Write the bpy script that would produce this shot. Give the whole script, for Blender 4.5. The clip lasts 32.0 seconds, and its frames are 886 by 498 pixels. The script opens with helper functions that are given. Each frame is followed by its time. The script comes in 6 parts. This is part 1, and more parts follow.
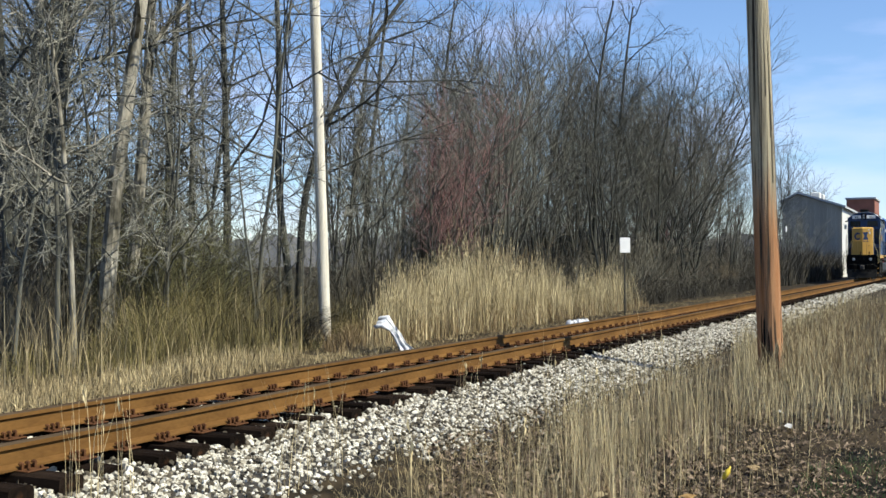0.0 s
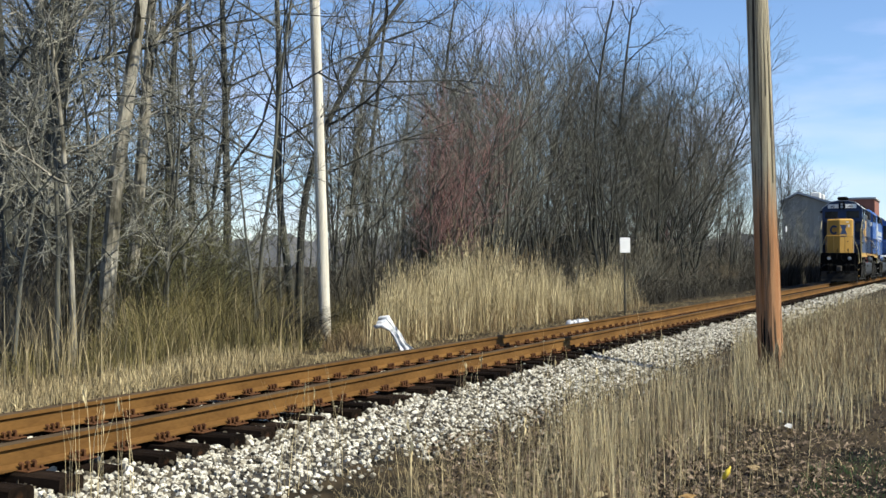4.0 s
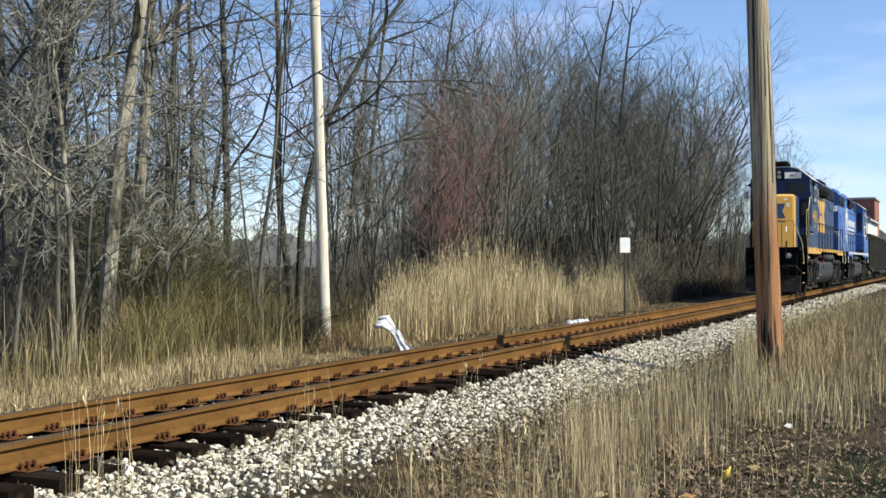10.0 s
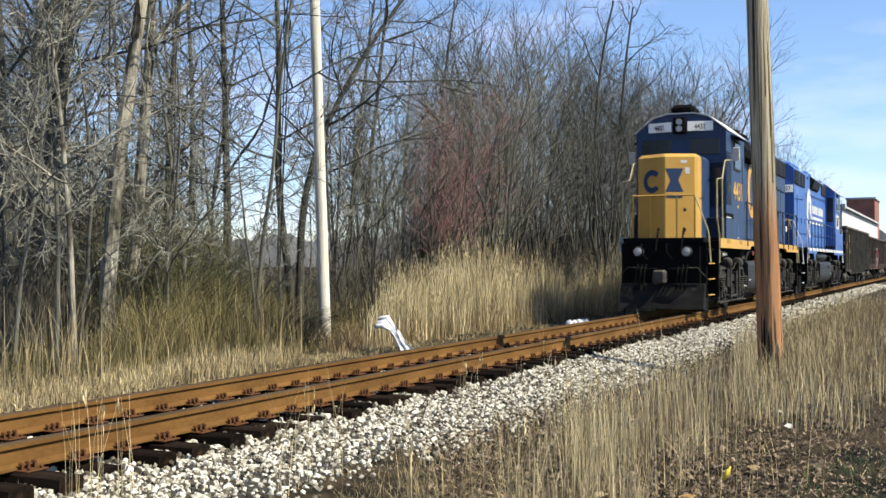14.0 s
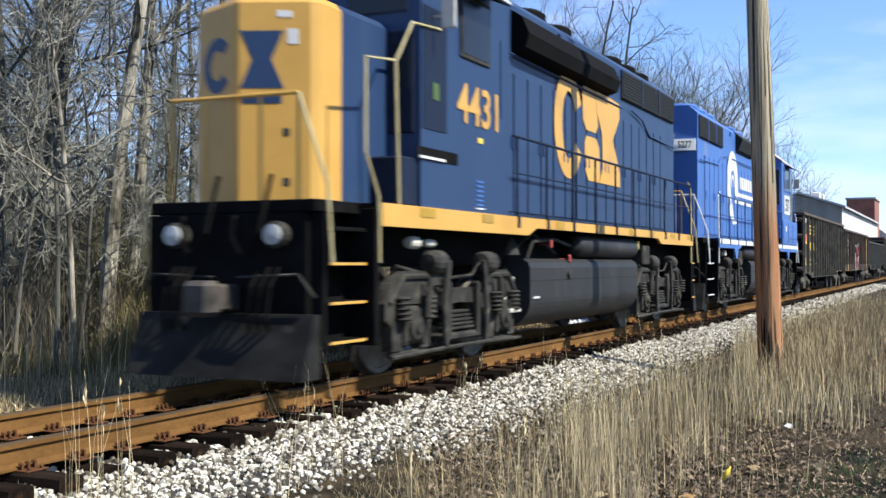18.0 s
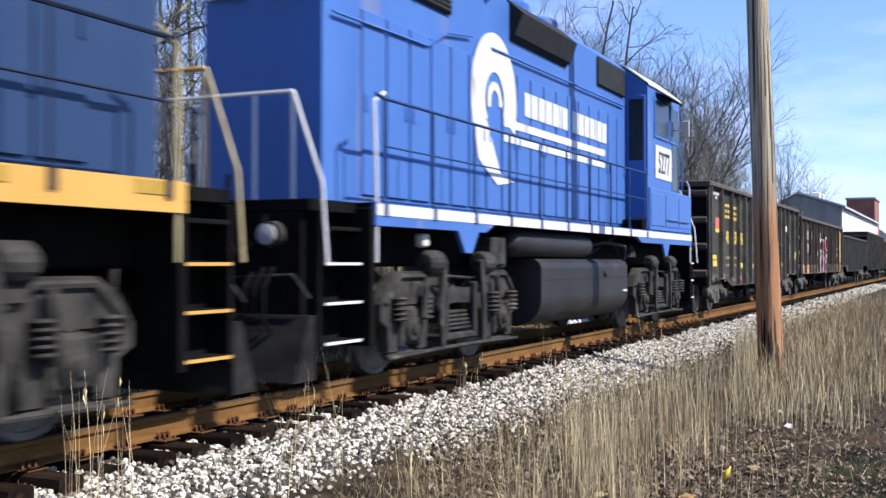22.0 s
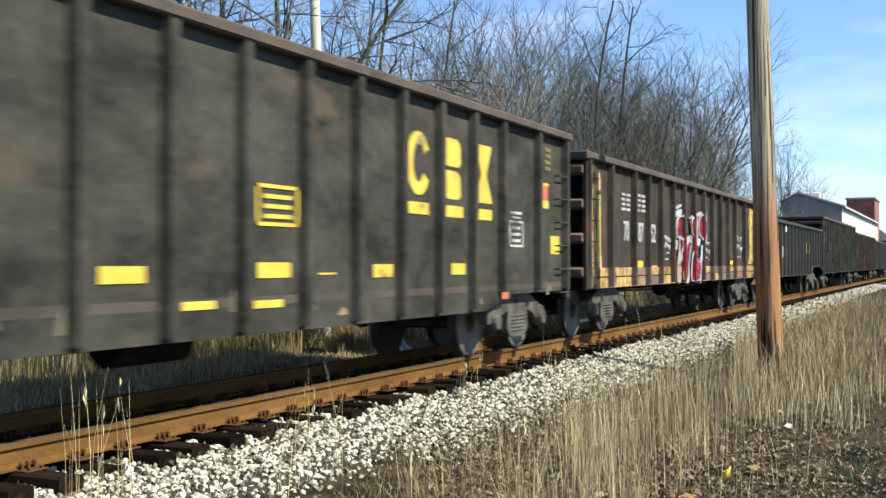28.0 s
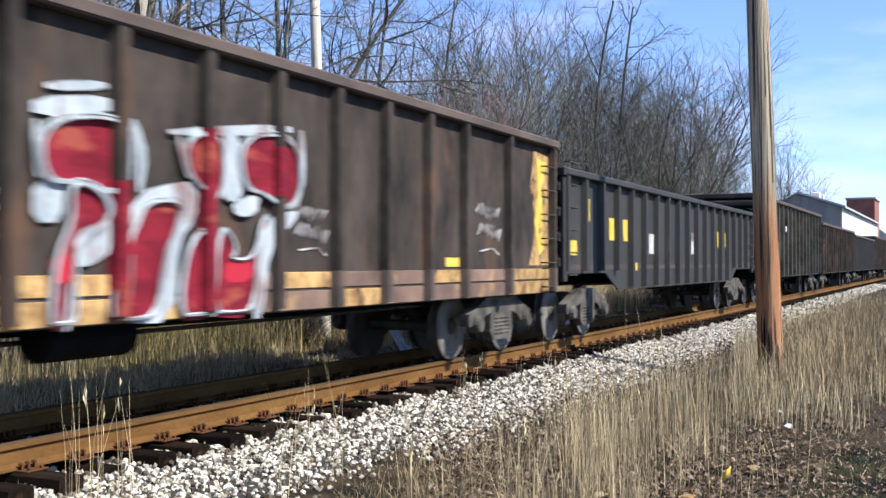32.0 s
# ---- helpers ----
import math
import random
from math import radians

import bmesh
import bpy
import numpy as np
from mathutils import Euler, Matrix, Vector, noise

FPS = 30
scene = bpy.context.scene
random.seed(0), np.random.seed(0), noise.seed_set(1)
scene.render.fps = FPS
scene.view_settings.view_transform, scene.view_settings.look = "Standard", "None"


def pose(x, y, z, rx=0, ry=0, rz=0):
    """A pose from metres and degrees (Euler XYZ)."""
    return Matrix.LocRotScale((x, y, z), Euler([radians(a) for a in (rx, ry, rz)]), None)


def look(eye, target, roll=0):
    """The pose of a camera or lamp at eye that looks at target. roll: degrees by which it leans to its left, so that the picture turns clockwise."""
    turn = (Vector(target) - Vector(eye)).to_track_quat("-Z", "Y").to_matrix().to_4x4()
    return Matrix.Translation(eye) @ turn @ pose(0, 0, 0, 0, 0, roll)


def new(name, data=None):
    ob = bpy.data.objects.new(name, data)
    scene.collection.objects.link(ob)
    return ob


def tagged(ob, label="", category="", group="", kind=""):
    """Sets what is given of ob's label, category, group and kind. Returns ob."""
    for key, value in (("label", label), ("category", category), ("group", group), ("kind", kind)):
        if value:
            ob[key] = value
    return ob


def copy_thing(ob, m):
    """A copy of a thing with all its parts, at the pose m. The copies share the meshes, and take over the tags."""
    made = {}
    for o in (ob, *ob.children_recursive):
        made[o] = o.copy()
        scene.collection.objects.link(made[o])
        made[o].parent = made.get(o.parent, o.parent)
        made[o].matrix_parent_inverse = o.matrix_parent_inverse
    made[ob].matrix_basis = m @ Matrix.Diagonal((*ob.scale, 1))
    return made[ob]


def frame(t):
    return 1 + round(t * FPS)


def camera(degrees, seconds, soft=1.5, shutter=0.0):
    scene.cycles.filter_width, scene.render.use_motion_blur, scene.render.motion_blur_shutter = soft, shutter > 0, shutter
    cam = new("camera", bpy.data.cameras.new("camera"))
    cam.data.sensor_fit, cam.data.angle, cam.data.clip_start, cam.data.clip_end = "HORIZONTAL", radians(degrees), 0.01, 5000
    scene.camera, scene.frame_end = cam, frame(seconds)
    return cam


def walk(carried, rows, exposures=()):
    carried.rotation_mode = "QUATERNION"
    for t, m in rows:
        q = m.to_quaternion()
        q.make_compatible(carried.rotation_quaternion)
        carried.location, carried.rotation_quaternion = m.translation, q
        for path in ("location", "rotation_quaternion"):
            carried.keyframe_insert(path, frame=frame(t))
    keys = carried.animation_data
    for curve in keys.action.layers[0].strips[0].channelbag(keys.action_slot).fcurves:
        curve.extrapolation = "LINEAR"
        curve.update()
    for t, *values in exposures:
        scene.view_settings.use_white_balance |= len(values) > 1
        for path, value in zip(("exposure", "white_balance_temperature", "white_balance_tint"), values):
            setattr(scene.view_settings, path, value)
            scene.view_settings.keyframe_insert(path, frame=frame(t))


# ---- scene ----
cam = camera(43.74, 32.0, soft=1.5, shutter=0.8)
YAW, PITCH = radians(25.0), radians(0.72)
EYE = Vector((0.0, 0.0, 1.296))
AIM = EYE + Vector((math.cos(YAW), math.sin(YAW), math.tan(PITCH)))
walk(cam, [(0.0, look(EYE, AIM)), (32.0, look(EYE, AIM))], exposures=[(0.0, 0.66, 5850, 11), (6.0, 0.67, 5920, 11), (10.0, 0.72, 5990, 12), (14.0, 0.86, 6010, 13), (17.0, 0.94, 5660, 16), (19.0, 0.94, 5510, 15), (22.0, 0.94, 5440, 23), (25.0, 0.94, 5440, 25), (28.0, 0.99, 5830, 9), (30.0, 0.99, 5730, 11), (31.0, 0.99, 5610, 16), (32.0, 0.99, 5490, 21)])

# ---- light: low spring sun from the camera's side of the line ----
SUN_ELEV, SUN_AZ = radians(48.0), radians(-89.0)
sun_dir = Vector((math.cos(SUN_AZ) * math.cos(SUN_ELEV), math.sin(SUN_AZ) * math.cos(SUN_ELEV), math.sin(SUN_ELEV)))
sun_data = bpy.data.lights.new("sun", "SUN")
sun_data.energy, sun_data.angle, sun_data.color = 5.0, radians(0.5), (1.0, 0.90, 0.66)
sun = new("sun", sun_data)
sun.matrix_world = look((0, -30, 30), Vector((0, -30, 30)) - sun_dir)

world = bpy.data.worlds.new("world")
scene.world = world
world.use_nodes = True
wn, wl = world.node_tree.nodes, world.node_tree.links
wn.clear()
sky = wn.new("ShaderNodeTexSky")
sky.sky_type, sky.sun_disc = "NISHITA", False
sky.sun_elevation, sky.sun_rotation = SUN_ELEV, radians(90) - SUN_AZ
sky.altitude, sky.air_density, sky.dust_density, sky.ozone_density = 0, 1.0, 0.0, 4.5
wb = wn.new("ShaderNodeBackground")
wb.inputs["Strength"].default_value = 0.092
# thin high cloud in the sky
wtc, wmap, wno, wra, wmx = (wn.new("ShaderNode" + k) for k in ("TexCoord", "Mapping", "TexNoise", "ValToRGB", "MixRGB"))
wmap.inputs["Scale"].default_value = (2.0, 2.0, 9.0)
wno.inputs["Scale"].default_value, wno.inputs["Detail"].default_value = 2.2, 6.0
wra.color_ramp.elements[0].position, wra.color_ramp.elements[1].position = 0.50, 0.80
wra.color_ramp.elements[0].color = (0.03, 0.03, 0.03, 1)
wra.color_ramp.elements[1].color = (0.5, 0.5, 0.5, 1)
wmx.inputs["Color2"].default_value = (7.4, 7.2, 9.4, 1)
wl.new(wtc.outputs["Generated"], wmap.inputs["Vector"])
wl.new(wmap.outputs["Vector"], wno.inputs["Vector"])
wl.new(wno.outputs["Fac"], wra.inputs["Fac"])
wl.new(wra.outputs["Color"], wmx.inputs["Fac"])
wl.new(sky.outputs["Color"], wmx.inputs["Color1"])
wout = wn.new("ShaderNodeOutputWorld")
wl.new(wmx.outputs["Color"], wb.inputs["Color"])
wl.new(wb.outputs["Background"], wout.inputs["Surface"])


# ---- materials ----
def surf(name, c1, c2, scale=6.0, rough=0.8, metal=0.0, bump=0.3, fine=60.0, spot=None, spot_at=0.62, stretch=(1, 1, 1), vary=0.0, space="Object", island=False, spec=0.5, low=None):
    """Two-scale noise between two colours, with optional third-colour patches, relief, and a change from piece to piece."""
    m = bpy.data.materials.new(name)
    m.use_nodes = True
    n, l = m.node_tree.nodes, m.node_tree.links
    b = n["Principled BSDF"]
    b.inputs["Metallic"].default_value = metal
    b.inputs["Specular IOR Level"].default_value = spec
    tc, mp = n.new("ShaderNodeTexCoord"), n.new("ShaderNodeMapping")
    mp.inputs["Scale"].default_value = stretch
    l.new(tc.outputs[space], mp.inputs["Vector"])
    big, small = n.new("ShaderNodeTexNoise"), n.new("ShaderNodeTexNoise")
    for node, s in ((big, scale), (small, fine)):
        node.inputs["Scale"].default_value, node.inputs["Detail"].default_value = s, 5.0
        l.new(mp.outputs["Vector"], node.inputs["Vector"])
    add = n.new("ShaderNodeMath")
    add.operation = "MULTIPLY_ADD"
    l.new(small.outputs["Fac"], add.inputs[0])
    add.inputs[1].default_value = 0.45
    l.new(big.outputs["Fac"], add.inputs[2])
    ramp = n.new("ShaderNodeValToRGB")
    ramp.color_ramp.elements[0].position, ramp.color_ramp.elements[1].position = 0.5, 0.95
    ramp.color_ramp.elements[0].color, ramp.color_ramp.elements[1].color = (*c1, 1), (*c2, 1)
    l.new(add.outputs[0], ramp.inputs["Fac"])
    col = ramp.outputs["Color"]
    if low:
        sx, lr, lm, ln = n.new("ShaderNodeSeparateXYZ"), n.new("ShaderNodeMapRange"), n.new("ShaderNodeMixRGB"), n.new("ShaderNodeMath")
        l.new(tc.outputs["Object"], sx.inputs[0])
        ln.operation = "MULTIPLY_ADD"
        l.new(big.outputs["Fac"], ln.inputs[0])
        ln.inputs[1].default_value = -2.4
        l.new(sx.outputs["Z"], ln.inputs[2])
        l.new(ln.outputs[0], lr.inputs["Value"])
        lr.inputs["From Min"].default_value, lr.inputs["From Max"].default_value = low[1] - 1.6, low[1] - 0.6
        lr.inputs["To Min"].default_value, lr.inputs["To Max"].default_value = 0.7, 0.0
        l.new(lr.outputs["Result"], lm.inputs["Fac"])
        l.new(col, lm.inputs["Color1"])
        lm.inputs["Color2"].default_value = (*low[0], 1)
        col = lm.outputs["Color"]
    if spot:
        sp, sr, mx = n.new("ShaderNodeTexNoise"), n.new("ShaderNodeValToRGB"), n.new("ShaderNodeMixRGB")
        sp.inputs["Scale"].default_value, sp.inputs["Detail"].default_value = scale * 0.6 + 0.37, 8.0
        l.new(mp.outputs["Vector"], sp.inputs["Vector"])
        sr.color_ramp.elements[0].position, sr.color_ramp.elements[1].position = spot_at, spot_at + 0.1
        l.new(sp.outputs["Fac"], sr.inputs["Fac"])
        l.new(sr.outputs["Color"], mx.inputs["Fac"])
        l.new(col, mx.inputs["Color1"])
        mx.inputs["Color2"].default_value = (*spot, 1)
        col = mx.outputs["Color"]
    if vary:
        hs, mr = n.new("ShaderNodeHueSaturation"), n.new("ShaderNodeMapRange")
        info = n.new("ShaderNodeNewGeometry") if island else n.new("ShaderNodeObjectInfo")
        l.new(info.outputs["Random Per Island" if island else "Random"], mr.inputs["Value"])
        mr.inputs["To Min"].default_value, mr.inputs["To Max"].default_value = 1 - vary, 1 + vary
        l.new(mr.outputs["Result"], hs.inputs["Value"])
        l.new(col, hs.inputs["Color"])
        col = hs.outputs["Color"]
    l.new(col, b.inputs["Base Color"])
    rr = n.new("ShaderNodeMapRange")
    rr.inputs["To Min"].default_value, rr.inputs["To Max"].default_value = max(0.05, rough - 0.12), min(1.0, rough + 0.12)
    l.new(big.outputs["Fac"], rr.inputs["Value"])
    l.new(rr.outputs["Result"], b.inputs["Roughness"])
    if bump:
        bp = n.new("ShaderNodeBump")
        bp.inputs["Strength"].default_value, bp.inputs["Distance"].default_value = bump, 0.02
        l.new(add.outputs[0], bp.inputs["Height"])
        l.new(bp.outputs["Normal"], b.inputs["Normal"])
    return m


MAT = dict(
    rail_web=surf("rail_rust", (0.088, 0.044, 0.0125), (0.165, 0.086, 0.025), 3, 0.95, bump=0.25, fine=40, spot=(0.062, 0.031, 0.011), spot_at=0.64, stretch=(0.4, 1, 1), spec=0.1),
    rail_head=surf("rail_head_steel", (0.034, 0.023, 0.0135), (0.082, 0.057, 0.034), 3, 0.9, 0.0, 0.1, stretch=(0.2, 1, 1), spec=0.05),
    tie=surf("creosote_timber", (0.0045, 0.0032, 0.0022), (0.019, 0.0125, 0.0085), 3, 0.98, bump=1.0, stretch=(6, 1, 6), vary=0.6, spot=(0.040, 0.020, 0.0105), spot_at=0.60, spec=0.05),
    plate=surf("rusty_plate", (0.040, 0.018, 0.009), (0.115, 0.052, 0.021), 8, 0.95, spec=0.1),
    ballast=surf("ballast_bed", (0.0104, 0.00852, 0.00569), (0.0474, 0.0403, 0.0284), 14, 0.95, bump=0.9, fine=45),
    soil=surf("dry_grass_litter", (0.0095, 0.0075, 0.0045), (0.058, 0.043, 0.024), 2.2, 0.97, bump=1.0, fine=30, spot=(0.008, 0.007, 0.004), spot_at=0.52, spec=0.1),
    straw=surf("dead_grass", (0.17, 0.130, 0.066), (0.47, 0.385, 0.215), 2.5, 0.9, bump=0, vary=0.7, island=True, spec=0.2),
    reed=surf("dead_reed", (0.24, 0.19, 0.095), (0.64, 0.54, 0.32), 1.5, 0.85, bump=0, vary=0.6, island=True, spec=0.2),
    bark=surf("grey_bark", (0.030, 0.030, 0.0235), (0.118, 0.115, 0.090), 3, 0.95, bump=0.7, fine=22, spot=(0.0711, 0.0751, 0.0435), stretch=(1, 1, 0.3), vary=0.4),
    pale_bark=surf("pale_bark", (0.10, 0.091, 0.066), (0.42, 0.385, 0.305), 4, 0.95, bump=1.0, fine=16, spot=(0.0435, 0.0395, 0.0261), spot_at=0.49, stretch=(1, 1, 0.35)),
    twig=surf("bare_twigs", (0.076, 0.073, 0.056), (0.19, 0.18, 0.142), 1.0, 0.95, bump=0, vary=0.4),
    dark_bark=surf("dark_bark", (0.018, 0.0185, 0.0145), (0.075, 0.076, 0.060), 3, 0.95, bump=0.7, fine=22, spot=(0.085, 0.085, 0.062), spot_at=0.60, stretch=(1, 1, 0.3), vary=0.35),
    # paler copy of the twigs, sunlight put into the colour
    pale_twig=surf("sunlit_twigs", (0.105, 0.101, 0.080), (0.30, 0.29, 0.235), 1.0, 0.95, bump=0, vary=0.35),
    olive_twig=surf("olive_twigs", (0.055, 0.055, 0.020), (0.20, 0.185, 0.075), 1.0, 0.95, bump=0, vary=0.4),
    red_twig=surf("budding_twigs", (0.15, 0.078, 0.072), (0.29, 0.16, 0.145), 1.0, 0.95, bump=0),
    shrub_twig=surf("shrub_twigs", (0.075, 0.066, 0.044), (0.20, 0.175, 0.12), 1.0, 0.95, bump=0, vary=0.5),
    # stems near black, so the colour carries the wood's inner shade
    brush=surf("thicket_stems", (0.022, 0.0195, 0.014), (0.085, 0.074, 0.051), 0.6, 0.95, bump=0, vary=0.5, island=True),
    # lighter counterpart of brush: sun on the stems is painted in
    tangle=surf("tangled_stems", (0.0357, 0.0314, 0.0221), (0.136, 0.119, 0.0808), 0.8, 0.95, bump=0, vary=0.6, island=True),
    olive=surf("olive_stems", (0.0503, 0.0443, 0.0148), (0.229, 0.188, 0.0705), 0.8, 0.95, bump=0, vary=0.65, island=True),
    weed=surf("brown_weeds", (0.112, 0.0735, 0.0337), (0.285, 0.21, 0.105), 1.5, 0.95, bump=0, vary=0.5, island=True),
    pole_wood=surf("weathered_pole", (0.12, 0.099, 0.064), (0.50, 0.435, 0.29), 2.6, 0.9, bump=1.0, fine=24, spot=(0.030, 0.021, 0.012), spot_at=0.52, stretch=(8, 8, 0.16), low=((0.33, 0.108, 0.015), 2.75)),
    white_pole=surf("bleached_pole", (0.46, 0.42, 0.34), (0.74, 0.69, 0.58), 3, 0.9, bump=0.5, stretch=(5, 5, 0.25), spot=(0.174, 0.142, 0.103), spot_at=0.6),
    navy=surf("dark_blue_paint", (0.0111, 0.0269, 0.0751), (0.019, 0.0427, 0.103), 0.8, 0.5, bump=0.03, spot=(0.0355, 0.0521, 0.0829), spot_at=0.60, stretch=(1.4, 1, 0.3), spec=0.35),
    yellow=surf("yellow_paint", (0.42, 0.235, 0.040), (0.52, 0.305, 0.064), 1.2, 0.5, bump=0.03, spot=(0.345, 0.195, 0.045), spot_at=0.66, spec=0.35),
    # dark rail paint; on the cab's door and recess it paints shade
    deep_navy=surf("dark_blue_and_shade", (0.004, 0.008, 0.021), (0.009, 0.016, 0.036), 1.5, 0.6, bump=0.05, spec=0.2),
    blue=surf("bright_blue_paint", (0.042, 0.103, 0.305), (0.057, 0.134, 0.370), 0.8, 0.5, bump=0.03, spot=(0.118, 0.15, 0.284), spot_at=0.60, stretch=(1.6, 1, 0.25), spec=0.3),
    white=surf("white_paint", (0.465, 0.465, 0.45), (0.616, 0.616, 0.6), 2, 0.5, bump=0.03, spot=(0.27, 0.233, 0.188), spot_at=0.62, stretch=(1.5, 1, 0.4)),
    black=surf("sooty_black", (0.00237, 0.00237, 0.00237), (0.00869, 0.0083, 0.0079), 3, 0.85, bump=0.2, spot=(0.0174, 0.0158, 0.0134), spot_at=0.66, spec=0.06),
    iron=surf("dusty_iron", (0.009, 0.0086, 0.0074), (0.050, 0.047, 0.039), 5, 0.75, bump=0.5, fine=30, spot=(0.105, 0.095, 0.074), spot_at=0.62, spec=0.2),
    tank=surf("grimy_tank", (0.011, 0.0112, 0.0112), (0.026, 0.0262, 0.0258), 1.5, 0.55, bump=0.08, spot=(0.042, 0.038, 0.032), spot_at=0.62, stretch=(1, 1, 0.4), spec=0.25),
    plow=surf("scuffed_plow_paint", (0.007, 0.007, 0.0068), (0.024, 0.0235, 0.022), 2.0, 0.8, bump=0.15, spot=(0.05, 0.046, 0.038), spot_at=0.66, stretch=(1, 1, 2), spec=0.08),
    wheel=surf("wheel_steel", (0.018, 0.0155, 0.013), (0.075, 0.064, 0.052), 6, 0.7, 0.2, 0.2),
    rim=surf("bright_worn_steel", (0.07, 0.066, 0.058), (0.20, 0.19, 0.165), 4, 0.7, 0.1, 0.1, spec=0.3),
    dusty=surf("pale_dusty_iron", (0.028, 0.026, 0.022), (0.125, 0.117, 0.098), 4, 0.85, bump=0.4, fine=26, spot=(0.018, 0.016, 0.013), spot_at=0.58, spec=0.15),
    rail_blue=surf("dark_blue_rail_paint", (0.012, 0.030, 0.085), (0.024, 0.052, 0.13), 3, 0.6, bump=0.05, spec=0.2),
    worn_yellow=surf("worn_yellow_paint", (0.25, 0.155, 0.014), (0.36, 0.23, 0.03), 3, 0.6, bump=0.03, spot=(0.316, 0.205, 0.0632), spot_at=0.6, spec=0.3),
    red_paint=surf("red_valve_paint", (0.237, 0.0237, 0.0237), (0.332, 0.0474, 0.0395), 4, 0.6, bump=0.05),
    glass=surf("dark_glass", (0.006, 0.008, 0.010), (0.012, 0.014, 0.017), 1, 0.2, bump=0, spec=0.35),
    grille=surf("grille_mesh", (0.00948, 0.0103, 0.0111), (0.0237, 0.0253, 0.0253), 6, 0.75, bump=0.3, spec=0.2),
    steel=surf("grab_iron_paint", (0.435, 0.411, 0.332), (0.553, 0.529, 0.458), 5, 0.5, bump=0.1),
    gon_dark=surf("dark_green_grey_paint", (0.014, 0.0138, 0.0108), (0.060, 0.058, 0.047), 1.3, 0.8, bump=0.35, fine=9, spot=(0.072, 0.054, 0.040), spot_at=0.60, stretch=(0.8, 1, 1.5), spec=0.2),
    gon_brown=surf("faded_brown_paint", (0.013, 0.0105, 0.0085), (0.062, 0.050, 0.040), 1.5, 0.85, bump=0.35, fine=9, spot=(0.085, 0.050, 0.030), spot_at=0.58, stretch=(1.2, 1, 0.6), spec=0.2),
    rust=surf("flaking_rust", (0.15, 0.075, 0.028), (0.56, 0.38, 0.15), 5.0, 0.9, bump=0.4, fine=24, spot=(0.06, 0.032, 0.020), spot_at=0.53, stretch=(1.6, 1, 0.9), vary=0.3, spec=0.2),
    brown_rust=surf("brown_rust", (0.079, 0.049, 0.0355), (0.221, 0.142, 0.0988), 2.2, 0.9, bump=0.3, spot=(0.332, 0.213, 0.079), spot_at=0.6, vary=0.3),
    spray_bright=surf("bright_red_spray", (0.332, 0.0158, 0.0316), (0.435, 0.0316, 0.0474), 3, 0.7, bump=0, spec=0.2),
    rail_paint=surf("pale_yellow_paint", (0.316, 0.269, 0.118), (0.442, 0.387, 0.205), 5, 0.5, bump=0.1),
    board=surf("number_board_white", (0.75, 0.75, 0.70), (0.9, 0.9, 0.85), 4, 0.3, bump=0),
    gon_black=surf("black_green_paint", (0.010, 0.0105, 0.009), (0.026, 0.027, 0.023), 1.2, 0.7, bump=0.15, fine=22, spot=(0.042, 0.034, 0.026), spot_at=0.62, stretch=(1.2, 1, 0.3)),
    chord=surf("rusty_top_chord", (0.0395, 0.0292, 0.0229), (0.0948, 0.0695, 0.0537), 1.5, 0.9, bump=0.3, spot=(0.0277, 0.0237, 0.0205), spot_at=0.6),
    decal_yellow=surf("yellow_marking", (0.47, 0.335, 0.030), (0.66, 0.49, 0.065), 4, 0.6, bump=0, spot=(0.158, 0.126, 0.0474), spot_at=0.58),
    decal_dull=surf("worn_yellow_marking", (0.079, 0.0672, 0.0277), (0.284, 0.229, 0.0711), 6, 0.7, bump=0, spot=(0.0553, 0.0474, 0.0355), spot_at=0.52),
    decal_white=surf("white_marking", (0.332, 0.324, 0.308), (0.553, 0.545, 0.521), 4, 0.6, bump=0, spot=(0.126, 0.103, 0.0869), spot_at=0.55),
    decal_red=surf("red_marking", (0.42, 0.075, 0.045), (0.56, 0.14, 0.085), 4, 0.6, bump=0),
    spray_red=surf("dark_red_spray", (0.085, 0.005, 0.011), (0.215, 0.014, 0.026), 4, 0.7, bump=0, fine=20, spot=(0.25, 0.055, 0.035), spot_at=0.56, stretch=(0.7, 1, 1.4), spec=0.15),
    spray_pale=surf("pale_spray", (0.22, 0.26, 0.275), (0.44, 0.48, 0.49), 5, 0.7, bump=0, spot=(0.20, 0.15, 0.14), spot_at=0.54, stretch=(1, 1, 0.4), spec=0.2),
    dark_text=surf("black_lettering", (0.0079, 0.0079, 0.0079), (0.0237, 0.0237, 0.0237), 4, 0.6, bump=0),
    plastic=surf("white_sheet_plastic", (0.34, 0.36, 0.41), (0.66, 0.66, 0.66), 7, 0.4, bump=0.6),
    sign=surf("sign_white", (0.569, 0.569, 0.569), (0.671, 0.671, 0.671), 4, 0.5, bump=0),
    shed=surf("grey_cladding", (0.24, 0.225, 0.19), (0.34, 0.32, 0.27), 0.3, 0.8, bump=0.1, stretch=(1, 4, 0.3)),
    shed_white=surf("white_cladding", (0.49, 0.482, 0.458), (0.616, 0.608, 0.577), 0.3, 0.8, bump=0.1),
    shed_roof=surf("roof_sheet", (0.332, 0.34, 0.34), (0.442, 0.45, 0.45), 0.4, 0.6, bump=0.1),
    brickwork=surf("red_brickwork", (0.19, 0.0711, 0.0474), (0.284, 0.118, 0.079), 0.5, 0.9, bump=0.2),
    green=surf("green_grass", (0.0277, 0.0592, 0.0158), (0.0632, 0.118, 0.0316), 4, 0.9, bump=0, vary=0.3, island=True),
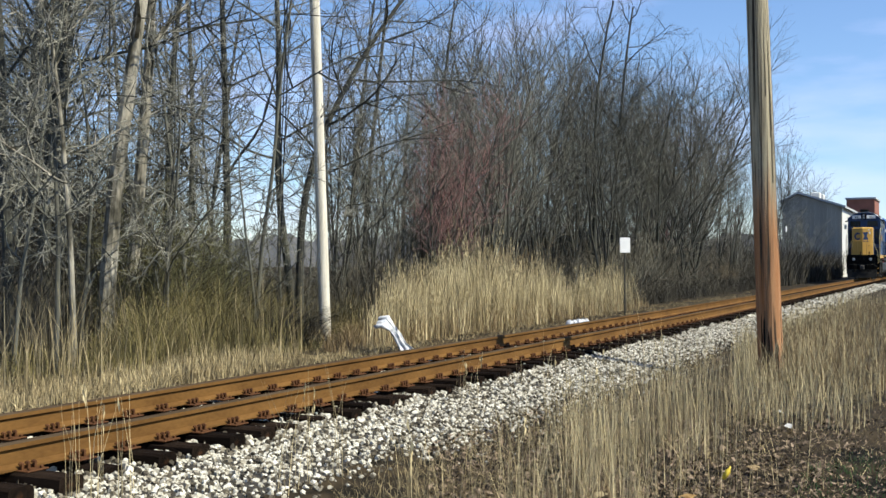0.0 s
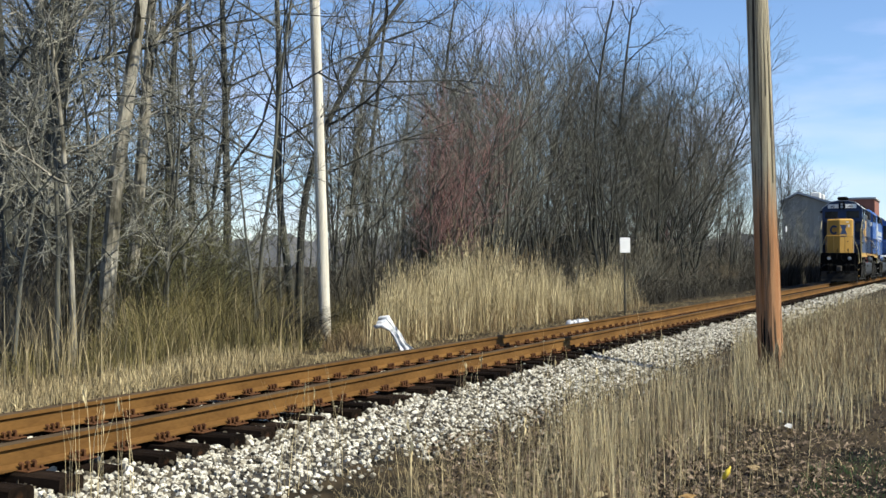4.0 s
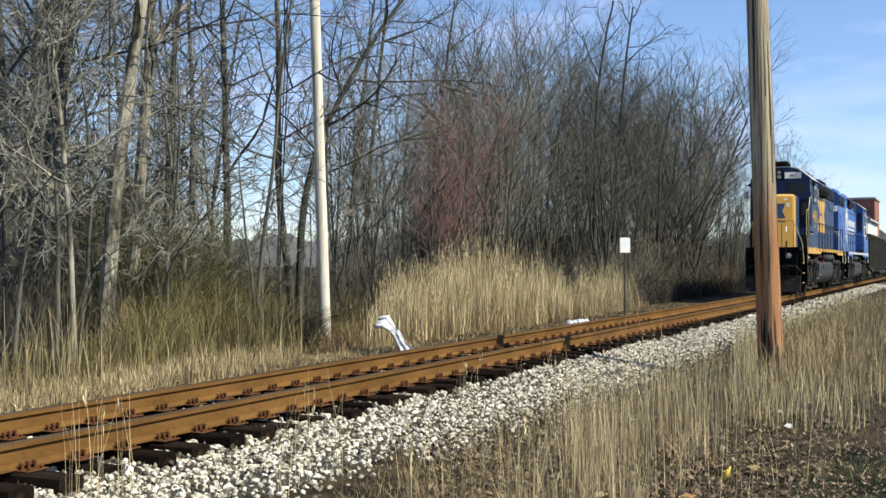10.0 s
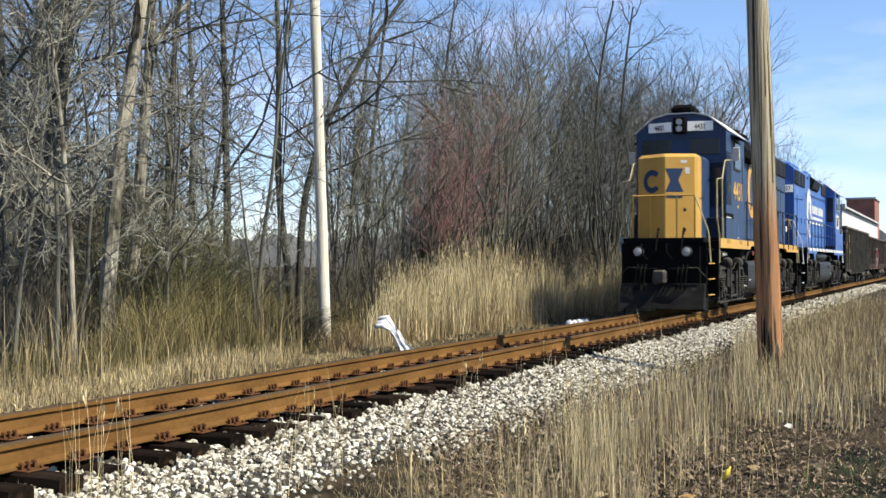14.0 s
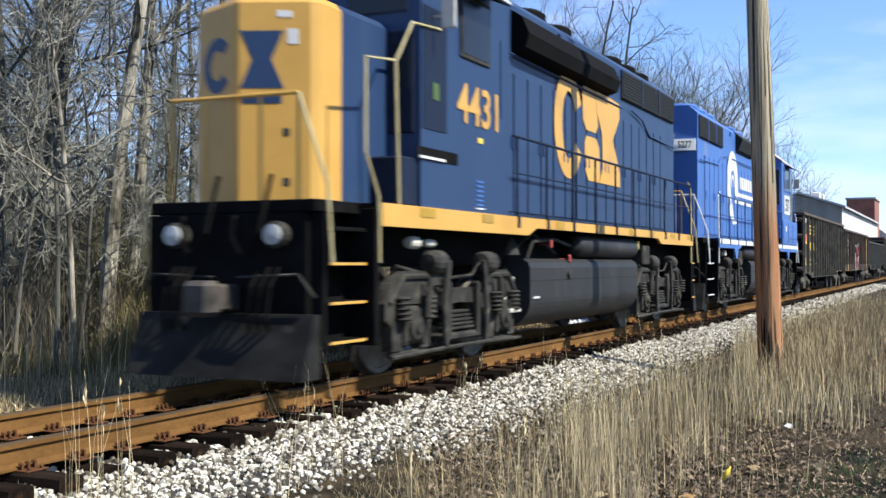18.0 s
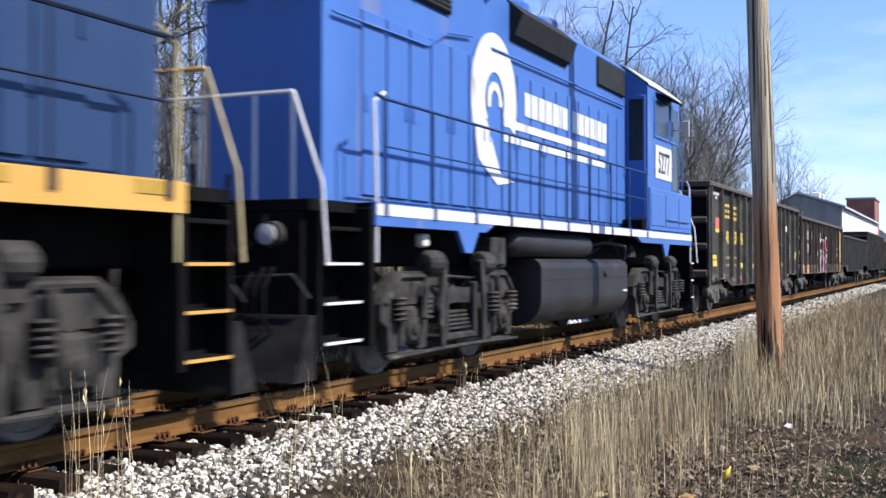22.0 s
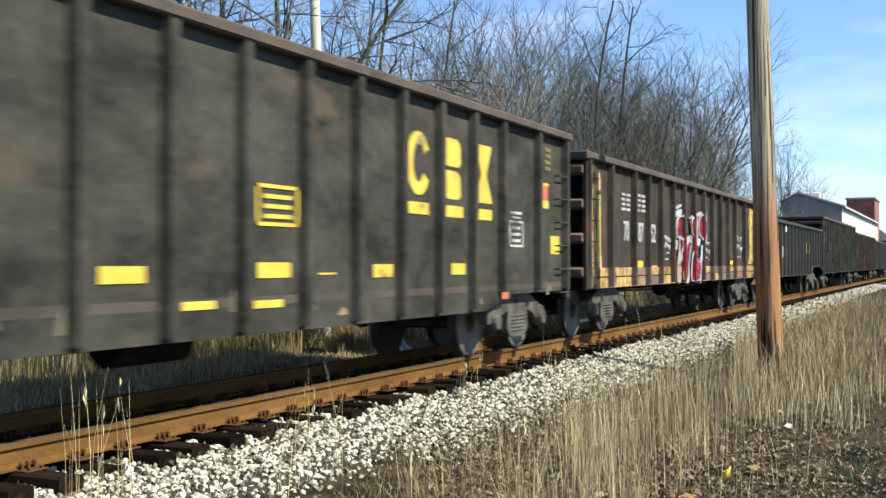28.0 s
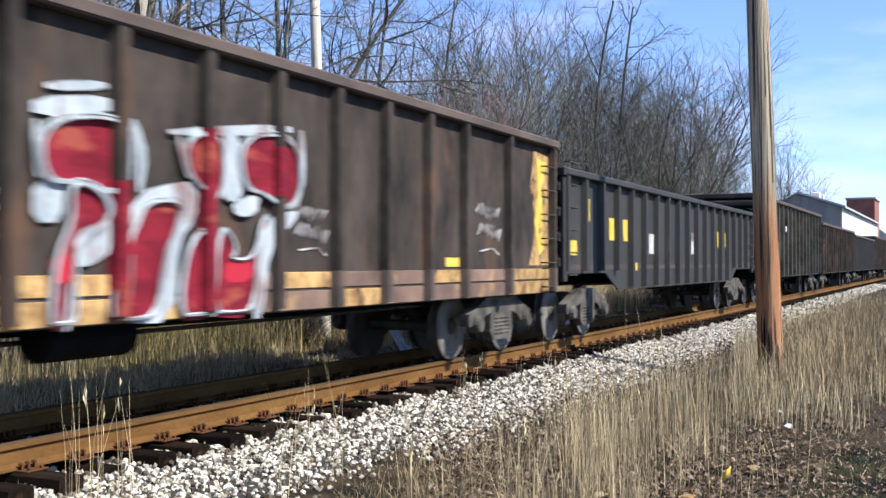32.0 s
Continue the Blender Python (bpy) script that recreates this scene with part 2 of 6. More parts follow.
    leaf=surf("fallen_leaves", (0.030, 0.020, 0.011), (0.22, 0.165, 0.115), 8, 0.9, bump=0, vary=0.95, island=True, spec=0.2),
    # pale blue-grey holds the distance haze as colour
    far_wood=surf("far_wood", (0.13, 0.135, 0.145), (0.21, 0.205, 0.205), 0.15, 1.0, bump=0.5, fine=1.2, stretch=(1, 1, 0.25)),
    bottle=surf("yellow_plastic", (0.593, 0.435, 0.0237), (0.671, 0.514, 0.0474), 6, 0.4, bump=0),
    lamp_glass=surf("lamp_lens", (0.30, 0.30, 0.29), (0.42, 0.42, 0.40), 4, 0.15, bump=0),
)


def stone_mix(name):
    """Crushed stone: each piece its own shade, from brown-grey to near white, with grain."""
    m = surf(name, (0.62, 0.60, 0.55), (1.0, 1.0, 1.0), 14, 0.95, bump=0.4)
    n, l = m.node_tree.nodes, m.node_tree.links
    b = n["Principled BSDF"]
    grain = b.inputs["Base Color"].links[0].from_socket
    geo, ramp, mul = n.new("ShaderNodeNewGeometry"), n.new("ShaderNodeValToRGB"), n.new("ShaderNodeMixRGB")
    ramp.color_ramp.elements[0].position, ramp.color_ramp.elements[1].position = 0.0, 1.0
    ramp.color_ramp.elements[0].color, ramp.color_ramp.elements[1].color = (0.028, 0.023, 0.015, 1), (0.78, 0.75, 0.66, 1)
    for at, c in ((0.22, (0.09, 0.074, 0.049)), (0.40, (0.27, 0.24, 0.18)), (0.60, (0.55, 0.52, 0.43))):
        ramp.color_ramp.elements.new(at).color = (*c, 1)
    mul.blend_type, mul.inputs["Fac"].default_value = "MULTIPLY", 1.0
    l.new(geo.outputs["Random Per Island"], ramp.inputs["Fac"])
    l.new(ramp.outputs["Color"], mul.inputs["Color1"])
    l.new(grain, mul.inputs["Color2"])
    l.new(mul.outputs["Color"], b.inputs["Base Color"])
    return m


MAT["stone"] = stone_mix("ballast_stone")

# ---- mesh building ----
class Shape:
    """Collects vertices and faces of one mesh."""

    def __init__(self):
        self.v, self.f = [], []

    def add(self, vs, fs):
        o = len(self.v)
        self.v += [tuple(p) for p in vs]
        self.f += [tuple(i + o for i in q) for q in fs]
        return self

    def box(self, x0, x1, y0, y1, z0, z1, c=0.0):
        x0, x1, y0, y1, z0, z1 = min(x0, x1), max(x0, x1), min(y0, y1), max(y0, y1), min(z0, z1), max(z0, z1)
        if c <= 0:
            vs = [(x, y, z) for x in (x0, x1) for y in (y0, y1) for z in (z0, z1)]
            return self.add(vs, [(0, 1, 3, 2), (4, 6, 7, 5), (0, 4, 5, 1), (2, 3, 7, 6), (0, 2, 6, 4), (1, 5, 7, 3)])
        c = min(c, 0.45 * min(x1 - x0, y1 - y0, z1 - z0))
        vs, ix = [], {}
        for i, (x, sx) in enumerate(((x0, 1), (x1, -1))):
            for j, (y, sy) in enumerate(((y0, 1), (y1, -1))):
                for k, (z, sz) in enumerate(((z0, 1), (z1, -1))):
                    for a in range(3):
                        ix[i, j, k, a] = len(vs)
                        vs.append((x + (0 if a == 0 else c * sx), y + (0 if a == 1 else c * sy), z + (0 if a == 2 else c * sz)))
        fs = []
        for i in (0, 1):
            fs.append([ix[i, 0, 0, 0], ix[i, 0, 1, 0], ix[i, 1, 1, 0], ix[i, 1, 0, 0]][:: 1 if i == 0 else -1])
            fs.append([ix[0, i, 0, 1], ix[1, i, 0, 1], ix[1, i, 1, 1], ix[0, i, 1, 1]][:: 1 if i == 0 else -1])
            fs.append([ix[0, 0, i, 2], ix[0, 1, i, 2], ix[1, 1, i, 2], ix[1, 0, i, 2]][:: 1 if i == 0 else -1])
        for p in (0, 1):
            for q in (0, 1):
                fs.append((ix[p, q, 0, 0], ix[p, q, 0, 1], ix[p, q, 1, 1], ix[p, q, 1, 0]))
                fs.append((ix[p, 0, q, 0], ix[p, 1, q, 0], ix[p, 1, q, 2], ix[p, 0, q, 2]))
                fs.append((ix[0, p, q, 1], ix[1, p, q, 1], ix[1, p, q, 2], ix[0, p, q, 2]))
                for r in (0, 1):
                    fs.append((ix[p, q, r, 0], ix[p, q, r, 1], ix[p, q, r, 2]))
        return self.add(vs, fs)

    def prism(self, prof, a0, a1, axis="x"):
        """A profile of (u, w) pairs drawn out along an axis: x: (y, z), y: (x, z), z: (x, y)."""
        put = {"x": lambda a, u, w: (a, u, w), "y": lambda a, u, w: (u, a, w), "z": lambda a, u, w: (u, w, a)}[axis]
        n = len(prof)
        vs = [put(a0, *p) for p in prof] + [put(a1, *p) for p in prof]
        fs = [tuple(range(n))[::-1], tuple(range(n, 2 * n))] + [(i, (i + 1) % n, n + (i + 1) % n, n + i) for i in range(n)]
        return self.add(vs, fs)

    def tube(self, pts, r, n=6, r1=None):
        """A round bar along points, closed at its ends."""
        pts = [Vector(p) for p in pts]
        vs, fs, m = [], [], len(pts)
        for i, p in enumerate(pts):
            d = (pts[min(i + 1, m - 1)] - pts[max(i - 1, 0)]).normalized()
            u = d.orthogonal().normalized() if i == 0 else (u - d * u.dot(d)).normalized()
            w = d.cross(u)
            rad = r if r1 is None else r + (r1 - r) * i / (m - 1)
            vs += [p + (u * math.cos(2 * math.pi * k / n) + w * math.sin(2 * math.pi * k / n)) * rad for k in range(n)]
        for i in range(m - 1):
            fs += [(i * n + k, i * n + (k + 1) % n, (i + 1) * n + (k + 1) % n, (i + 1) * n + k) for k in range(n)]
        fs += [tuple(range(n))[::-1], tuple(range((m - 1) * n, m * n))]
        return self.add(vs, fs)

    def turned(self, prof, centre, axis="y", n=24):
        """A profile of (radius, height) turned about an axis."""
        vs, fs, m = [], [], len(prof)
        for r, h in prof:
            for k in range(n):
                a = 2 * math.pi * k / n
                c, s = r * math.cos(a), r * math.sin(a)
                vs.append(Vector(centre) + Vector({"y": (c, h, s), "x": (h, c, s), "z": (c, s, h)}[axis]))
        for i in range(m - 1):
            fs += [(i * n + k, i * n + (k + 1) % n, (i + 1) * n + (k + 1) % n, (i + 1) * n + k) for k in range(n)]
        fs += [tuple(range(n)), tuple(range((m - 1) * n, m * n))[::-1]]
        return self.add(vs, fs)

    def mesh(self, name, material, smooth=False):
        me = bpy.data.meshes.new(name)
        me.from_pydata(self.v, [], self.f)
        me.materials.append(material)
        b = bmesh.new()
        b.from_mesh(me)
        bmesh.ops.recalc_face_normals(b, faces=b.faces)
        b.to_mesh(me)
        b.free()
        if smooth:
            me.shade_smooth()
        return me


def empty(name, m, label, category, group="", kind=""):
    ob = new(name)
    ob.empty_display_size = 0.2
    ob.matrix_basis = m
    return tagged(ob, label, category, group, kind)


def part(name, shape, material, parent, label="", smooth=False):
    """One mesh under a thing or a part."""
    ob = new(name, shape.mesh(name, material, smooth) if isinstance(shape, Shape) else shape)
    ob.parent = parent
    if label:
        ob["label"] = label
    return ob


def thing(name, shape, material, m, label, category, group="", kind="", smooth=False):
    ob = new(name, shape.mesh(name, material, smooth) if isinstance(shape, Shape) else shape)
    ob.matrix_basis = m
    return tagged(ob, label, category, group, kind)


def quick_mesh(name, v, f, material):
    """A large loose mesh from arrays, its faces left as they come."""
    me = bpy.data.meshes.new(name)
    me.from_pydata(v, [], f)
    me.materials.append(material)
    return me


def lettering(name, text, size, material, parent, m, squeeze=1.0, bold=0.0):
    """Words or figures in the built-in font, as a thin mesh standing in the local xy plane of m."""
    cu = bpy.data.curves.new(name, "FONT")
    cu.body, cu.size, cu.extrude, cu.align_x, cu.offset = text, size, 0.004, "CENTER", bold
    tmp = bpy.data.objects.new(name, cu)
    me = bpy.data.meshes.new_from_object(tmp)
    bpy.data.objects.remove(tmp)
    me.transform(Matrix.Diagonal((squeeze, 1, 1, 1)))
    me.materials.clear()
    me.materials.append(material)
    ob = new(name, me)
    ob.parent = parent
    ob.matrix_basis = m
    return ob


# ---- the line ----
TRACK_Y, HALF_GAUGE, SPEED = 6.82, 0.617, 4.63


def ground_z(x, y):
    """Height of the ground over the rail tops' level: verge, ballast bank, bed, far verge."""
    d = y - TRACK_Y
    if d < 0:
        z = np.interp(y, [-60, 2.5, 4.2, 4.7, 5.66, 6.1], [-0.62, -0.55, -0.53, -0.47, -0.335, -0.30])
    else:
        z = np.interp(d, [0, 1.0, 1.7, 2.3, 4, 30, 400], [-0.27, -0.27, -0.36, -0.40, -0.36, -0.2, 0.5])
    return float(z) + (0.05 * noise.noise(Vector((x * 0.5, y * 0.5, 0))) if abs(d) > 1.9 else 0.012 * noise.noise(Vector((x * 3, y * 3, 0))))


# ---- ground: one sheet to the horizon ----
def build_ground():
    xs = np.concatenate([np.linspace(-60, 0, 13), np.arange(0.5, 45, 0.5), np.linspace(46, 140, 60), [180, 260, 400, 700, 1200, 2000]])
    ys = np.concatenate([[-900, -300, -60, -25, -10, -5], np.arange(-3, 4.2, 0.4), np.arange(4.2, 10, 0.11), np.arange(10, 20, 0.5), [22, 26, 32, 40, 60, 100, 250, 600, 1500]])
    v = [(x, y, ground_z(x, y)) for x in xs for y in ys]
    n = len(ys)
    f = [(i * n + j, (i + 1) * n + j, (i + 1) * n + j + 1, i * n + j + 1) for i in range(len(xs) - 1) for j in range(n - 1)]
    me = quick_mesh("ground", v, f, MAT["soil"])
    me.materials.append(MAT["ballast"])
    for p in me.polygons:
        if 4.72 < p.center.y < 8.55:
            p.material_index = 1
    tagged(new("ground", me), "dry verge of dead grass and litter with a stone ballast bank", "ground", kind="structure")


def build_track():
    track = empty("railway_track", pose(0, TRACK_Y, 0), "single railway track with rust-brown rails on dark timber ties", "railway track", kind="structure")
    h = 0.195
    prof = [(-0.075, -h), (0.075, -h), (0.075, -h + 0.014), (0.012, -h + 0.04), (0.010, -0.055), (0.034, -0.044), (0.036, -0.012), (0.026, 0.0),
            (-0.026, 0.0), (-0.036, -0.012), (-0.034, -0.044), (-0.010, -0.055), (-0.012, -h + 0.04), (-0.075, -h + 0.014)]
    for s in (-1, 1):
        me = Shape().prism([(s * HALF_GAUGE + u, w) for u, w in prof], -30, 420).mesh("rail", MAT["rail_web"])
        me.materials.append(MAT["rail_head"])
        for p in me.polygons:
            if p.center.z > -0.008:
                p.material_index = 1
        part("rail", me, None, track, "rust-brown steel rail with a duller running surface")
    tie = Shape().prism([(-0.115, -h - 0.20), (0.112, -h - 0.20), (0.117, -h - 0.06), (0.104, -h - 0.022), (0.06, -h - 0.012), (-0.03, -h - 0.017), (-0.085, -h - 0.012), (-0.112, -h - 0.03), (-0.118, -h - 0.10)], -1.08, 1.08, "y").mesh("tie", MAT["tie"])
    plate = Shape().box(-0.105, 0.105, -0.19, 0.17, -h - 0.012, -h + 0.003, 0.006).mesh("tie_plate", MAT["plate"])
    spike = Shape()
    for u in (-0.098, 0.098):
        for a in (-0.072, -0.012, 0.05):
            spike.box(a - 0.012, a + 0.012, u - 0.012, u + 0.012, -h, -h + 0.040)
            spike.turned([(0.0, 0.0), (0.021, 0.004), (0.021, 0.018), (0.010, 0.026), (0.0, 0.026)], (a, u - 0.006 * (1 if u > 0 else -1), -h + 0.032), "z", 6)
    for a in (-0.06, 0.06):
        spike.box(a - 0.012, a + 0.012, -0.168, -0.144, -h, -h + 0.022, 0.004)
    spike = spike.mesh("spikes", MAT["plate"])
    rng = random.Random(5)
    for i in range(-6, 210):
        x = 6.50 + 0.5 * i
        t = part("tie", tie, None, track)
        t.matrix_basis = pose(x + rng.uniform(-0.02, 0.02), rng.uniform(-0.07, 0.07), rng.uniform(-0.03, 0.002), rng.uniform(-0.8, 0.8), 0, rng.uniform(-2.2, 2.2))
        if i < 75:
            for s in (-1, 1):
                p = part("tie_plate", plate, None, track)
                p.matrix_basis = pose(x, s * HALF_GAUGE, 0)
                if i < 45:
                    q = part("spike_set", spike, None, track)
                    q.matrix_basis = pose(x, s * HALF_GAUGE, 0)


def build_ballast():
    """Loose white-grey stones, dense on the near bank."""
    rng = np.random.default_rng(3)
    base = np.array([(-1, -.9, -.8), (1, -.8, -1), (.9, 1, -.9), (-.8, .9, -1), (-.7, -.7, .8), (.8, -.6, .7), (.6, .8, .9), (-.9, .7, .6), (0.1, 0, 1.25)])
    quads = [(3, 2, 1, 0), (0, 1, 5, 4), (1, 2, 6, 5), (2, 3, 7, 6), (3, 0, 4, 7), (4, 5, 8), (5, 6, 8), (6, 7, 8), (7, 4, 8)]
    v, f = [], []

    def scatter(n, x0, x1, y0, y1, size, lift=0.0, power=1.0):
        for _ in range(n):
            x = x0 + (x1 - x0) * rng.random() ** power
            y = rng.uniform(y0, y1)
            if rng.random() < float(np.interp(y, [4.3, 4.7, 5.1], [0.85, 0.5, 0.0])) + (0.25 if x < 9 and y < 5.2 else 0.0):
                continue
            s = size * rng.uniform(0.55, 1.25)
            a = rng.normal(size=(3, 3))
            q, _ = np.linalg.qr(a)
            pts = (base * rng.uniform(0.65, 1.1, (9, 1)) * (s * rng.uniform(0.7, 1.2, 3))) @ q.T
            pts += (x, y, ground_z(x, y) + lift + s * 0.35)
            o = len(v)
            v.extend(map(tuple, pts))
            f.extend(tuple(i + o for i in fc) for fc in quads)

    scatter(27000, 3.0, 34, 4.3, 5.85, 0.0205, power=1.5)
    scatter(3500, -14, 3.0, 4.45, 6.1, 0.03)
    scatter(3500, 3.0, 30, 5.70, 6.12, 0.023, 0.02, power=1.5)
    scatter(4500, 4.0, 30, 6.25, 7.4, 0.026, 0.0, power=1.4)
    scatter(2500, 8.0, 40, 7.5, 8.7, 0.028, power=1.3)
    scatter(5000, 34, 90, 4.6, 5.85, 0.045)
    scatter(9000, 3.0, 26, 3.7, 4.9, 0.012, power=1.4)
    tagged(new("ballast_stones", quick_mesh("ballast_stones", v, f, MAT["stone"])), "loose pale grey crushed stone along the track", "ballast", kind="stuff")


# ---- grass ----
def blades(name, spots, material, label, category, seed, width=0.006, lean=0.25, heads=0.0):
    """Upright dead stalks: spots give x, y, height; each a bent three-sided stem, some with a seed head."""
    rng = random.Random(seed)
    v, f = [], []
    for x, y, h in spots:
        z = ground_z(x, y) - 0.02
        a, ln = rng.uniform(0, 6.283), rng.uniform(0, lean) * h
        dx, dy = math.cos(a) * ln, math.sin(a) * ln
        w = width * rng.uniform(0.6, 1.3)
        o = len(v)
        for k, (t, ww) in enumerate(((0, 1.0), (0.5, 0.8), (1.0, 0.25))):
            cx, cy, cz = x + dx * t * t, y + dy * t * t, z + h * t * (1 - 0.25 * lean * t)
            for j in range(3):
                b = a + j * 2.094
                v.append((cx + math.cos(b) * w * ww, cy + math.sin(b) * w * ww, cz))
        for k in range(2):
            for j in range(3):
                f.append((o + k * 3 + j, o + k * 3 + (j + 1) % 3, o + k * 3 + 3 + (j + 1) % 3, o + k * 3 + 3 + j))
        if rng.random() < heads:
            tx, ty, tz = x + dx, y + dy, z + h * (1 - 0.25 * lean)
            for _ in range(7):
                o = len(v)
                b, up, r = rng.uniform(0, 6.283), rng.uniform(-0.20, 0.02) * min(h, 1.2), rng.uniform(0.008, 0.022)
                v += [(tx, ty, tz + up), (tx + math.cos(b) * r, ty + math.sin(b) * r, tz + up + 0.05), (tx + math.cos(b) * r * 0.4, ty + math.sin(b) * r * 0.4 + 0.004, tz + up + 0.08)]
                f.append((o, o + 1, o + 2))
    return tagged(new(name, quick_mesh(name, v, f, material)), label, category, kind="stuff")


def px_of(x, y):
    """Bearing of a place across the view."""
    return 784 + 1953.2 * math.tan(math.atan2(x, y) - (math.pi / 2 - YAW))


def spots_in(n, y0, y1, p0, p1, h0, h1, seed, keep=None, clump=0.9, x_max=120, near=0.0):
    """Stands by offset from the eye and bearing, thicker in clumps; keep(x, y, bearing) gives a share of the full height, 0 for none."""
    rng = random.Random(seed)
    out, tries = [], 0
    while len(out) < n and tries < 6 * n:
        tries += 1
        y = y0 + (y1 - y0) * rng.random()
        p = rng.uniform(p0, p1)
        x = at_px(p, y)
        if not 0 < x < x_max or (near and rng.random() > (near / x) ** 1.2):
            continue
        c = 0.5 + 0.5 * noise.noise(Vector((x * clump, y * clump, seed)))
        k = keep(x, y, p) if keep else 1.0
        if k > 0 and rng.random() < 0.2 + c:
            out.append((x, y, rng.uniform(h0, h1) * (0.6 + 0.8 * c) * k))
    return out


def at_px(px, y):
    """Distance along the line at which a bearing, given across the view, meets a line at offset y."""
    return y * math.tan(math.pi / 2 - YAW + math.atan((px - 784) / 1953.2))


# ---- trees ----
def grow(seed, levels, lean=(0.0, 0.0), bends=(), clear=0.0):
    """A leafless tree from a table of levels, trunk first: (children, length, length spread, angle, start, lift, curl, radius at base, radius at tip, steps, sides).
    Returns limbs and fine twigs as two stores of vertices and faces."""
    rng = random.Random(seed)
    wood, fine = ([], []), ([], [])

    def bar(store, pts, ra, rb, n):
        v, f = store
        o, m = len(v), len(pts)
        u = None
        for i, p in enumerate(pts):
            d = (pts[min(i + 1, m - 1)] - pts[max(i - 1, 0)]).normalized()
            u = d.orthogonal().normalized() if u is None else (u - d * u.dot(d)).normalized()
            w = d.cross(u)
            r = ra + (rb - ra) * i / (m - 1)
            for k in range(n):
                c, s = math.cos(6.2832 * k / n) * r, math.sin(6.2832 * k / n) * r
                v.append((p.x + u.x * c + w.x * s, p.y + u.y * c + w.y * s, p.z + u.z * c + w.z * s))
        for i in range(m - 1):
            for k in range(n):
                f.append((o + i * n + k, o + i * n + (k + 1) % n, o + (i + 1) * n + (k + 1) % n, o + (i + 1) * n + k))

    def shoot(p, d, lev, scale):
        kids, length, spread, _, _, lift, curl, ra, rb, steps, sides = levels[lev]
        ln = length * scale * rng.uniform(1 - spread, 1 + spread)
        pts = [p.copy()]
        for i in range(steps):
            d = Vector((d.x + rng.gauss(0, curl), d.y + rng.gauss(0, curl), d.z + rng.gauss(0, curl * 0.6) + lift)).normalized()
            if lev == 0 and bends:
                d = (d + Vector((bends[min(i, len(bends) - 1)], 0, 0))).normalized()
            p = p + d * (ln / steps)
            pts.append(p.copy())
        k = scale ** 0.7
        bar(wood if lev <= 2 else fine, pts, ra * k, rb * k, sides)
        if lev + 1 == len(levels):
            return
        _, _, _, ang, start, _, _, _, _, _, _ = levels[lev + 1]
        turn = rng.uniform(0, 6.283)
        for c in range(kids):
            t = start + (1 - start) * (c + rng.random()) / kids
            j = min(int(t * steps), steps - 1)
            q = pts[j].lerp(pts[j + 1], t * steps - j)
            if lev < 2 and q.z < clear:
                continue
            dd = (pts[j + 1] - pts[j]).normalized()
            turn += 2.4 + rng.uniform(-0.5, 0.5)
            u = dd.orthogonal().normalized()
            w = dd.cross(u)
            a = radians(ang * rng.uniform(0.6, 1.35))
            side = u * math.cos(turn) + w * math.sin(turn)
            shoot(q, (dd * math.cos(a) + side * math.sin(a)).normalized(), lev + 1, scale * (1.0 - 0.35 * t) * rng.uniform(0.8, 1.2))

    shoot(Vector((0, 0, -0.15)), Vector((lean[0], lean[1], 1)).normalized(), 0, 1.0)
    return wood, fine


def fan_tree(seed, h, stems=5, r=0.09, dense=1.0, spread=13):
    """Several stems rising from a short trunk and fraying into a broom of fine upright twigs."""
    return grow(seed, [(stems, 0.14 * h, 0.1, 0, 0, 0, 0.04, r, r * 0.9, 3, 7),
                       (10, 0.86 * h, 0.16, spread, 0.4, 0.035, 0.085, r * 0.60, 0.010, 9, 5),
                       (round(7 * dense), 0.30 * h, 0.35, 34, 0.16, 0.075, 0.13, r * 0.22, 0.007, 5, 4),
                       (round(6 * dense), 0.16 * h, 0.4, 38, 0.10, 0.09, 0.16, 0.011, 0.005, 3, 3),
                       (0, 0.10 * h, 0.4, 38, 0.1, 0.10, 0.16, 0.0060, 0.003, 1, 3)])


def tall_tree(seed, h, r=0.12, lean=(0.0, 0.0), bends=(), clear=3.0, limbs=14, kids=7, side=0.34, droop=0.015, curl=0.16):
    """One clear trunk, wandering limbs at wide angles, fine crossing twigs."""
    return grow(seed, [(limbs, h, 0.0, 0, 0, 0.02, 0.02 if bends else 0.035, r, r * 0.34, 12, 10),
                       (kids, side * h, 0.35, 58, 0.22, droop, curl, r * 0.36, 0.010, 7, 4),
                       (6, 0.46 * side * h, 0.4, 52, 0.12, 0.01, 0.2, 0.019, 0.007, 4, 3),
                       (5, 0.24 * side * h, 0.4, 50, 0.1, 0.02, 0.22, 0.009, 0.0045, 2, 3),
                       (0, 0.13 * side * h, 0.4, 46, 0.1, 0.03, 0.2, 0.005, 0.003, 1, 3)], lean, bends, clear)


def bush(seed, h, stems=9, spread=34):
    """Many thin stems from one root, arching and fraying."""
    return grow(seed, [(stems, 0.30, 0.0, 0, 0, 0, 0.05, 0.03, 0.028, 2, 5),
                       (6, 0.85 * h, 0.3, spread, 0.6, 0.02, 0.10, 0.016, 0.006, 5, 4),
                       (5, 0.42 * h, 0.35, 36, 0.15, 0.04, 0.16, 0.008, 0.004, 3, 3),
                       (4, 0.22 * h, 0.4, 40, 0.1, 0.05, 0.16, 0.0055, 0.003, 2, 3),
                       (0, 0.10 * h, 0.4, 40, 0.1, 0.05, 0.16, 0.004, 0.0024, 1, 3)])


HEIGHT = {}


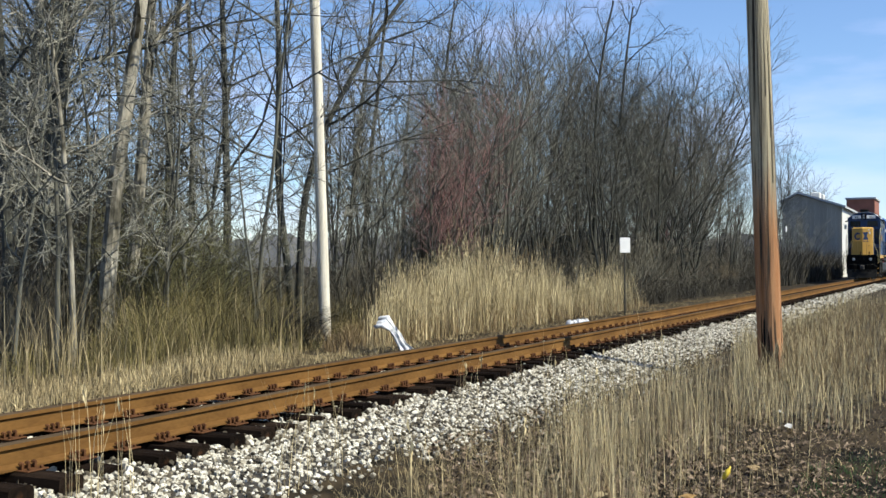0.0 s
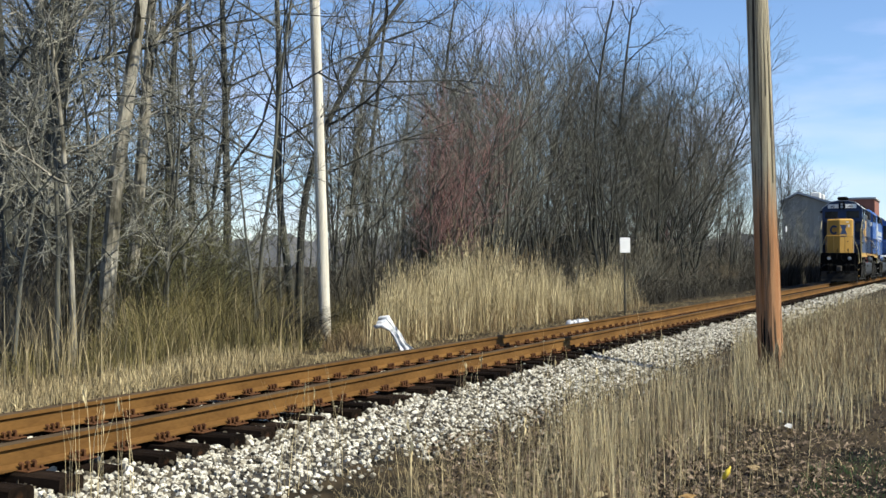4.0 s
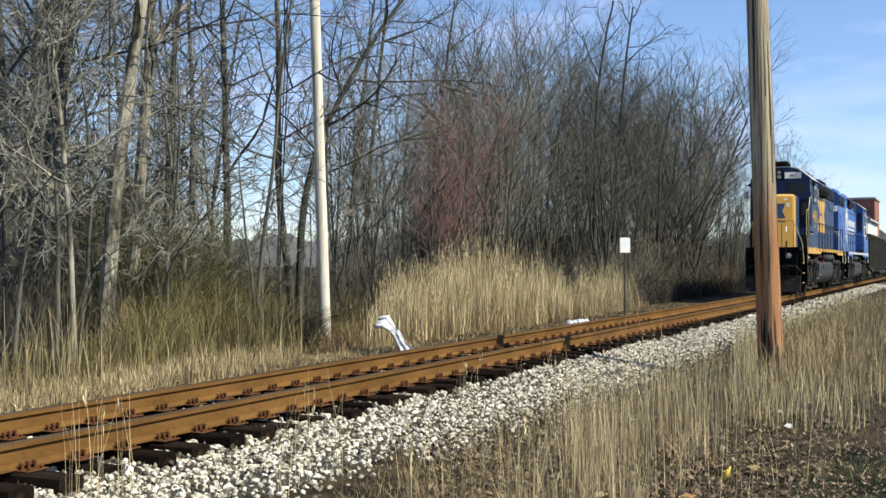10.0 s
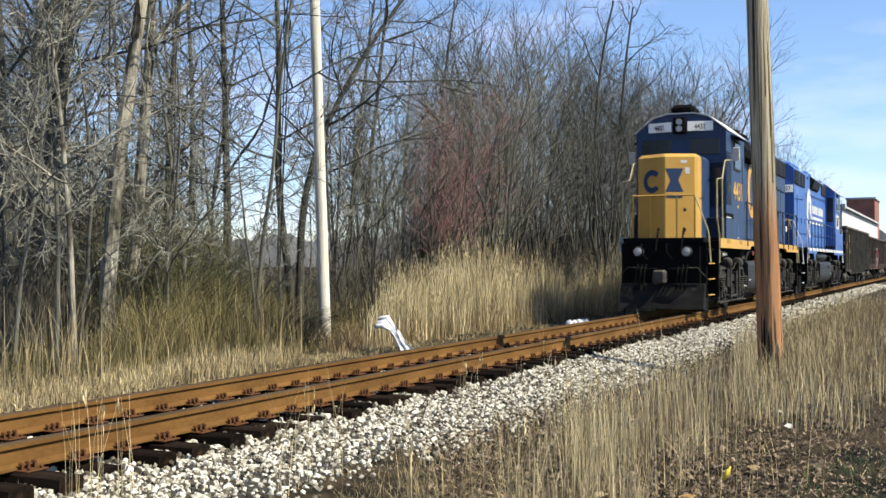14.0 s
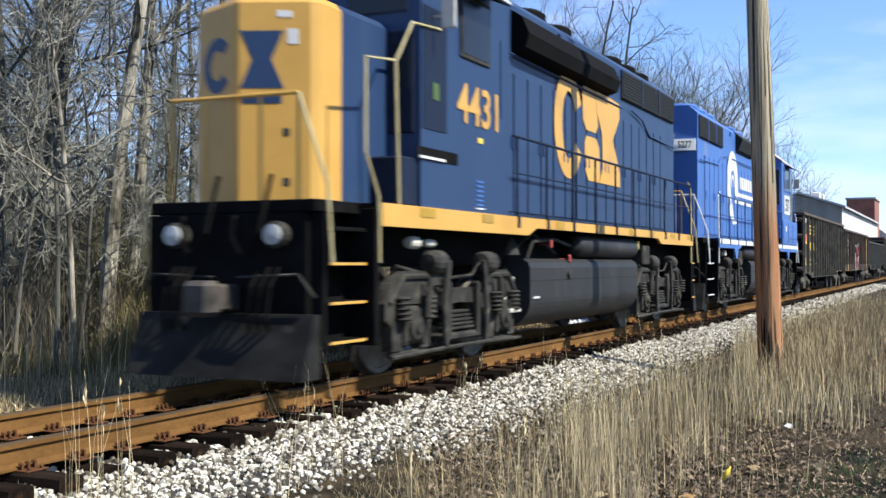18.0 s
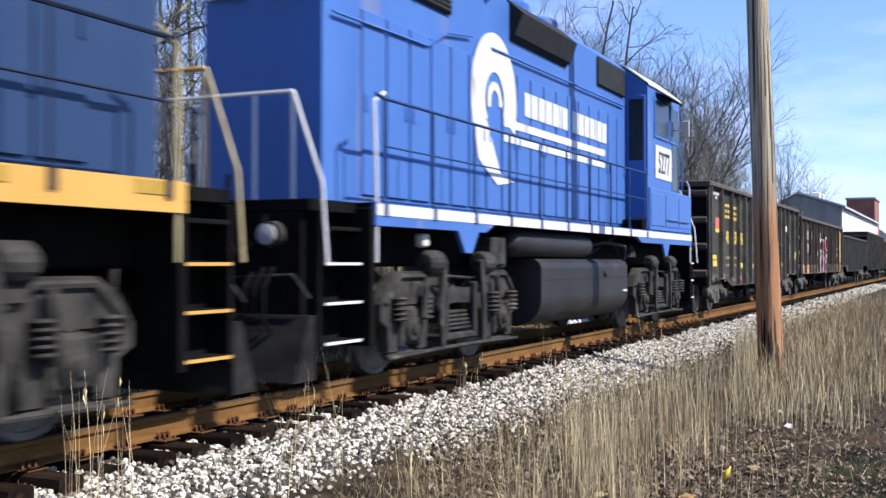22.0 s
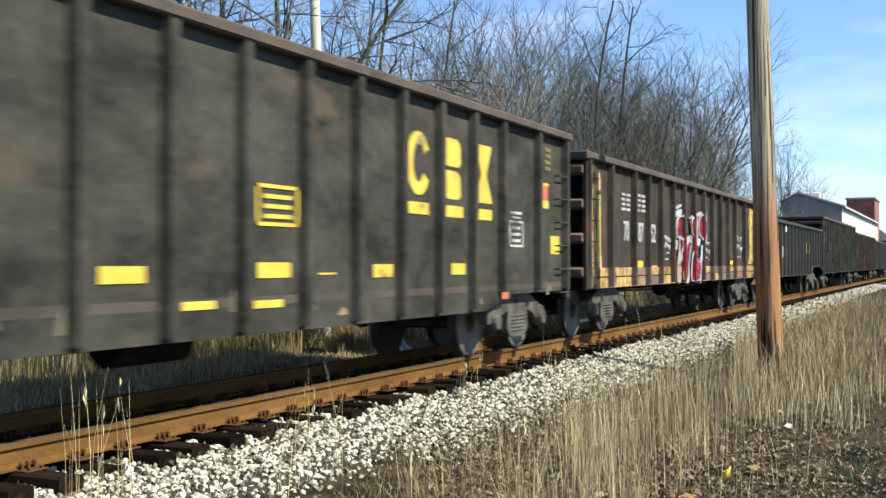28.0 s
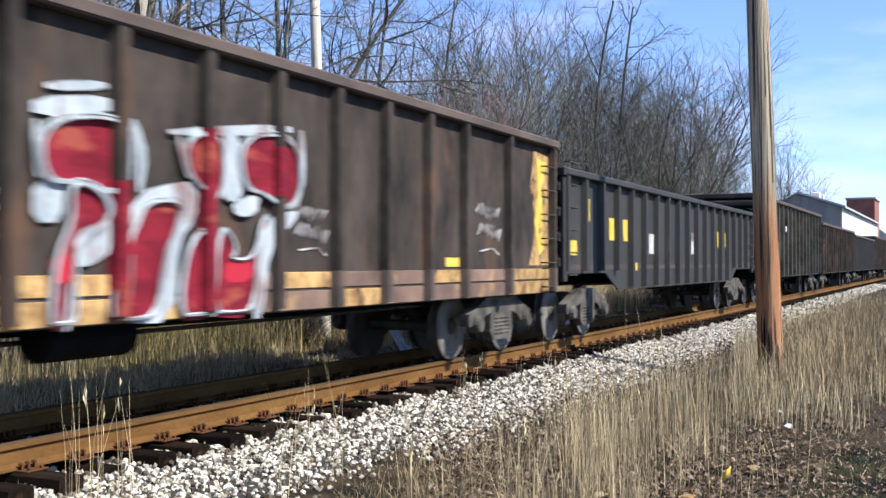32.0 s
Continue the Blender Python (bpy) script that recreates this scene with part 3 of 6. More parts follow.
def make_tree(name, m, grown, wood_mat, twig_mat, label, group, category="tree"):
    tree = empty(name, m, label, category, group)
    part("trunk", quick_mesh("trunk", *grown[0], MAT[wood_mat]), None, tree)
    part("crown", quick_mesh("crown", *grown[1], MAT[twig_mat]), None, tree)
    HEIGHT[label] = sorted(p[2] for p in grown[1][0])[-40]
    return tree


def spot(px, y, turn=0.0, s=1.0, sink=0.05):
    """Pose at a bearing across the view and an offset from the line."""
    x = at_px(px, y)
    return pose(x, y, ground_z(x, y) - sink, 0, 0, turn) @ Matrix.Scale(s, 4)


def fitted(tree, px, y, top, turn):
    """A copy of a tree so scaled that it shows up to a given level."""
    return copy_thing(tree, spot(px, y, turn, reach(px, y, top) / HEIGHT[tree["label"]]))


def reach(px, y, top):
    """Height of what stands at a bearing and offset and shows up to a given level above the skyline."""
    return (465.6 - top) / 1953.2 * (at_px(px, y) * 0.906 + y * 0.4226) + 1.6


def build_trees():
    rng = random.Random(11)
    G1, G2, G3 = "trees of the near wood", "trees of the wood's edge", "saplings of the wood's edge"
    # trunks that stand out, each its own shape; their own x lies across the view, to the right
    standing = [
            (178, 13.2, 12.0, 0.155, 0.11, (0.012, 0.02, 0.02, 0.03, 0.02), 4.6, "pale_bark", "tall bare tree with pale mottled bark and a slight lean"),
            (226, 13.7, 12.0, 0.135, 0.03, (0, 0.012, 0.01, 0.012, 0), 4.4, "pale_bark", "bare tree with pale grey bark beside a taller one"),
            (132, 12.2, 7.4, 0.050, 0.0, (0.01, -0.01, 0.015, -0.01), 2.6, "pale_bark", "slender pale sapling at the wood's edge"),
            (404, 15.4, 13.0, 0.105, 0.02, (0, 0.005, -0.005), 3.2, "dark_bark", "tall straight bare tree with dark bark"),
            (520, 14.6, 12.0, 0.105, -0.04, (-0.05, -0.06, -0.03, 0.07, 0.08, 0.04, 0.0, -0.05, 0.05), 4.0, "dark_bark", "bare tree with a crooked dark trunk"),
            (530, 14.1, 10.5, 0.105, 0.02, (0, 0.01, 0.02, 0.09, 0.12, 0.10, 0.10, 0.08), 3.4, "bark", "leaning bare tree with long arching limbs"),
    ]
    standing += [
            (290, 17.0, 13.0, 0.10, 0.03, (0, 0.01, -0.02, 0.02), 4.0, "dark_bark", "thin bare tree with dark bark"),
            (118, 15.5, 12.0, 0.11, 0.02, (0, 0.01, -0.01), 4.0, "bark", "bare tree with grey bark deep in the wood"),
            (72, 15.0, 12.0, 0.12, 0.02, (0, -0.01, 0.02), 4.0, "dark_bark", "dark bare tree at the wood's edge"),
            (18, 14.0, 11.0, 0.10, -0.02, (0, 0.02, -0.01), 3.2, "dark_bark", "thin bare tree with dark bark"),
            (340, 19.0, 13.0, 0.09, -0.02, (0, 0.02, 0.0, -0.02), 3.6, "dark_bark", "thin bare tree standing behind others"),
    ]
    for i, (px, y, h, r, lean, bends, clear, mat, lab) in enumerate(standing):
        make_tree("bare_tree", spot(px, y, -65), tall_tree(100 + i, h, r, (lean, 0), bends, clear, limbs=14, kids=6), mat, "pale_twig", lab, G1)
    # kinds for the rest of the wood
    fans = [make_tree("bare_tree", spot(px, y, 40 * k, 1.0), fan_tree(200 + k, 10.0, st, 0.095, dn), "bark", "twig", ("bare deciduous tree with many stems and fine grey twigs", "bare tree of a few stems with fine grey twigs", "bare many-stemmed tree frayed into fine twigs")[k], G2)
            for k, (px, y, st, dn) in enumerate(((905, 14.6, 5, 0.9), (960, 15.2, 4, 1.0), (1120, 14.0, 5, 0.9)))]
    talls = [make_tree("bare_tree", spot(px, y, 70 * k, 1.0), tall_tree(240 + k, 12.0, 0.10, (0.03 * k - 0.03, 0), (), 2.6, 13, 6, 0.30, 0.05), "dark_bark", "pale_twig", "tall thin bare tree with wandering limbs", G1)
             for k, (px, y) in enumerate(((30, 19.0), (640, 17.5), (740, 19.0)))]
    crown = make_tree("bare_tree", spot(1208, 12.9, 20, reach(1208, 12.9, 92) / 11.0), fan_tree(260, 10.0, 8, 0.10, 1.15, 18), "dark_bark", "twig", "broad round-crowned bare tree of many stems", G2)
    for k, (px, y, top, bends) in enumerate(((1052, 14.5, -10, (0, 0.02, -0.03, 0.04, -0.04, 0.03, 0.04)), (1086, 15.0, -5, (0, -0.02, 0.04, 0.02, -0.05, 0.03, 0.02)))):
        h = reach(px, y, top)
        make_tree("bare_tree", spot(px, y, -65), tall_tree(270 + k, h, 0.12, (0, 0), bends, 0.28 * h, 12, 6, 0.24, 0.10, 0.16), "dark_bark", "twig", "tall slender bare tree with crooked dark limbs", G2)
    red = make_tree("budding_tree", spot(772, 14.2, 0, 1.0), fan_tree(300, 7.4, 6, 0.07, 1.0), "bark", "red_twig", "bare tree flushed red with spring buds", G2)
    # the near wood, on both sides of the open gap
    for i in range(21):
        px, y = rng.uniform(-70, 790), rng.uniform(15.5, 31)
        if 360 < px < 600 and i % 6:
            px += -340 if i % 2 else 215
        m = spot(px, y, rng.uniform(0, 360), rng.uniform(0.85, 1.15))
        copy_thing(talls[i % 3] if i % 3 else fans[i % 3], m)
    for i in range(9):
        copy_thing(fans[i % 3], spot(600 + 24 * i + rng.uniform(-10, 10), rng.uniform(13.6, 17.5), rng.uniform(0, 360), rng.uniform(0.65, 0.98)))
    # the wood's edge beyond the reeds, its skyline uneven
    for i in range(27):
        px = 800 + 445 * ((i + rng.random()) / 27) ** 0.9
        y = rng.uniform(13.0, 18.5)
        top = np.interp(px, [780, 840, 900, 960, 1010, 1060, 1110, 1150, 1220, 1300, 1340], [0, 20, -35, -25, 0, 50, 85, 90, 85, 95, 140])
        fitted(fans[i % 3], px, y, top + rng.uniform(0, 90) * rng.random(), rng.uniform(0, 360))
    for px, y, top in ((1165, 13.6, 120), (1232, 13.2, 105)):
        fitted(crown, px, y, top, px)
    for px, y, s in ((795, 15.6, 0.95), (815, 19.5, 1.4), (1160, 16.0, 1.4)):
        copy_thing(red, spot(px, y, px, s))
    # smaller growth
    sap = [make_tree("sapling", spot(px, 12.6), tall_tree(400 + k, hh, 0.035, (0.03 * (k - 1), 0), (), 0.8, 10, 4, 0.30, 0.07), "bark", "pale_twig", "slender leafless sapling at the wood's edge", G3)
           for k, (px, hh) in enumerate(((300, 5.5), (455, 4.5), (25, 6.5)))]
    for k in range(16):
        copy_thing(sap[k % 3], spot(-20 + 42 * k + rng.uniform(-16, 16), rng.uniform(12.3, 15.5), rng.uniform(0, 360), rng.uniform(0.8, 1.4)))
    shrubs = [make_tree("shrub", spot(px, y), bush(420 + k, 3.0, 10, 26 + 8 * k), "bark", mt, lab, "shrubs of the wood's edge", "shrub")
              for k, (px, y, mt, lab) in enumerate(((262, 13.4, "olive_twig", "olive-tinged leafless shrub of many fine twigs"), (880, 13.0, "weed", "red-brown leafless shrub above the reeds"), (1180, 12.6, "shrub_twig", "leafless shrub of many fine crossing twigs")))]
    for k in range(20):
        px = rng.gauss(335, 65)
        copy_thing(shrubs[0], spot(px, rng.uniform(13.4 if px < 270 else 12.6, 15.5), rng.uniform(0, 360), rng.uniform(0.7, 1.25)))
    for px, y, s in ((858, 13.2, 1.05), (902, 13.3, 0.95), (1290, 12.6, 0.8)):
        copy_thing(shrubs[1], spot(px, y, px, s))
    for k in range(38):
        px, y = (rng.uniform(-40, 240), rng.uniform(14.2, 18.0)) if k < 14 else (rng.uniform(420, 790), rng.uniform(12.9, 17)) if k < 24 else (rng.uniform(930, 1345), rng.uniform(12.2, 14.5))
        copy_thing(shrubs[2], spot(px, y, rng.uniform(0, 360), rng.uniform(0.6, 1.0) if k < 24 else rng.uniform(0.8, 1.7)))
    for k, (px, y, top) in enumerate(((1384, 20, 235), (1404, 22, 300), (1446, 24, 285), (1458, 26, 320), (1362, 18, 235), (1392, 13.6, 345), (1412, 13.2, 365), (1434, 13.4, 375), (1270, 14.0, 215), (1290, 13.4, 265), (1312, 13.6, 300))):
        fitted(fans[k % 3], px, y, top, px)


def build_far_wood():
    """Edge of woods far beyond, haze put into its colour, an uneven band against the sky."""
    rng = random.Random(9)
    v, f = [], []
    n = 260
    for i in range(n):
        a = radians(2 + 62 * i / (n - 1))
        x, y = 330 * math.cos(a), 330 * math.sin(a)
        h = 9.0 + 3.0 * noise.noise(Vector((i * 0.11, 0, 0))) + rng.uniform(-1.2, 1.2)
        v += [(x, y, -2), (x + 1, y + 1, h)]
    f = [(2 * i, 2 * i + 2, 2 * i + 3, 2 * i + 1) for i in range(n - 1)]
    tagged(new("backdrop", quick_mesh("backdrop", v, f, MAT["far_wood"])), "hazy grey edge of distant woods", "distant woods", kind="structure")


def build_litter():
    """Curled dead leaves and bits on the near verge."""
    rng = random.Random(21)
    v, f = [], []
    for _ in range(52000):
        y = rng.uniform(0.3, 4.6)
        p = rng.uniform(760, 1600)
        x = at_px(p, y)
        if not 5 < x < 34 or (y > 2.6 and rng.random() < 0.6) or rng.random() > (9 / x):
            continue
        s, a = rng.uniform(0.010, 0.036), rng.uniform(0, 6.283)
        z = ground_z(x, y) + rng.uniform(0.0, 0.05)
        t1, t2 = rng.uniform(-0.6, 1.2), rng.uniform(-0.6, 1.2)
        c, d = math.cos(a) * s, math.sin(a) * s
        o = len(v)
        v += [(x - c, y - d, z + t1 * s), (x + d * 0.6, y - c * 0.6, z), (x + c, y + d, z + t2 * s), (x - d * 0.6, y + c * 0.6, z + 0.3 * s)]
        f += [(o, o + 1, o + 3), (o + 1, o + 2, o + 3)]
    tagged(new("fallen_leaves", quick_mesh("fallen_leaves", v, f, MAT["leaf"])), "brown and grey dead leaves scattered on the verge", "leaf litter", kind="stuff")


# ---- the train; each vehicle's own x runs back from its leading end, z up from the rail tops ----
LENGTH, HALF_W, DECK = 17.13, 1.27, 1.94
WHEELS = []


def wheelset(parent, x, r, sign):
    s = Shape()
    for side in (-1, 1):
        y = side * (HALF_GAUGE + 0.01)
        s.turned([(0.0, 0.07), (0.10, 0.08), (0.12, 0.04), (r - 0.10, 0.01), (r - 0.07, 0.055), (r, 0.05), (r, -0.045), (r + 0.025, -0.055), (r + 0.022, -0.075), (r - 0.08, -0.07), (0.1, -0.05), (0.0, -0.05)] if side > 0 else
                 [(0.0, -0.07), (0.10, -0.08), (0.12, -0.04), (r - 0.10, -0.01), (r - 0.07, -0.055), (r, -0.05), (r, 0.045), (r + 0.025, 0.055), (r + 0.022, 0.075), (r - 0.08, 0.07), (0.1, 0.05), (0.0, 0.05)], (0, y, 0), "y", 24)
    s.tube([(0, -0.7, 0), (0, 0.7, 0)], 0.075, 8)
    ob = part("wheelset", s, MAT["wheel"], parent, "pair of steel wheels on an axle with worn bright rims")
    for side in (-1, 1):
        y = side * (HALF_GAUGE + 0.067)
        part("rim", Shape().turned([(r - 0.065, -side * 0.006), (r - 0.06, 0.0), (r - 0.008, 0.0), (r - 0.004, -side * 0.008)], (0, y, 0), "y", 24), MAT["rim"], ob, "bright worn wheel rim")
    ob.matrix_basis = pose(x, 0, r)
    WHEELS.append((ob, x, r, sign))


def loco_truck(parent, xc, sign):
    """Two-axle truck: cast side frames with pedestals round the axle boxes, brake cans, hangers, leaf springs and rods."""
    I = MAT["iron"]
    for y in (-1, 1):
        half = [(0.0, 0.98), (0.55, 0.98), (0.78, 1.10), (1.0, 1.20), (1.62, 1.20), (1.86, 1.06), (2.02, 0.84), (2.02, 0.66), (1.86, 0.58), (1.84, 0.30), (1.62, 0.30), (1.60, 0.82), (1.14, 0.82), (1.12, 0.30), (0.90, 0.30), (0.86, 0.62), (0.62, 0.78), (0.0, 0.80)]
        outline = [(xc + u, w) for u, w in half] + [(xc - u, w) for u, w in reversed(half[1:-1])]
        fr = part("truck_frame", Shape().prism(outline, y * 0.96, y * 1.10, "y"), I, parent, "dusty cast-steel truck side frame")
        for d in (-1, 1):
            ax = xc + d * 1.37
            part("frame_rim", Shape().tube([(xc + d * 0.62, y * 1.11, 0.93), (xc + d * 1.0, y * 1.11, 1.14), (xc + d * 1.6, y * 1.11, 1.14), (xc + d * 1.94, y * 1.11, 0.84)], 0.035, 6), I, fr)
            box = Shape().box(ax - 0.21, ax + 0.21, y * 0.98, y * 1.14, 0.36, 0.80, 0.05)
            box.box(ax - 0.26, ax - 0.20, y * 1.04, y * 1.16, 0.34, 0.78, 0.02).box(ax + 0.20, ax + 0.26, y * 1.04, y * 1.16, 0.34, 0.78, 0.02)
            jb = part("journal_box", box, I, fr, "axle box between the pedestal jaws")
            part("bearing_cap", Shape().turned([(0.0, y * 0.09), (0.07, y * 0.085), (0.09, y * 0.05), (0.15, y * 0.04), (0.16, -y * 0.02)], (ax, y * 1.14, 0.56), "y", 16), I, jb, "round bearing cap with a worn bright face")
            part("pedestal_tie", Shape().box(ax - 0.46, ax + 0.46, y * 1.0, y * 1.09, 0.22, 0.29, 0.02), I, fr)
            for e in (-0.33, 0.33):
                g = Shape()
                for k in range(5):
                    g.turned([(0.075, -0.022), (0.10, 0.0), (0.075, 0.022)], (ax + e, y * 1.16, 0.66 + k * 0.058), "z", 10)
                part("coil_spring", g, I, fr)
            can = Shape().turned([(0.0, -d * 0.02), (0.12, 0.0), (0.15, d * 0.05), (0.15, d * 0.30), (0.10, d * 0.36), (0.0, d * 0.37)], (xc + d * 0.62, y * 1.12, 1.30), "x", 14)
            part("brake_cylinder", can, I, fr, "round brake cylinder on top of the frame")
            part("cylinder_bracket", Shape().box(xc + d * 0.66, xc + d * 0.92, y * 1.0, y * 1.16, 1.0, 1.18, 0.03), I, fr)
            part("brake_lever", Shape().prism([(xc + d * 0.50, 1.32), (xc + d * 0.60, 1.34), (xc + d * 0.72, 0.74), (xc + d * 0.66, 0.26), (xc + d * 0.58, 0.26), (xc + d * 0.60, 0.74)], y * 1.17, y * 1.215, "y"), I, fr)
            part("brake_shoe", Shape().prism([(xc + d * 0.70, 0.32), (xc + d * 0.78, 0.30), (xc + d * 0.80, 0.55), (xc + d * 0.84, 0.78), (xc + d * 0.74, 0.80), (xc + d * 0.69, 0.55)], y * 0.68, y * 0.80, "y"), I, fr)
            part("swing_hanger", Shape().box(xc + d * 0.40, xc + d * 0.48, y * 1.08, y * 1.18, 0.34, 1.06, 0.02), I, fr)
            part("sand_pipe", Shape().tube([(xc + d * 2.08, y * 0.86, 1.25), (xc + d * 2.10, y * 0.80, 0.62), (xc + d * 2.02, y * 0.66, 0.20)], 0.03, 6), I, fr)
            part("damper", Shape().tube([(xc + d * 1.08, y * 1.20, 1.12), (xc + d * 1.16, y * 1.20, 0.66)], 0.045, 8), I, fr)
        sp = Shape()
        for k in range(5):
            w = 0.40 - 0.035 * k
            sp.box(xc - w, xc + w, y * 0.98, y * 1.12, 0.46 + 0.052 * k, 0.495 + 0.052 * k, 0.008)
        part("bolster_spring", sp, I, fr, "stack of leaf springs at the middle")
        part("spring_plank", Shape().box(xc - 0.52, xc + 0.52, y * 0.9, y * 1.16, 0.33, 0.43, 0.03), I, fr)
        part("brake_rod", Shape().tube([(xc - 1.95, y * 1.15, 0.24), (xc - 0.6, y * 1.19, 0.27), (xc + 0.6, y * 1.19, 0.27), (xc + 1.95, y * 1.15, 0.24)], 0.026, 6), I, fr)
        part("air_line", Shape().tube([(xc - 1.7, y * 1.06, 1.26), (xc - 0.5, y * 1.08, 1.10), (xc + 0.4, y * 1.08, 1.14), (xc + 0.62, y * 1.10, 1.30)], 0.02, 6), I, fr)
    for dx in (-1.37, 1.37):
        wheelset(parent, xc + dx, 0.545, sign)


def flat_patch(name, pts, y, side, material, parent, label="", thick=0.008):
    """A painted flat shape on a vehicle's side: pts of (x, z)."""
    return part(name, Shape().prism(pts, y, y + side * thick, "y"), material, parent, label)


def rect(x0, x1, z0, z1):
    return [(x0, z0), (x1, z0), (x1, z1), (x0, z1)]


def arc_band(xc, zc, rx, rz, tx, tz, a0, a1, n=18):
    """A curved band between two ellipses."""
    an = [radians(a0 + (a1 - a0) * i / n) for i in range(n + 1)]
    return [(xc + rx * math.cos(a), zc + rz * math.sin(a)) for a in an] + [(xc + (rx - tx) * math.cos(a), zc + (rz - tz) * math.sin(a)) for a in reversed(an)]


def leaning(x0, x1, z0, z1, slant):
    """A leaning block with clipped corners."""
    u = lambda a, b: (x0 + (x1 - x0) * a - slant * (b - 0.5), z0 + (z1 - z0) * b)
    return [u(*p) for p in ((0.0, 0.2), (0.2, 0.0), (0.85, 0.0), (1.0, 0.15), (1.0, 0.8), (0.8, 1.0), (0.15, 1.0), (0.0, 0.85))]


def locomotive(name, label, off, reverse, paint, sill_mat, trim, rail_mat):
    """Four-axle road-switcher: short nose, cab, long hood. reverse: runs long hood first."""
    m = pose(0, TRACK_Y, 0)
    loco = empty(name, m, label, "locomotive", "vehicles of the train")
    sd = 1 if reverse else -1
    sign = -1 if reverse else 1
    P = lambda nm, sh, mt, lb="", par=loco, sm=False: part(nm, sh, mt, par, lb, sm)
    # underframe and side sills
    P("underframe", Shape().box(0.05, LENGTH - 0.05, -0.75, 0.75, 1.25, DECK - 0.06, 0.02), MAT["black"])
    P("deck", Shape().box(0.0, LENGTH, -1.04, 1.04, DECK - 0.13, DECK - 0.004, 0.01).box(0.9, LENGTH - 0.9, -1.23, 1.23, DECK - 0.05, DECK - 0.006), MAT["black"], "black walkway deck")
    for y in (-1, 1):
        prof = [(0.98, 1.69), (5.4, 1.69), (5.75, 1.80), (12.9, 1.80), (13.2, 1.69), (16.2, 1.69), (16.2, DECK), (0.98, DECK)]
        sill = P("side_sill", Shape().prism(prof, y * (HALF_W - 0.06), y * HALF_W, "y"), sill_mat, "painted side sill below the walkway")
        if trim:
            part("stripe", Shape().prism(rect(1.0, 16.18, 1.80, 1.925), y * HALF_W, y * (HALF_W + 0.006), "y"), trim, sill, "white stripe along the sill")
        for x0 in (1.9, 3.7, 6.6, 8.6, 10.7, 12.2, 14.0, 15.6):
            part("tie_down_plate", Shape().prism(rect(x0, x0 + 0.38, 1.82, 1.925), y * (HALF_W + 0.004), y * (HALF_W + 0.008), "y"), MAT["worn_yellow"] if not trim else MAT["white"], sill, "dull worn square on the sill")
    # ends: pilot, step wells, coupler
    for e, x0, d in (("front", 0.0, 1), ("rear", LENGTH, -1)):
        P("pilot", Shape().box(x0, x0 + d * 0.10, -0.95, 0.95, 0.62, DECK - 0.13, 0.02), MAT["black"], "black end plate")
        plow = Shape().prism([(x0 - d * 0.32, 0.14), (x0 + d * 0.03, 0.14), (x0 + d * 0.03, 0.78), (x0 - d * 0.08, 0.78)], -1.08, 1.08, "y")
        P("snow_plow", plow, MAT["plow"], "dark sloping snow plow")
        for y in (-1, 1):
            well = P("step_back", Shape().box(x0 + d * 0.12, x0 + d * 0.88, y * 0.78, y * 0.84, 0.42, DECK - 0.14), MAT["black"])
            part("step_side", Shape().box(x0 + d * 0.06, x0 + d * 0.12, y * 0.78, y * 1.10, 0.42, DECK - 0.14, 0.01), MAT["black"], well)
            part("step_side", Shape().box(x0 + d * 0.88, x0 + d * 0.97, y * 0.78, y * 1.24, 0.42, DECK - 0.06, 0.01), MAT["black"], well)
            for z in (0.46, 0.86, 1.26, 1.62):
                tread = part("step", Shape().box(x0 + d * 0.12, x0 + d * 0.88, y * 0.84, y * 1.12, z, z + 0.045, 0.008), MAT["black"], well)
                if z < 1.5:
                    part("step_edge", Shape().box(x0 + d * 0.14, x0 + d * 0.86, y * 1.122, y * 1.14, z + 0.012, z + 0.04), rail_mat if reverse else MAT["yellow"], well, "painted edge of the step")
            if e == "front" and not reverse:
                P("grab_rail", Shape().tube([(0.97, y * 1.24, 1.30), (0.95, y * 1.24, 2.0), (0.66, y * 1.24, 2.45), (0.66, y * 1.24, 3.45), (1.34, y * 1.24, 3.52), (1.75, y * 1.24, 4.02), (2.5, y * 1.24, 4.08)], 0.018, 6), rail_mat, "bent hand rail from the steps to the cab")
                P("grab_rail", Shape().tube([(1.42, y * 1.24, DECK), (1.34, y * 1.24, 3.52)], 0.018, 6), rail_mat, "upright hand rail beside the cab")
            else:
                P("grab_rail", Shape().tube([(x0 + d * 1.0, y * 1.24, 1.30), (x0 + d * 1.0, y * 1.24, 2.0), (x0 + d * 0.98, y * 1.22, 3.02), (x0 + d * 1.22, y * 1.22, 3.14)], 0.02, 6), rail_mat, "bent hand rail beside the steps")
            P("grab_rail", Shape().tube([(x0 + d * 0.06, y * 1.20, 1.30), (x0 + d * 0.06, y * 1.14, 2.1), (x0 + d * 0.06, y * 0.80, 3.02)], 0.018, 6), rail_mat)
            hose = Shape()
            for k in range(3):
                yy = y * (0.42 + 0.11 * k)
                hose.tube([(x0 - d * 0.05, yy, 1.25), (x0 - d * 0.22, yy, 1.05), (x0 - d * 0.25, yy + 0.02, 0.72), (x0 - d * 0.16, yy + 0.05, 0.62)], 0.022, 6)
            P("air_hose", hose, MAT["black"], "rubber air hoses hanging from the end")
            P("uncoupling_lever", Shape().tube([(x0 - d * 0.08, y * 0.15, 1.15), (x0 - d * 0.1, y * 0.9, 1.18), (x0 - d * 0.1, y * 1.1, 0.95)], 0.014, 6), MAT["iron"])
        er = Shape()
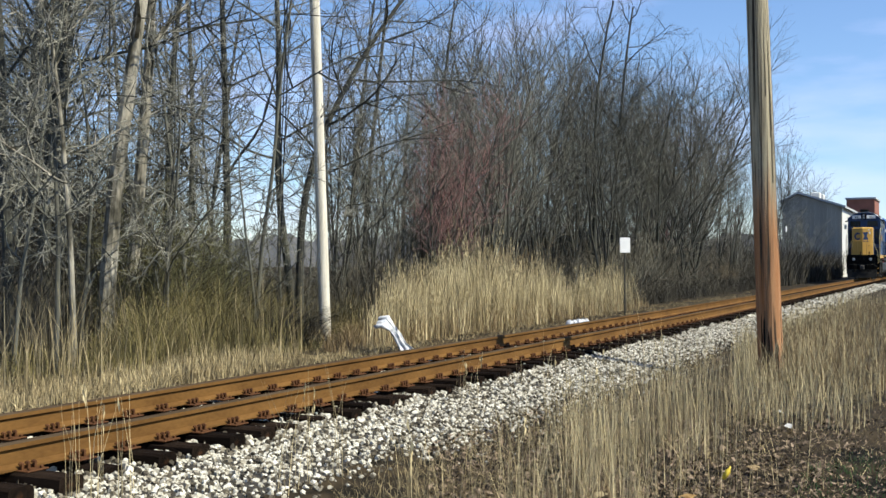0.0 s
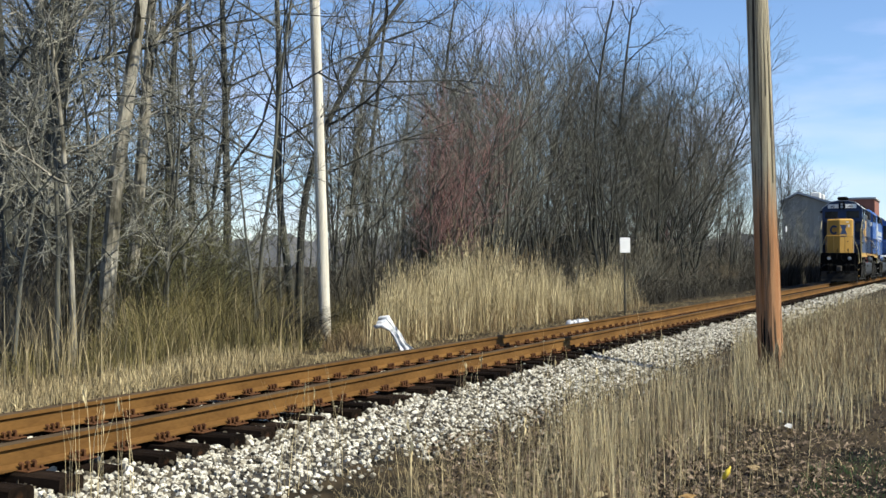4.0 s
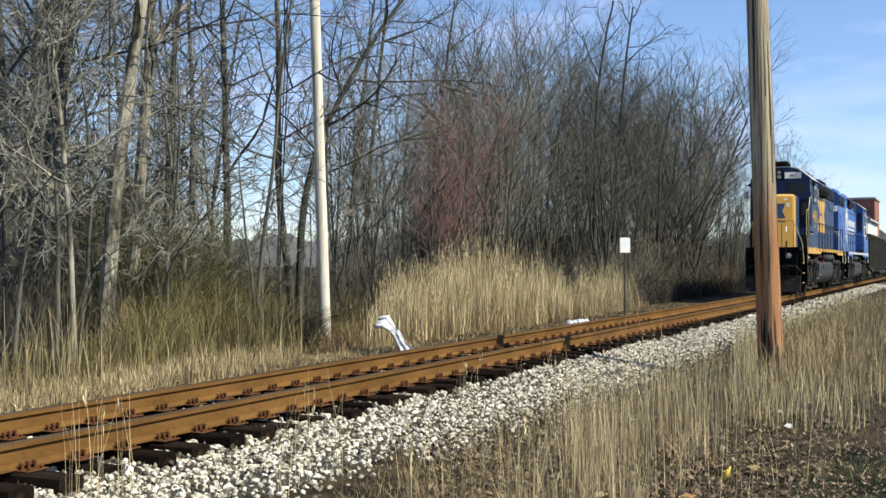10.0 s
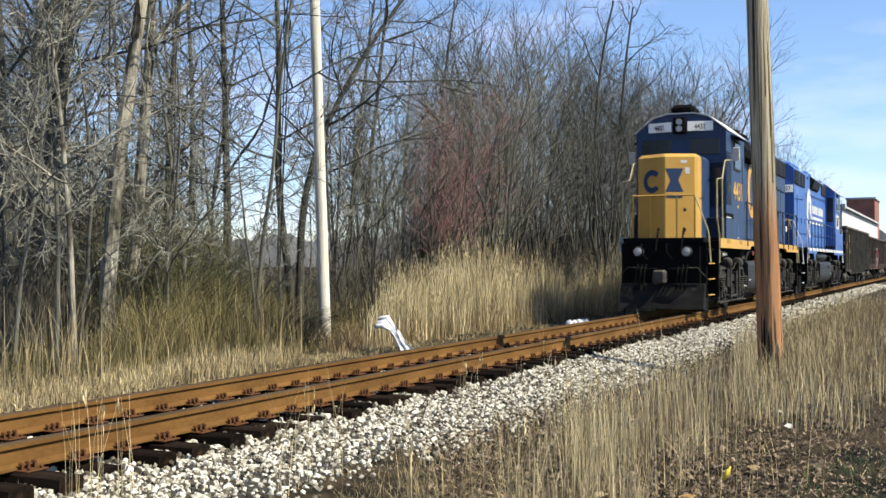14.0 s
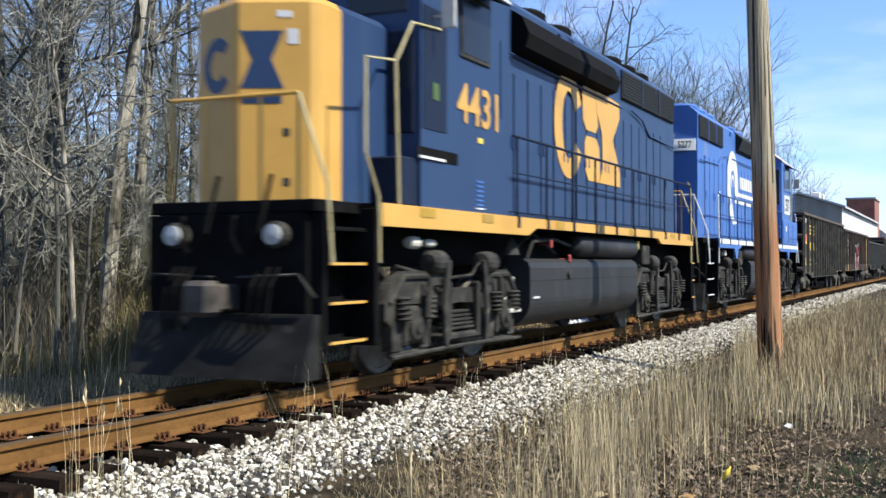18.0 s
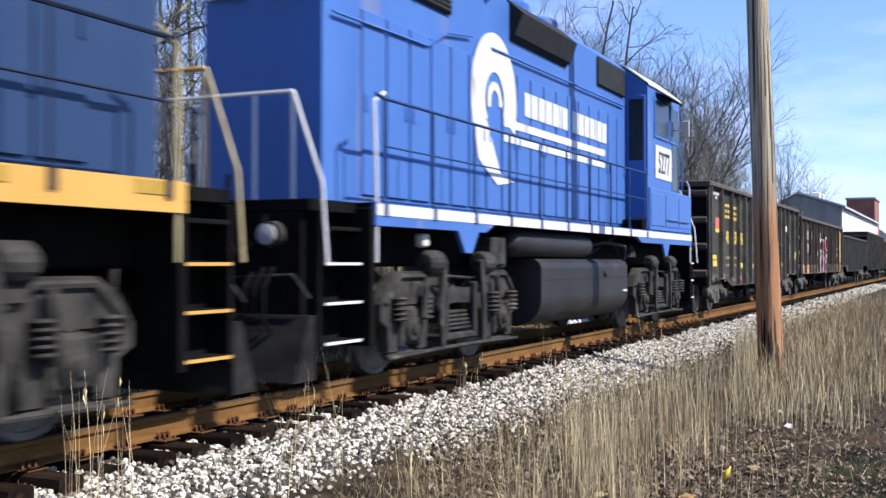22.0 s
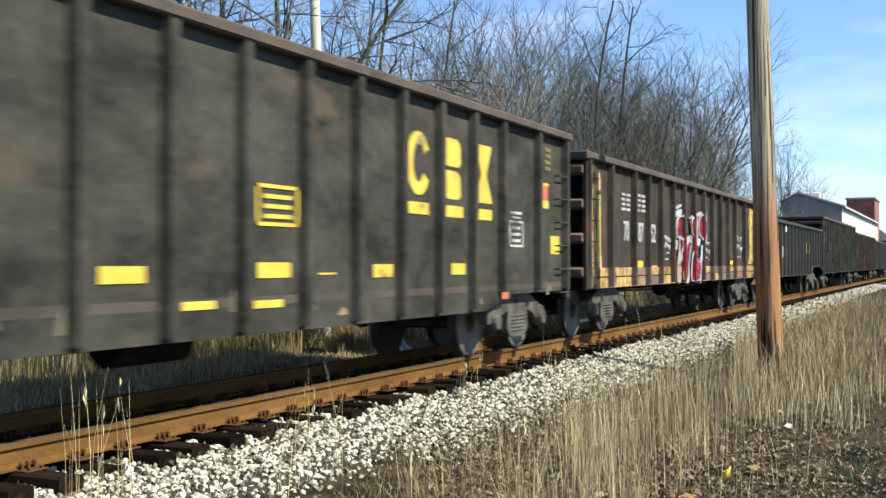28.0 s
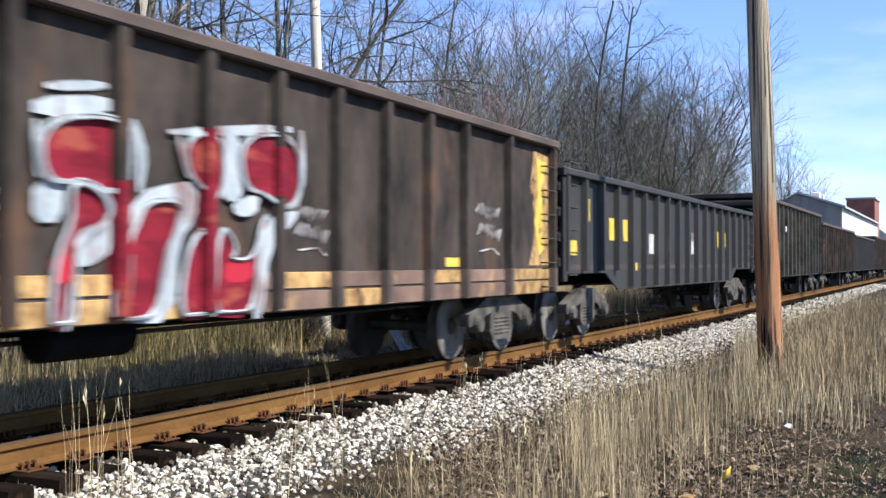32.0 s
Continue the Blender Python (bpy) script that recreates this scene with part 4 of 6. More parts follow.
        for y in (-0.80, -0.34, 0.34, 0.80):
            er.tube([(x0 + d * 0.06, y, DECK), (x0 + d * 0.06, y, 3.0)], 0.02, 6)
        er.tube([(x0 + d * 0.06, -0.80, 3.02), (x0 + d * 0.06, 0.80, 3.02)], 0.022, 6)
        P("end_rail", er, MAT["yellow"] if not reverse else rail_mat, "hand rail across the end platform")
        cp = Shape().box(x0 - d * 0.42, x0 + d * 0.3, -0.11, 0.11, 0.80, 1.08, 0.03)
        cp.box(x0 - d * 0.62, x0 - d * 0.36, -0.19, 0.13, 0.76, 1.12, 0.05)
        P("coupler", cp, MAT["wheel"], "dark rusty knuckle coupler")
        mu = Shape()
        for y in (-0.55, 0.1):
            mu.tube([(x0 - d * 0.05, y, DECK + 0.25), (x0 - d * 0.2, y + 0.05, 1.6), (x0 - d * 0.22, y + 0.25, 1.38), (x0 - d * 0.12, y + 0.42, 1.55), (x0 - d * 0.05, y + 0.45, 1.78)], 0.026, 6)
        P("control_cable", mu, MAT["black"], "drooping jumper cable")
        for y in (-0.62, 0.62):
            L = P("ditch_light", Shape().turned([(0.13, 0.06), (0.14, -0.06), (0.09, -0.09)], (x0 - d * 0.04, y, 1.58), "x", 14), MAT["iron"])
            part("lens", Shape().turned([(0.0, 0), (0.105, 0.0), (0.105, -d * 0.03), (0.0, -d * 0.045)], (x0 - d * 0.13, y, 1.58), "x", 14), MAT["lamp_glass"], L, "round clear lamp lens")
    # nose with a pointed front
    nz0, nz1, nw = DECK, 4.02, 0.78
    for nm, nx0, nx1, tip, mt, lb in (("nose", 0.44, 0.95, 0.12, MAT["yellow"] if not reverse else paint, "boxy short nose with a slightly pointed front"), ("nose_back", 0.95, 2.05, None, paint, "")):
        plan = ([(tip, -0.03), (tip, 0.03), (nx0 - 0.02, nw - 0.06), (nx0 + 0.06, nw)] if tip else [(nx0, nw)]) + [(nx1, nw), (nx1, -nw)] + ([(nx0 + 0.06, -nw), (nx0 - 0.02, -nw + 0.06)] if tip else [(nx0, -nw)])
        ins = [(x + (0.10 if tip and x < 0.6 else 0), y * 0.9) for x, y in plan]
        n = len(plan)
        s = Shape()
        s.add([(x, y, nz0) for x, y in plan] + [(x, y, nz1) for x, y in plan] + [(x, y, nz1 + 0.09) for x, y in ins],
              [(i, (i + 1) % n, n + (i + 1) % n, n + i) for i in range(n)] + [(n + i, n + (i + 1) % n, 2 * n + (i + 1) % n, 2 * n + i) for i in range(n)] + [tuple(range(2 * n, 3 * n)), tuple(range(n))[::-1]])
        ob = P(nm, s, mt, lb)
        nose = ob if tip else nose
    nx0 = 0.12
    # cab: walls with real window openings kept simple by proud frames
    cx0, cx1, cw, cz = 2.0, 4.75, 1.22, 4.86
    cab = Shape()
    prof = [(-cw, DECK), (cw, DECK), (cw, cz), (0.72, 5.24), (0.35, 5.33), (-0.35, 5.33), (-0.72, 5.24), (-cw, cz)]
    cab.prism(prof, cx0, cx1)
    cabp = P("cab", cab, paint, "driver's cab with sloping roof edges")
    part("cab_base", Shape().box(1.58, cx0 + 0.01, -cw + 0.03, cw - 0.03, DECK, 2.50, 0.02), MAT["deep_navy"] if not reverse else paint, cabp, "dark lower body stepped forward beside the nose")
    roof = [(-cw - 0.03, cz), (-0.74, 5.25), (-0.36, 5.345), (0.36, 5.345), (0.74, 5.25), (cw + 0.03, cz), (cw + 0.03, cz + 0.03), (0.75, 5.285), (0.36, 5.375), (-0.36, 5.375), (-0.75, 5.285), (-cw - 0.03, cz + 0.03)]
    # white on the lead's roof paints the sun's glare on dark sheet
    part("cab_roof", Shape().prism(roof, cx0 - 0.06, cx1 + 0.03), MAT["white"] if not reverse else MAT["steel"], cabp, "pale cab roof sheet")
    for y in (-1, 1):
        for x0, x1 in ((3.15, 4.0),) if not reverse else ((2.2, 2.85), (3.1, 4.2)):
            fr = part("window_frame", Shape().box(x0 - 0.05, x1 + 0.05, y * cw, y * (cw + 0.025), 3.86, 4.68, 0.01), MAT["iron"] if not reverse else paint, cabp)
            part("pane", Shape().box(x0, x1, y * (cw + 0.005), y * (cw + 0.03), 3.92, 4.62), MAT["glass"], fr, "dark cab window pane")
        part("sun_visor", Shape().prism([(y * cw, 4.78), (y * (cw + 0.28), 4.66), (y * (cw + 0.28), 4.68), (y * cw, 4.81)], 2.7, 4.1), MAT["black"], cabp)
        # flat dark plate stands for the shade of a recess
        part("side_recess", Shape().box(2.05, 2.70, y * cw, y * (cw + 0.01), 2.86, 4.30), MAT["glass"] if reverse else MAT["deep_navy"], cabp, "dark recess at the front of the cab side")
        slot = part("louvre", Shape().box(1.9, 3.02, y * cw, y * (cw + 0.012), 2.50, 2.64), MAT["black"], cabp, "dark slot in the cab side")
        part("slot_lip", Shape().box(1.93, 2.62, y * (cw + 0.012), y * (cw + 0.03), 2.505, 2.535), MAT["white"], slot, "pale lip below the slot")
        part("mirror", Shape().box(2.30, 2.34, y * (cw + 0.12), y * (cw + 0.30), 4.05, 4.4, 0.01).tube([(2.32, y * cw, 4.2), (2.32, y * (cw + 0.15), 4.2)], 0.012, 5), MAT["steel"], cabp)
    front = Shape()
    for y in (-1, 1):
        part("windscreen", Shape().box(cx0 - 0.025, cx0 - 0.004, y * 0.26, y * 1.05, 4.22, 4.66, 0.01), MAT["glass"], cabp, "dark windscreen pane")
        nb = part("number_board", Shape().prism([(cx0 - 0.14, y * 0.22), (cx0 - 0.02, y * 0.88), (cx0 - 0.0, y * 0.88), (cx0 - 0.0, y * 0.22)], 4.86, 5.12, "z"), MAT["board"], cabp, "white number board")
        # lead unit's door takes the darker blue as painted shade
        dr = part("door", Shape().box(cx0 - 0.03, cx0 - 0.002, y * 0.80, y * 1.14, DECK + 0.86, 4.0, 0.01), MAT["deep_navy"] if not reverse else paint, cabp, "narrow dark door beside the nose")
        part("door_window", Shape().box(cx0 - 0.036, cx0 - 0.028, y * 0.85, y * 1.09, 3.3, 3.85, 0.004), MAT["glass"], dr)
        rd = part("rear_door", Shape().box(cx1 + 0.002, cx1 + 0.03, y * 0.80, y * 1.18, DECK + 0.08, 4.66, 0.01), paint, cabp, "narrow door in the back of the cab")
        part("door_window", Shape().box(cx1 + 0.028, cx1 + 0.036, y * 0.84, y * 1.14, 3.35, 4.58, 0.004), MAT["glass"], rd, "tall dark door pane")
    hb = part("headlight_box", Shape().box(cx0 - 0.16, cx0, -0.17, 0.17, 4.80, 5.26, 0.03), MAT["black"] if not reverse else paint, cabp)
    for z in (4.93, 5.12):
        part("headlight", Shape().turned([(0.0, 0), (0.085, 0.0), (0.085, -0.03), (0.0, -0.02)], (cx0 - 0.16, 0, z), "x", 14), MAT["lamp_glass"], hb, "round headlight")
    hn = Shape()
    for k, y in enumerate((-0.22, 0.0, 0.22)):
        hn.tube([(cx0 + 0.9, y, 5.52), (cx0 + 0.45 - 0.05 * k, y, 5.54)], 0.04, 8, 0.10)
    hn.box(cx0 + 0.85, cx0 + 1.1, -0.3, 0.3, 5.37, 5.52, 0.03)
    P("air_horn", hn, MAT["iron"], "cluster of air horns on the cab roof")
    P("roof_unit", Shape().box(cx0 + 0.05, cx0 + 0.8, -0.36, 0.30, 5.36, 5.62, 0.10), MAT["black"], "dark rounded unit on the cab roof")
    # long hood
    hw, hx0, hx1 = 0.76, 4.75, 16.45
    hp = [(-hw, DECK), (hw, DECK), (hw, 5.18), (hw - 0.24, 5.38), (-hw + 0.24, 5.38), (-hw, 5.18)]
    hood = P("long_hood", Shape().prism(hp, hx0, hx1), paint, "long engine hood with panel doors")
    GX0, GX1 = (11.95, 16.3) if not reverse else (13.25, 16.35)
    dm = Shape().box(-0.265, 0.265, -0.028, 0.028, DECK + 0.12, 4.15, 0.008).mesh("hood_door", paint)
    lm = Shape().box(-0.022, 0.022, -0.05, 0.05, 3.0, 3.2, 0.008).mesh("latch", paint)
    for y in (-1, 1):
        for k in range(18):
            x = 5.15 + 0.60 * k
            dr = part("hood_door", dm, None, hood)
            dr.matrix_basis = pose(x, y * hw, 0)
            la = part("latch", lm, None, dr)
            la.matrix_basis = pose(0.2 if k % 2 else -0.2, 0, 0)
        part("conduit", Shape().tube([(5.0, y * (hw + 0.05), 4.42), (7.0, y * (hw + 0.05), 4.40), (11.9, y * (hw + 0.05), 4.36)], 0.018, 5), paint, hood)
        part("conduit", Shape().tube([(12.6, y * (hw + 0.05), 4.40), (13.4, y * (hw + 0.05), 4.30), (14.0, y * (hw + 0.05), 4.02), (16.3, y * (hw + 0.05), 3.98)], 0.018, 5), paint, hood)
        for x in (4.95, 8.2, 12.0, 14.6):
            part("lift_lug", Shape().box(x - 0.05, x + 0.05, y * (hw - 0.02), y * (hw + 0.05), 5.02, 5.14, 0.01), paint, hood)
        gr = part("radiator_grille", Shape().box(GX0, GX1, y * hw, y * (hw + 0.05), 4.55, 5.14, 0.02), MAT["grille"], hood, "dark radiator screens high on the hood")
        for k in range(9):
            part("grille_slat", Shape().box(GX0 + 0.03, GX1 - 0.03, y * (hw + 0.045), y * (hw + 0.062), 4.585 + 0.06 * k, 4.605 + 0.06 * k), MAT["grille"], gr)
        for k in range(1, 3):
            x = GX0 + (GX1 - GX0) * k / 3
            part("grille_bar", Shape().box(x - 0.02, x + 0.02, y * (hw + 0.045), y * (hw + 0.07), 4.55, 5.14), paint, gr)
        part("air_intake", Shape().box(4.9, 5.8 if not reverse else 6.7, y * hw, y * (hw + 0.05), 4.60, 5.14, 0.02), MAT["grille"], hood, "dark intake grille behind the cab")
        if not reverse:
            bl = [(y * hw, 4.44), (y * (hw + 0.24), 4.52), (y * (hw + 0.30), 4.72), (y * (hw + 0.18), 4.98), (y * (hw - 0.2), 5.24), (y * (hw - 0.24), 5.1), (y * hw, 4.80)]
            part("brake_blister", Shape().prism(bl, 6.0, 10.9), MAT["black"], hood, "rounded dark bulge of the dynamic brake")
        else:
            part("brake_blister", Shape().prism([(y * hw, 4.62), (y * (hw + 0.10), 4.70), (y * (hw + 0.22), 5.02), (y * (hw - 0.05), 5.26), (y * hw, 5.0)], 8.5, 11.1), MAT["grille"], hood, "dark intake housing on the hood side")
        # hand rail with stanchions
        st = Shape().tube([(0, 0, DECK - 0.10), (0, 0, 3.06)], 0.017, 6).box(-0.04, 0.04, y * 0.005, y * 0.042, DECK - 0.15, DECK + 0.02, 0.006).mesh("stanchion", MAT["deep_navy" if not reverse else "rail_blue"])
        hr = P("side_rail", Shape().tube([(4.85, y * 1.25, 3.06), (16.0, y * 1.25, 3.06), (16.12, y * 1.23, 3.10)], 0.021, 6), MAT["deep_navy" if not reverse else "rail_blue"], "long hand rail beside the hood")
        part("lower_rail", Shape().tube([(4.85, y * 1.25, 2.55), (16.0, y * 1.25, 2.55)], 0.012, 5), MAT["deep_navy" if not reverse else "rail_blue"], hr)
        for k in range(10):
            q = part("stanchion", st, None, hr)
            q.matrix_basis = pose(5.0 + 1.22 * k, y * 1.25, 0)
    for x in (8.2, 9.6, 12.9, 14.0, 15.1):
        P("roof_fan", Shape().turned([(0.0, 0.20), (0.42, 0.20), (0.5, 0.14), (0.5, 0.0), (0.0, 0.0)], (x, 0, 5.37), "z", 20), MAT["black"] if not reverse else paint, "round cooling fan housing")
    P("exhaust_stack", Shape().box(10.6, 11.3, -0.16, 0.16, 5.37, 5.6, 0.02), MAT["black"])
    # rear number boards, lights
    for y in (-1, 1):
        part("number_board", Shape().prism([(hx1, y * 0.18), (hx1 + 0.14, y * 0.18), (hx1 + 0.03, y * 0.72), (hx1, y * 0.72)], 4.2, 4.5, "z"), MAT["board"], hood, "white number board")
        for z in (4.35, 4.6):
            part("headlight", Shape().turned([(0.0, 0), (0.08, 0.0), (0.08, 0.06), (0.0, 0.05)], (hx1, y * 0.09, z), "x", 12), MAT["lamp_glass"], hood, "round headlight")
    # below the deck
    tw = 1.16
    rnd = [(tw - 0.42 + 0.42 * math.cos(q), 0.76 + 0.42 * math.sin(q)) for q in [-math.pi / 2 + math.pi / 2 * k / 10 for k in range(11)]]
    tp = rnd + [(tw, 1.22), (tw - 0.03, 1.30), (tw - 0.12, 1.36)]
    tp = tp + [(-u, w) for u, w in reversed(tp)]
    T0, T1 = (5.75, 11.7) if not reverse else (6.05, 10.8)
    tank = P("fuel_tank", Shape().prism(tp, T0, T1), MAT["tank"], "large dark fuel tank with rounded lower sides")
    for y in (-1, 1):
        part("filler_cap", Shape().turned([(0.0, y * 0.05), (0.07, y * 0.04), (0.08, 0.0)], (7.5, y * tw, 1.12), "y", 10), MAT["dark_text"], tank)
        part("sight_gauge", Shape().box(T0 + 0.1, T0 + 0.36, y * tw, y * (tw + 0.02), 0.77, 0.80), MAT["white"], tank)
        P("air_reservoir", Shape().turned([(0.0, 0.0), (0.13, 0.03), (0.2, 0.12), (0.2, 3.5), (0.13, 3.6), (0.0, 3.62)], (8.2, y * 0.98, 1.58), "x", 18), MAT["tank"], "long grey air reservoir above the tank", loco, True)
        # thin strip drawn in for the highlight along the tank's crease
        part("weld_seam", Shape().box(T0 + 0.1, T1 - 0.1, y * tw, y * (tw + 0.008), 1.03, 1.045), MAT["iron"], tank)
        for vx, vz in () if reverse else ((6.75, 1.58), (7.65, 1.36)):
            P("valve_handle", Shape().box(vx - 0.035, vx + 0.035, y * 1.10, y * 1.15, vz - 0.06, vz + 0.07, 0.015).tube([(vx, y * 1.12, vz), (vx, y * 0.95, vz)], 0.012, 6), MAT["red_paint"], "small red valve handle")
        if not reverse:
            P("warning_plate", Shape().box(11.74, 11.9, y * 1.13, y * 1.15, 1.56, 1.72, 0.005), MAT["decal_yellow"], "small yellow and white plate")
        pip = Shape().tube([(5.9, y * 1.05, 1.35), (6.0, y * 1.1, 1.62), (7.2, y * 1.05, 1.66), (8.1, y * 0.98, 1.58)], 0.03, 6)
        pip.tube([(5.8, y * 0.9, 1.5), (6.4, y * 0.95, 1.75), (7.6, y * 0.9, 1.45)], 0.02, 6)
        P("air_pipe", pip, MAT["iron"])
        bell = Shape().turned([(0.05, 0.1), (0.10, 0.0), (0.14, -0.14), (0.0, -0.12)], (5.35, y * 1.0, 1.55), "z", 12)
        P("bell", bell, MAT["iron"])
        bx = Shape().box(12.2, 12.7, y * 0.85, y * 1.15, 1.25, 1.65, 0.03)
        P("valve_box", bx, MAT["iron"])
    loco_truck(loco, 3.38, sign)
    loco_truck(loco, 13.75, sign)
    return loco, sd


def number(parent, text, size, material, m, squeeze=0.8, bold=0.012):
    return lettering("fleet_number", text, size, material, parent, m, squeeze, bold)


def lead_locomotive():
    loco, sd = locomotive("locomotive", "dark blue diesel locomotive with a yellow nose and yellow sill", 0, False, MAT["navy"], MAT["yellow"], None, MAT["rail_paint"])
    number(loco, "4431", 0.70, MAT["yellow"], pose(3.74, -1.23, 3.06, 90), 1.04, 0.010)
    for sx, y, a in ((1, -0.55, 10), (1, 0.55, -10)):
        number(loco, "4431", 0.19, MAT["dark_text"], pose(1.895, y, 4.91, 90, 0, -90 + a * 1.05), 0.8, 0.003)
    # the road's emblem as plain yellow shapes: a ring, a leaning block, an hourglass
    y, s, mt = -0.792, -1, MAT["yellow"]
    lg = flat_patch("emblem", arc_band(8.62, 3.66, 0.76, 0.92, 0.40, 0.34, 28, 332, 30), y, s, mt, loco, "large plain yellow emblem on the hood")
    for za, zb, dx in ((2.78, 3.58, 0.10), (3.68, 4.48, -0.04)):
        part("emblem_piece", Shape().prism(leaning(9.42 + dx, 10.30 + dx, za, zb, 0.08), y, y - 0.008, "y"), mt, lg)
    part("emblem_piece", Shape().prism([(10.15, 4.48), (11.7, 4.42), (11.72, 4.12), (11.25, 3.65), (11.75, 3.05), (11.75, 2.78), (10.35, 2.78), (10.6, 3.05), (10.55, 3.7), (10.2, 4.1)], y, y - 0.012, "y"), mt, lg)
    # nose emblem: plain dark shapes laid on the two slanting halves
    def nose_patch(pts, mt, label="", lift=0.006):
        f = lambda y, z, o: (0.12 + 0.435 * max(0.0, abs(y) - 0.03) - o, y, z)
        n = len(pts)
        s = Shape().add([f(y, z, lift) for y, z in pts] + [f(y, z, -0.01) for y, z in pts], [tuple(range(n)), tuple(range(n, 2 * n))[::-1]] + [(i, (i + 1) % n, n + (i + 1) % n, n + i) for i in range(n)])
        part("nose_emblem", s, mt, loco, label)

    nose_patch(arc_band(0.34, 3.40, 0.26, 0.30, 0.12, 0.14, 220, 500, 22), MAT["navy"], "plain dark blue emblem shape")
    nose_patch([(-0.04, 3.72), (-0.46, 3.72), (-0.34, 3.42), (-0.46, 3.12), (-0.04, 3.12), (-0.16, 3.42)], MAT["navy"])
    nose_patch([(-0.06, 2.96), (-0.44, 2.96), (-0.44, 3.06), (-0.06, 3.06)], MAT["navy"])
    nose_patch([(-0.40, 3.86), (-0.54, 3.86), (-0.54, 3.93), (-0.40, 3.93)], MAT["white"])
    nose_patch([(-0.50, 3.58), (-0.60, 3.58), (-0.60, 3.74), (-0.50, 3.74)], MAT["white"])
    nose_patch([(-0.46, 2.62), (-0.52, 2.62), (-0.52, 2.70), (-0.46, 2.70)], MAT["dark_text"])
    nose_patch([(-0.46, 2.1), (-0.52, 2.1), (-0.52, 2.18), (-0.46, 2.18)], MAT["dark_text"])
    flat_patch("label_plate", rect(3.66, 3.82, 2.84, 2.91), -1.222, -1, MAT["decal_yellow"], loco)
    for k in range(6):
        flat_patch("louvre", rect(3.62, 3.84, 2.03 + 0.06 * k, 2.055 + 0.06 * k), -1.222, -1, MAT["blue"], loco)
    flat_patch("louvre_lip", rect(3.60, 3.88, 1.985, 2.005), -1.222, -1, MAT["white"], loco)
    flat_patch("recess_mark", rect(2.30, 2.46, 3.22, 3.42), -1.232, -1, MAT["green"], loco)
    flat_patch("panel_seam", rect(4.44, 4.455, 3.25, 4.3), -1.221, -1, MAT["deep_navy"], loco)
    for x, r in ((2.08, 0.075), (2.52, 0.05)):
        part("sand_trap", Shape().turned([(0.0, -0.14), (r * 0.8, -0.13), (r, -0.05), (r, 0.08), (0.0, 0.12)], (x, -1.08, 1.53), "x", 12), MAT["steel"], loco, "small pale round fitting under the sill")
    part("tank_step", Shape().box(4.88, 5.28, -1.20, -1.02, 0.60, 0.66, 0.01).box(4.90, 4.95, -1.1, -1.04, 0.66, 1.1).box(5.21, 5.26, -1.1, -1.04, 0.66, 1.1), MAT["steel"], loco, "pale metal step before the tank")
    return loco


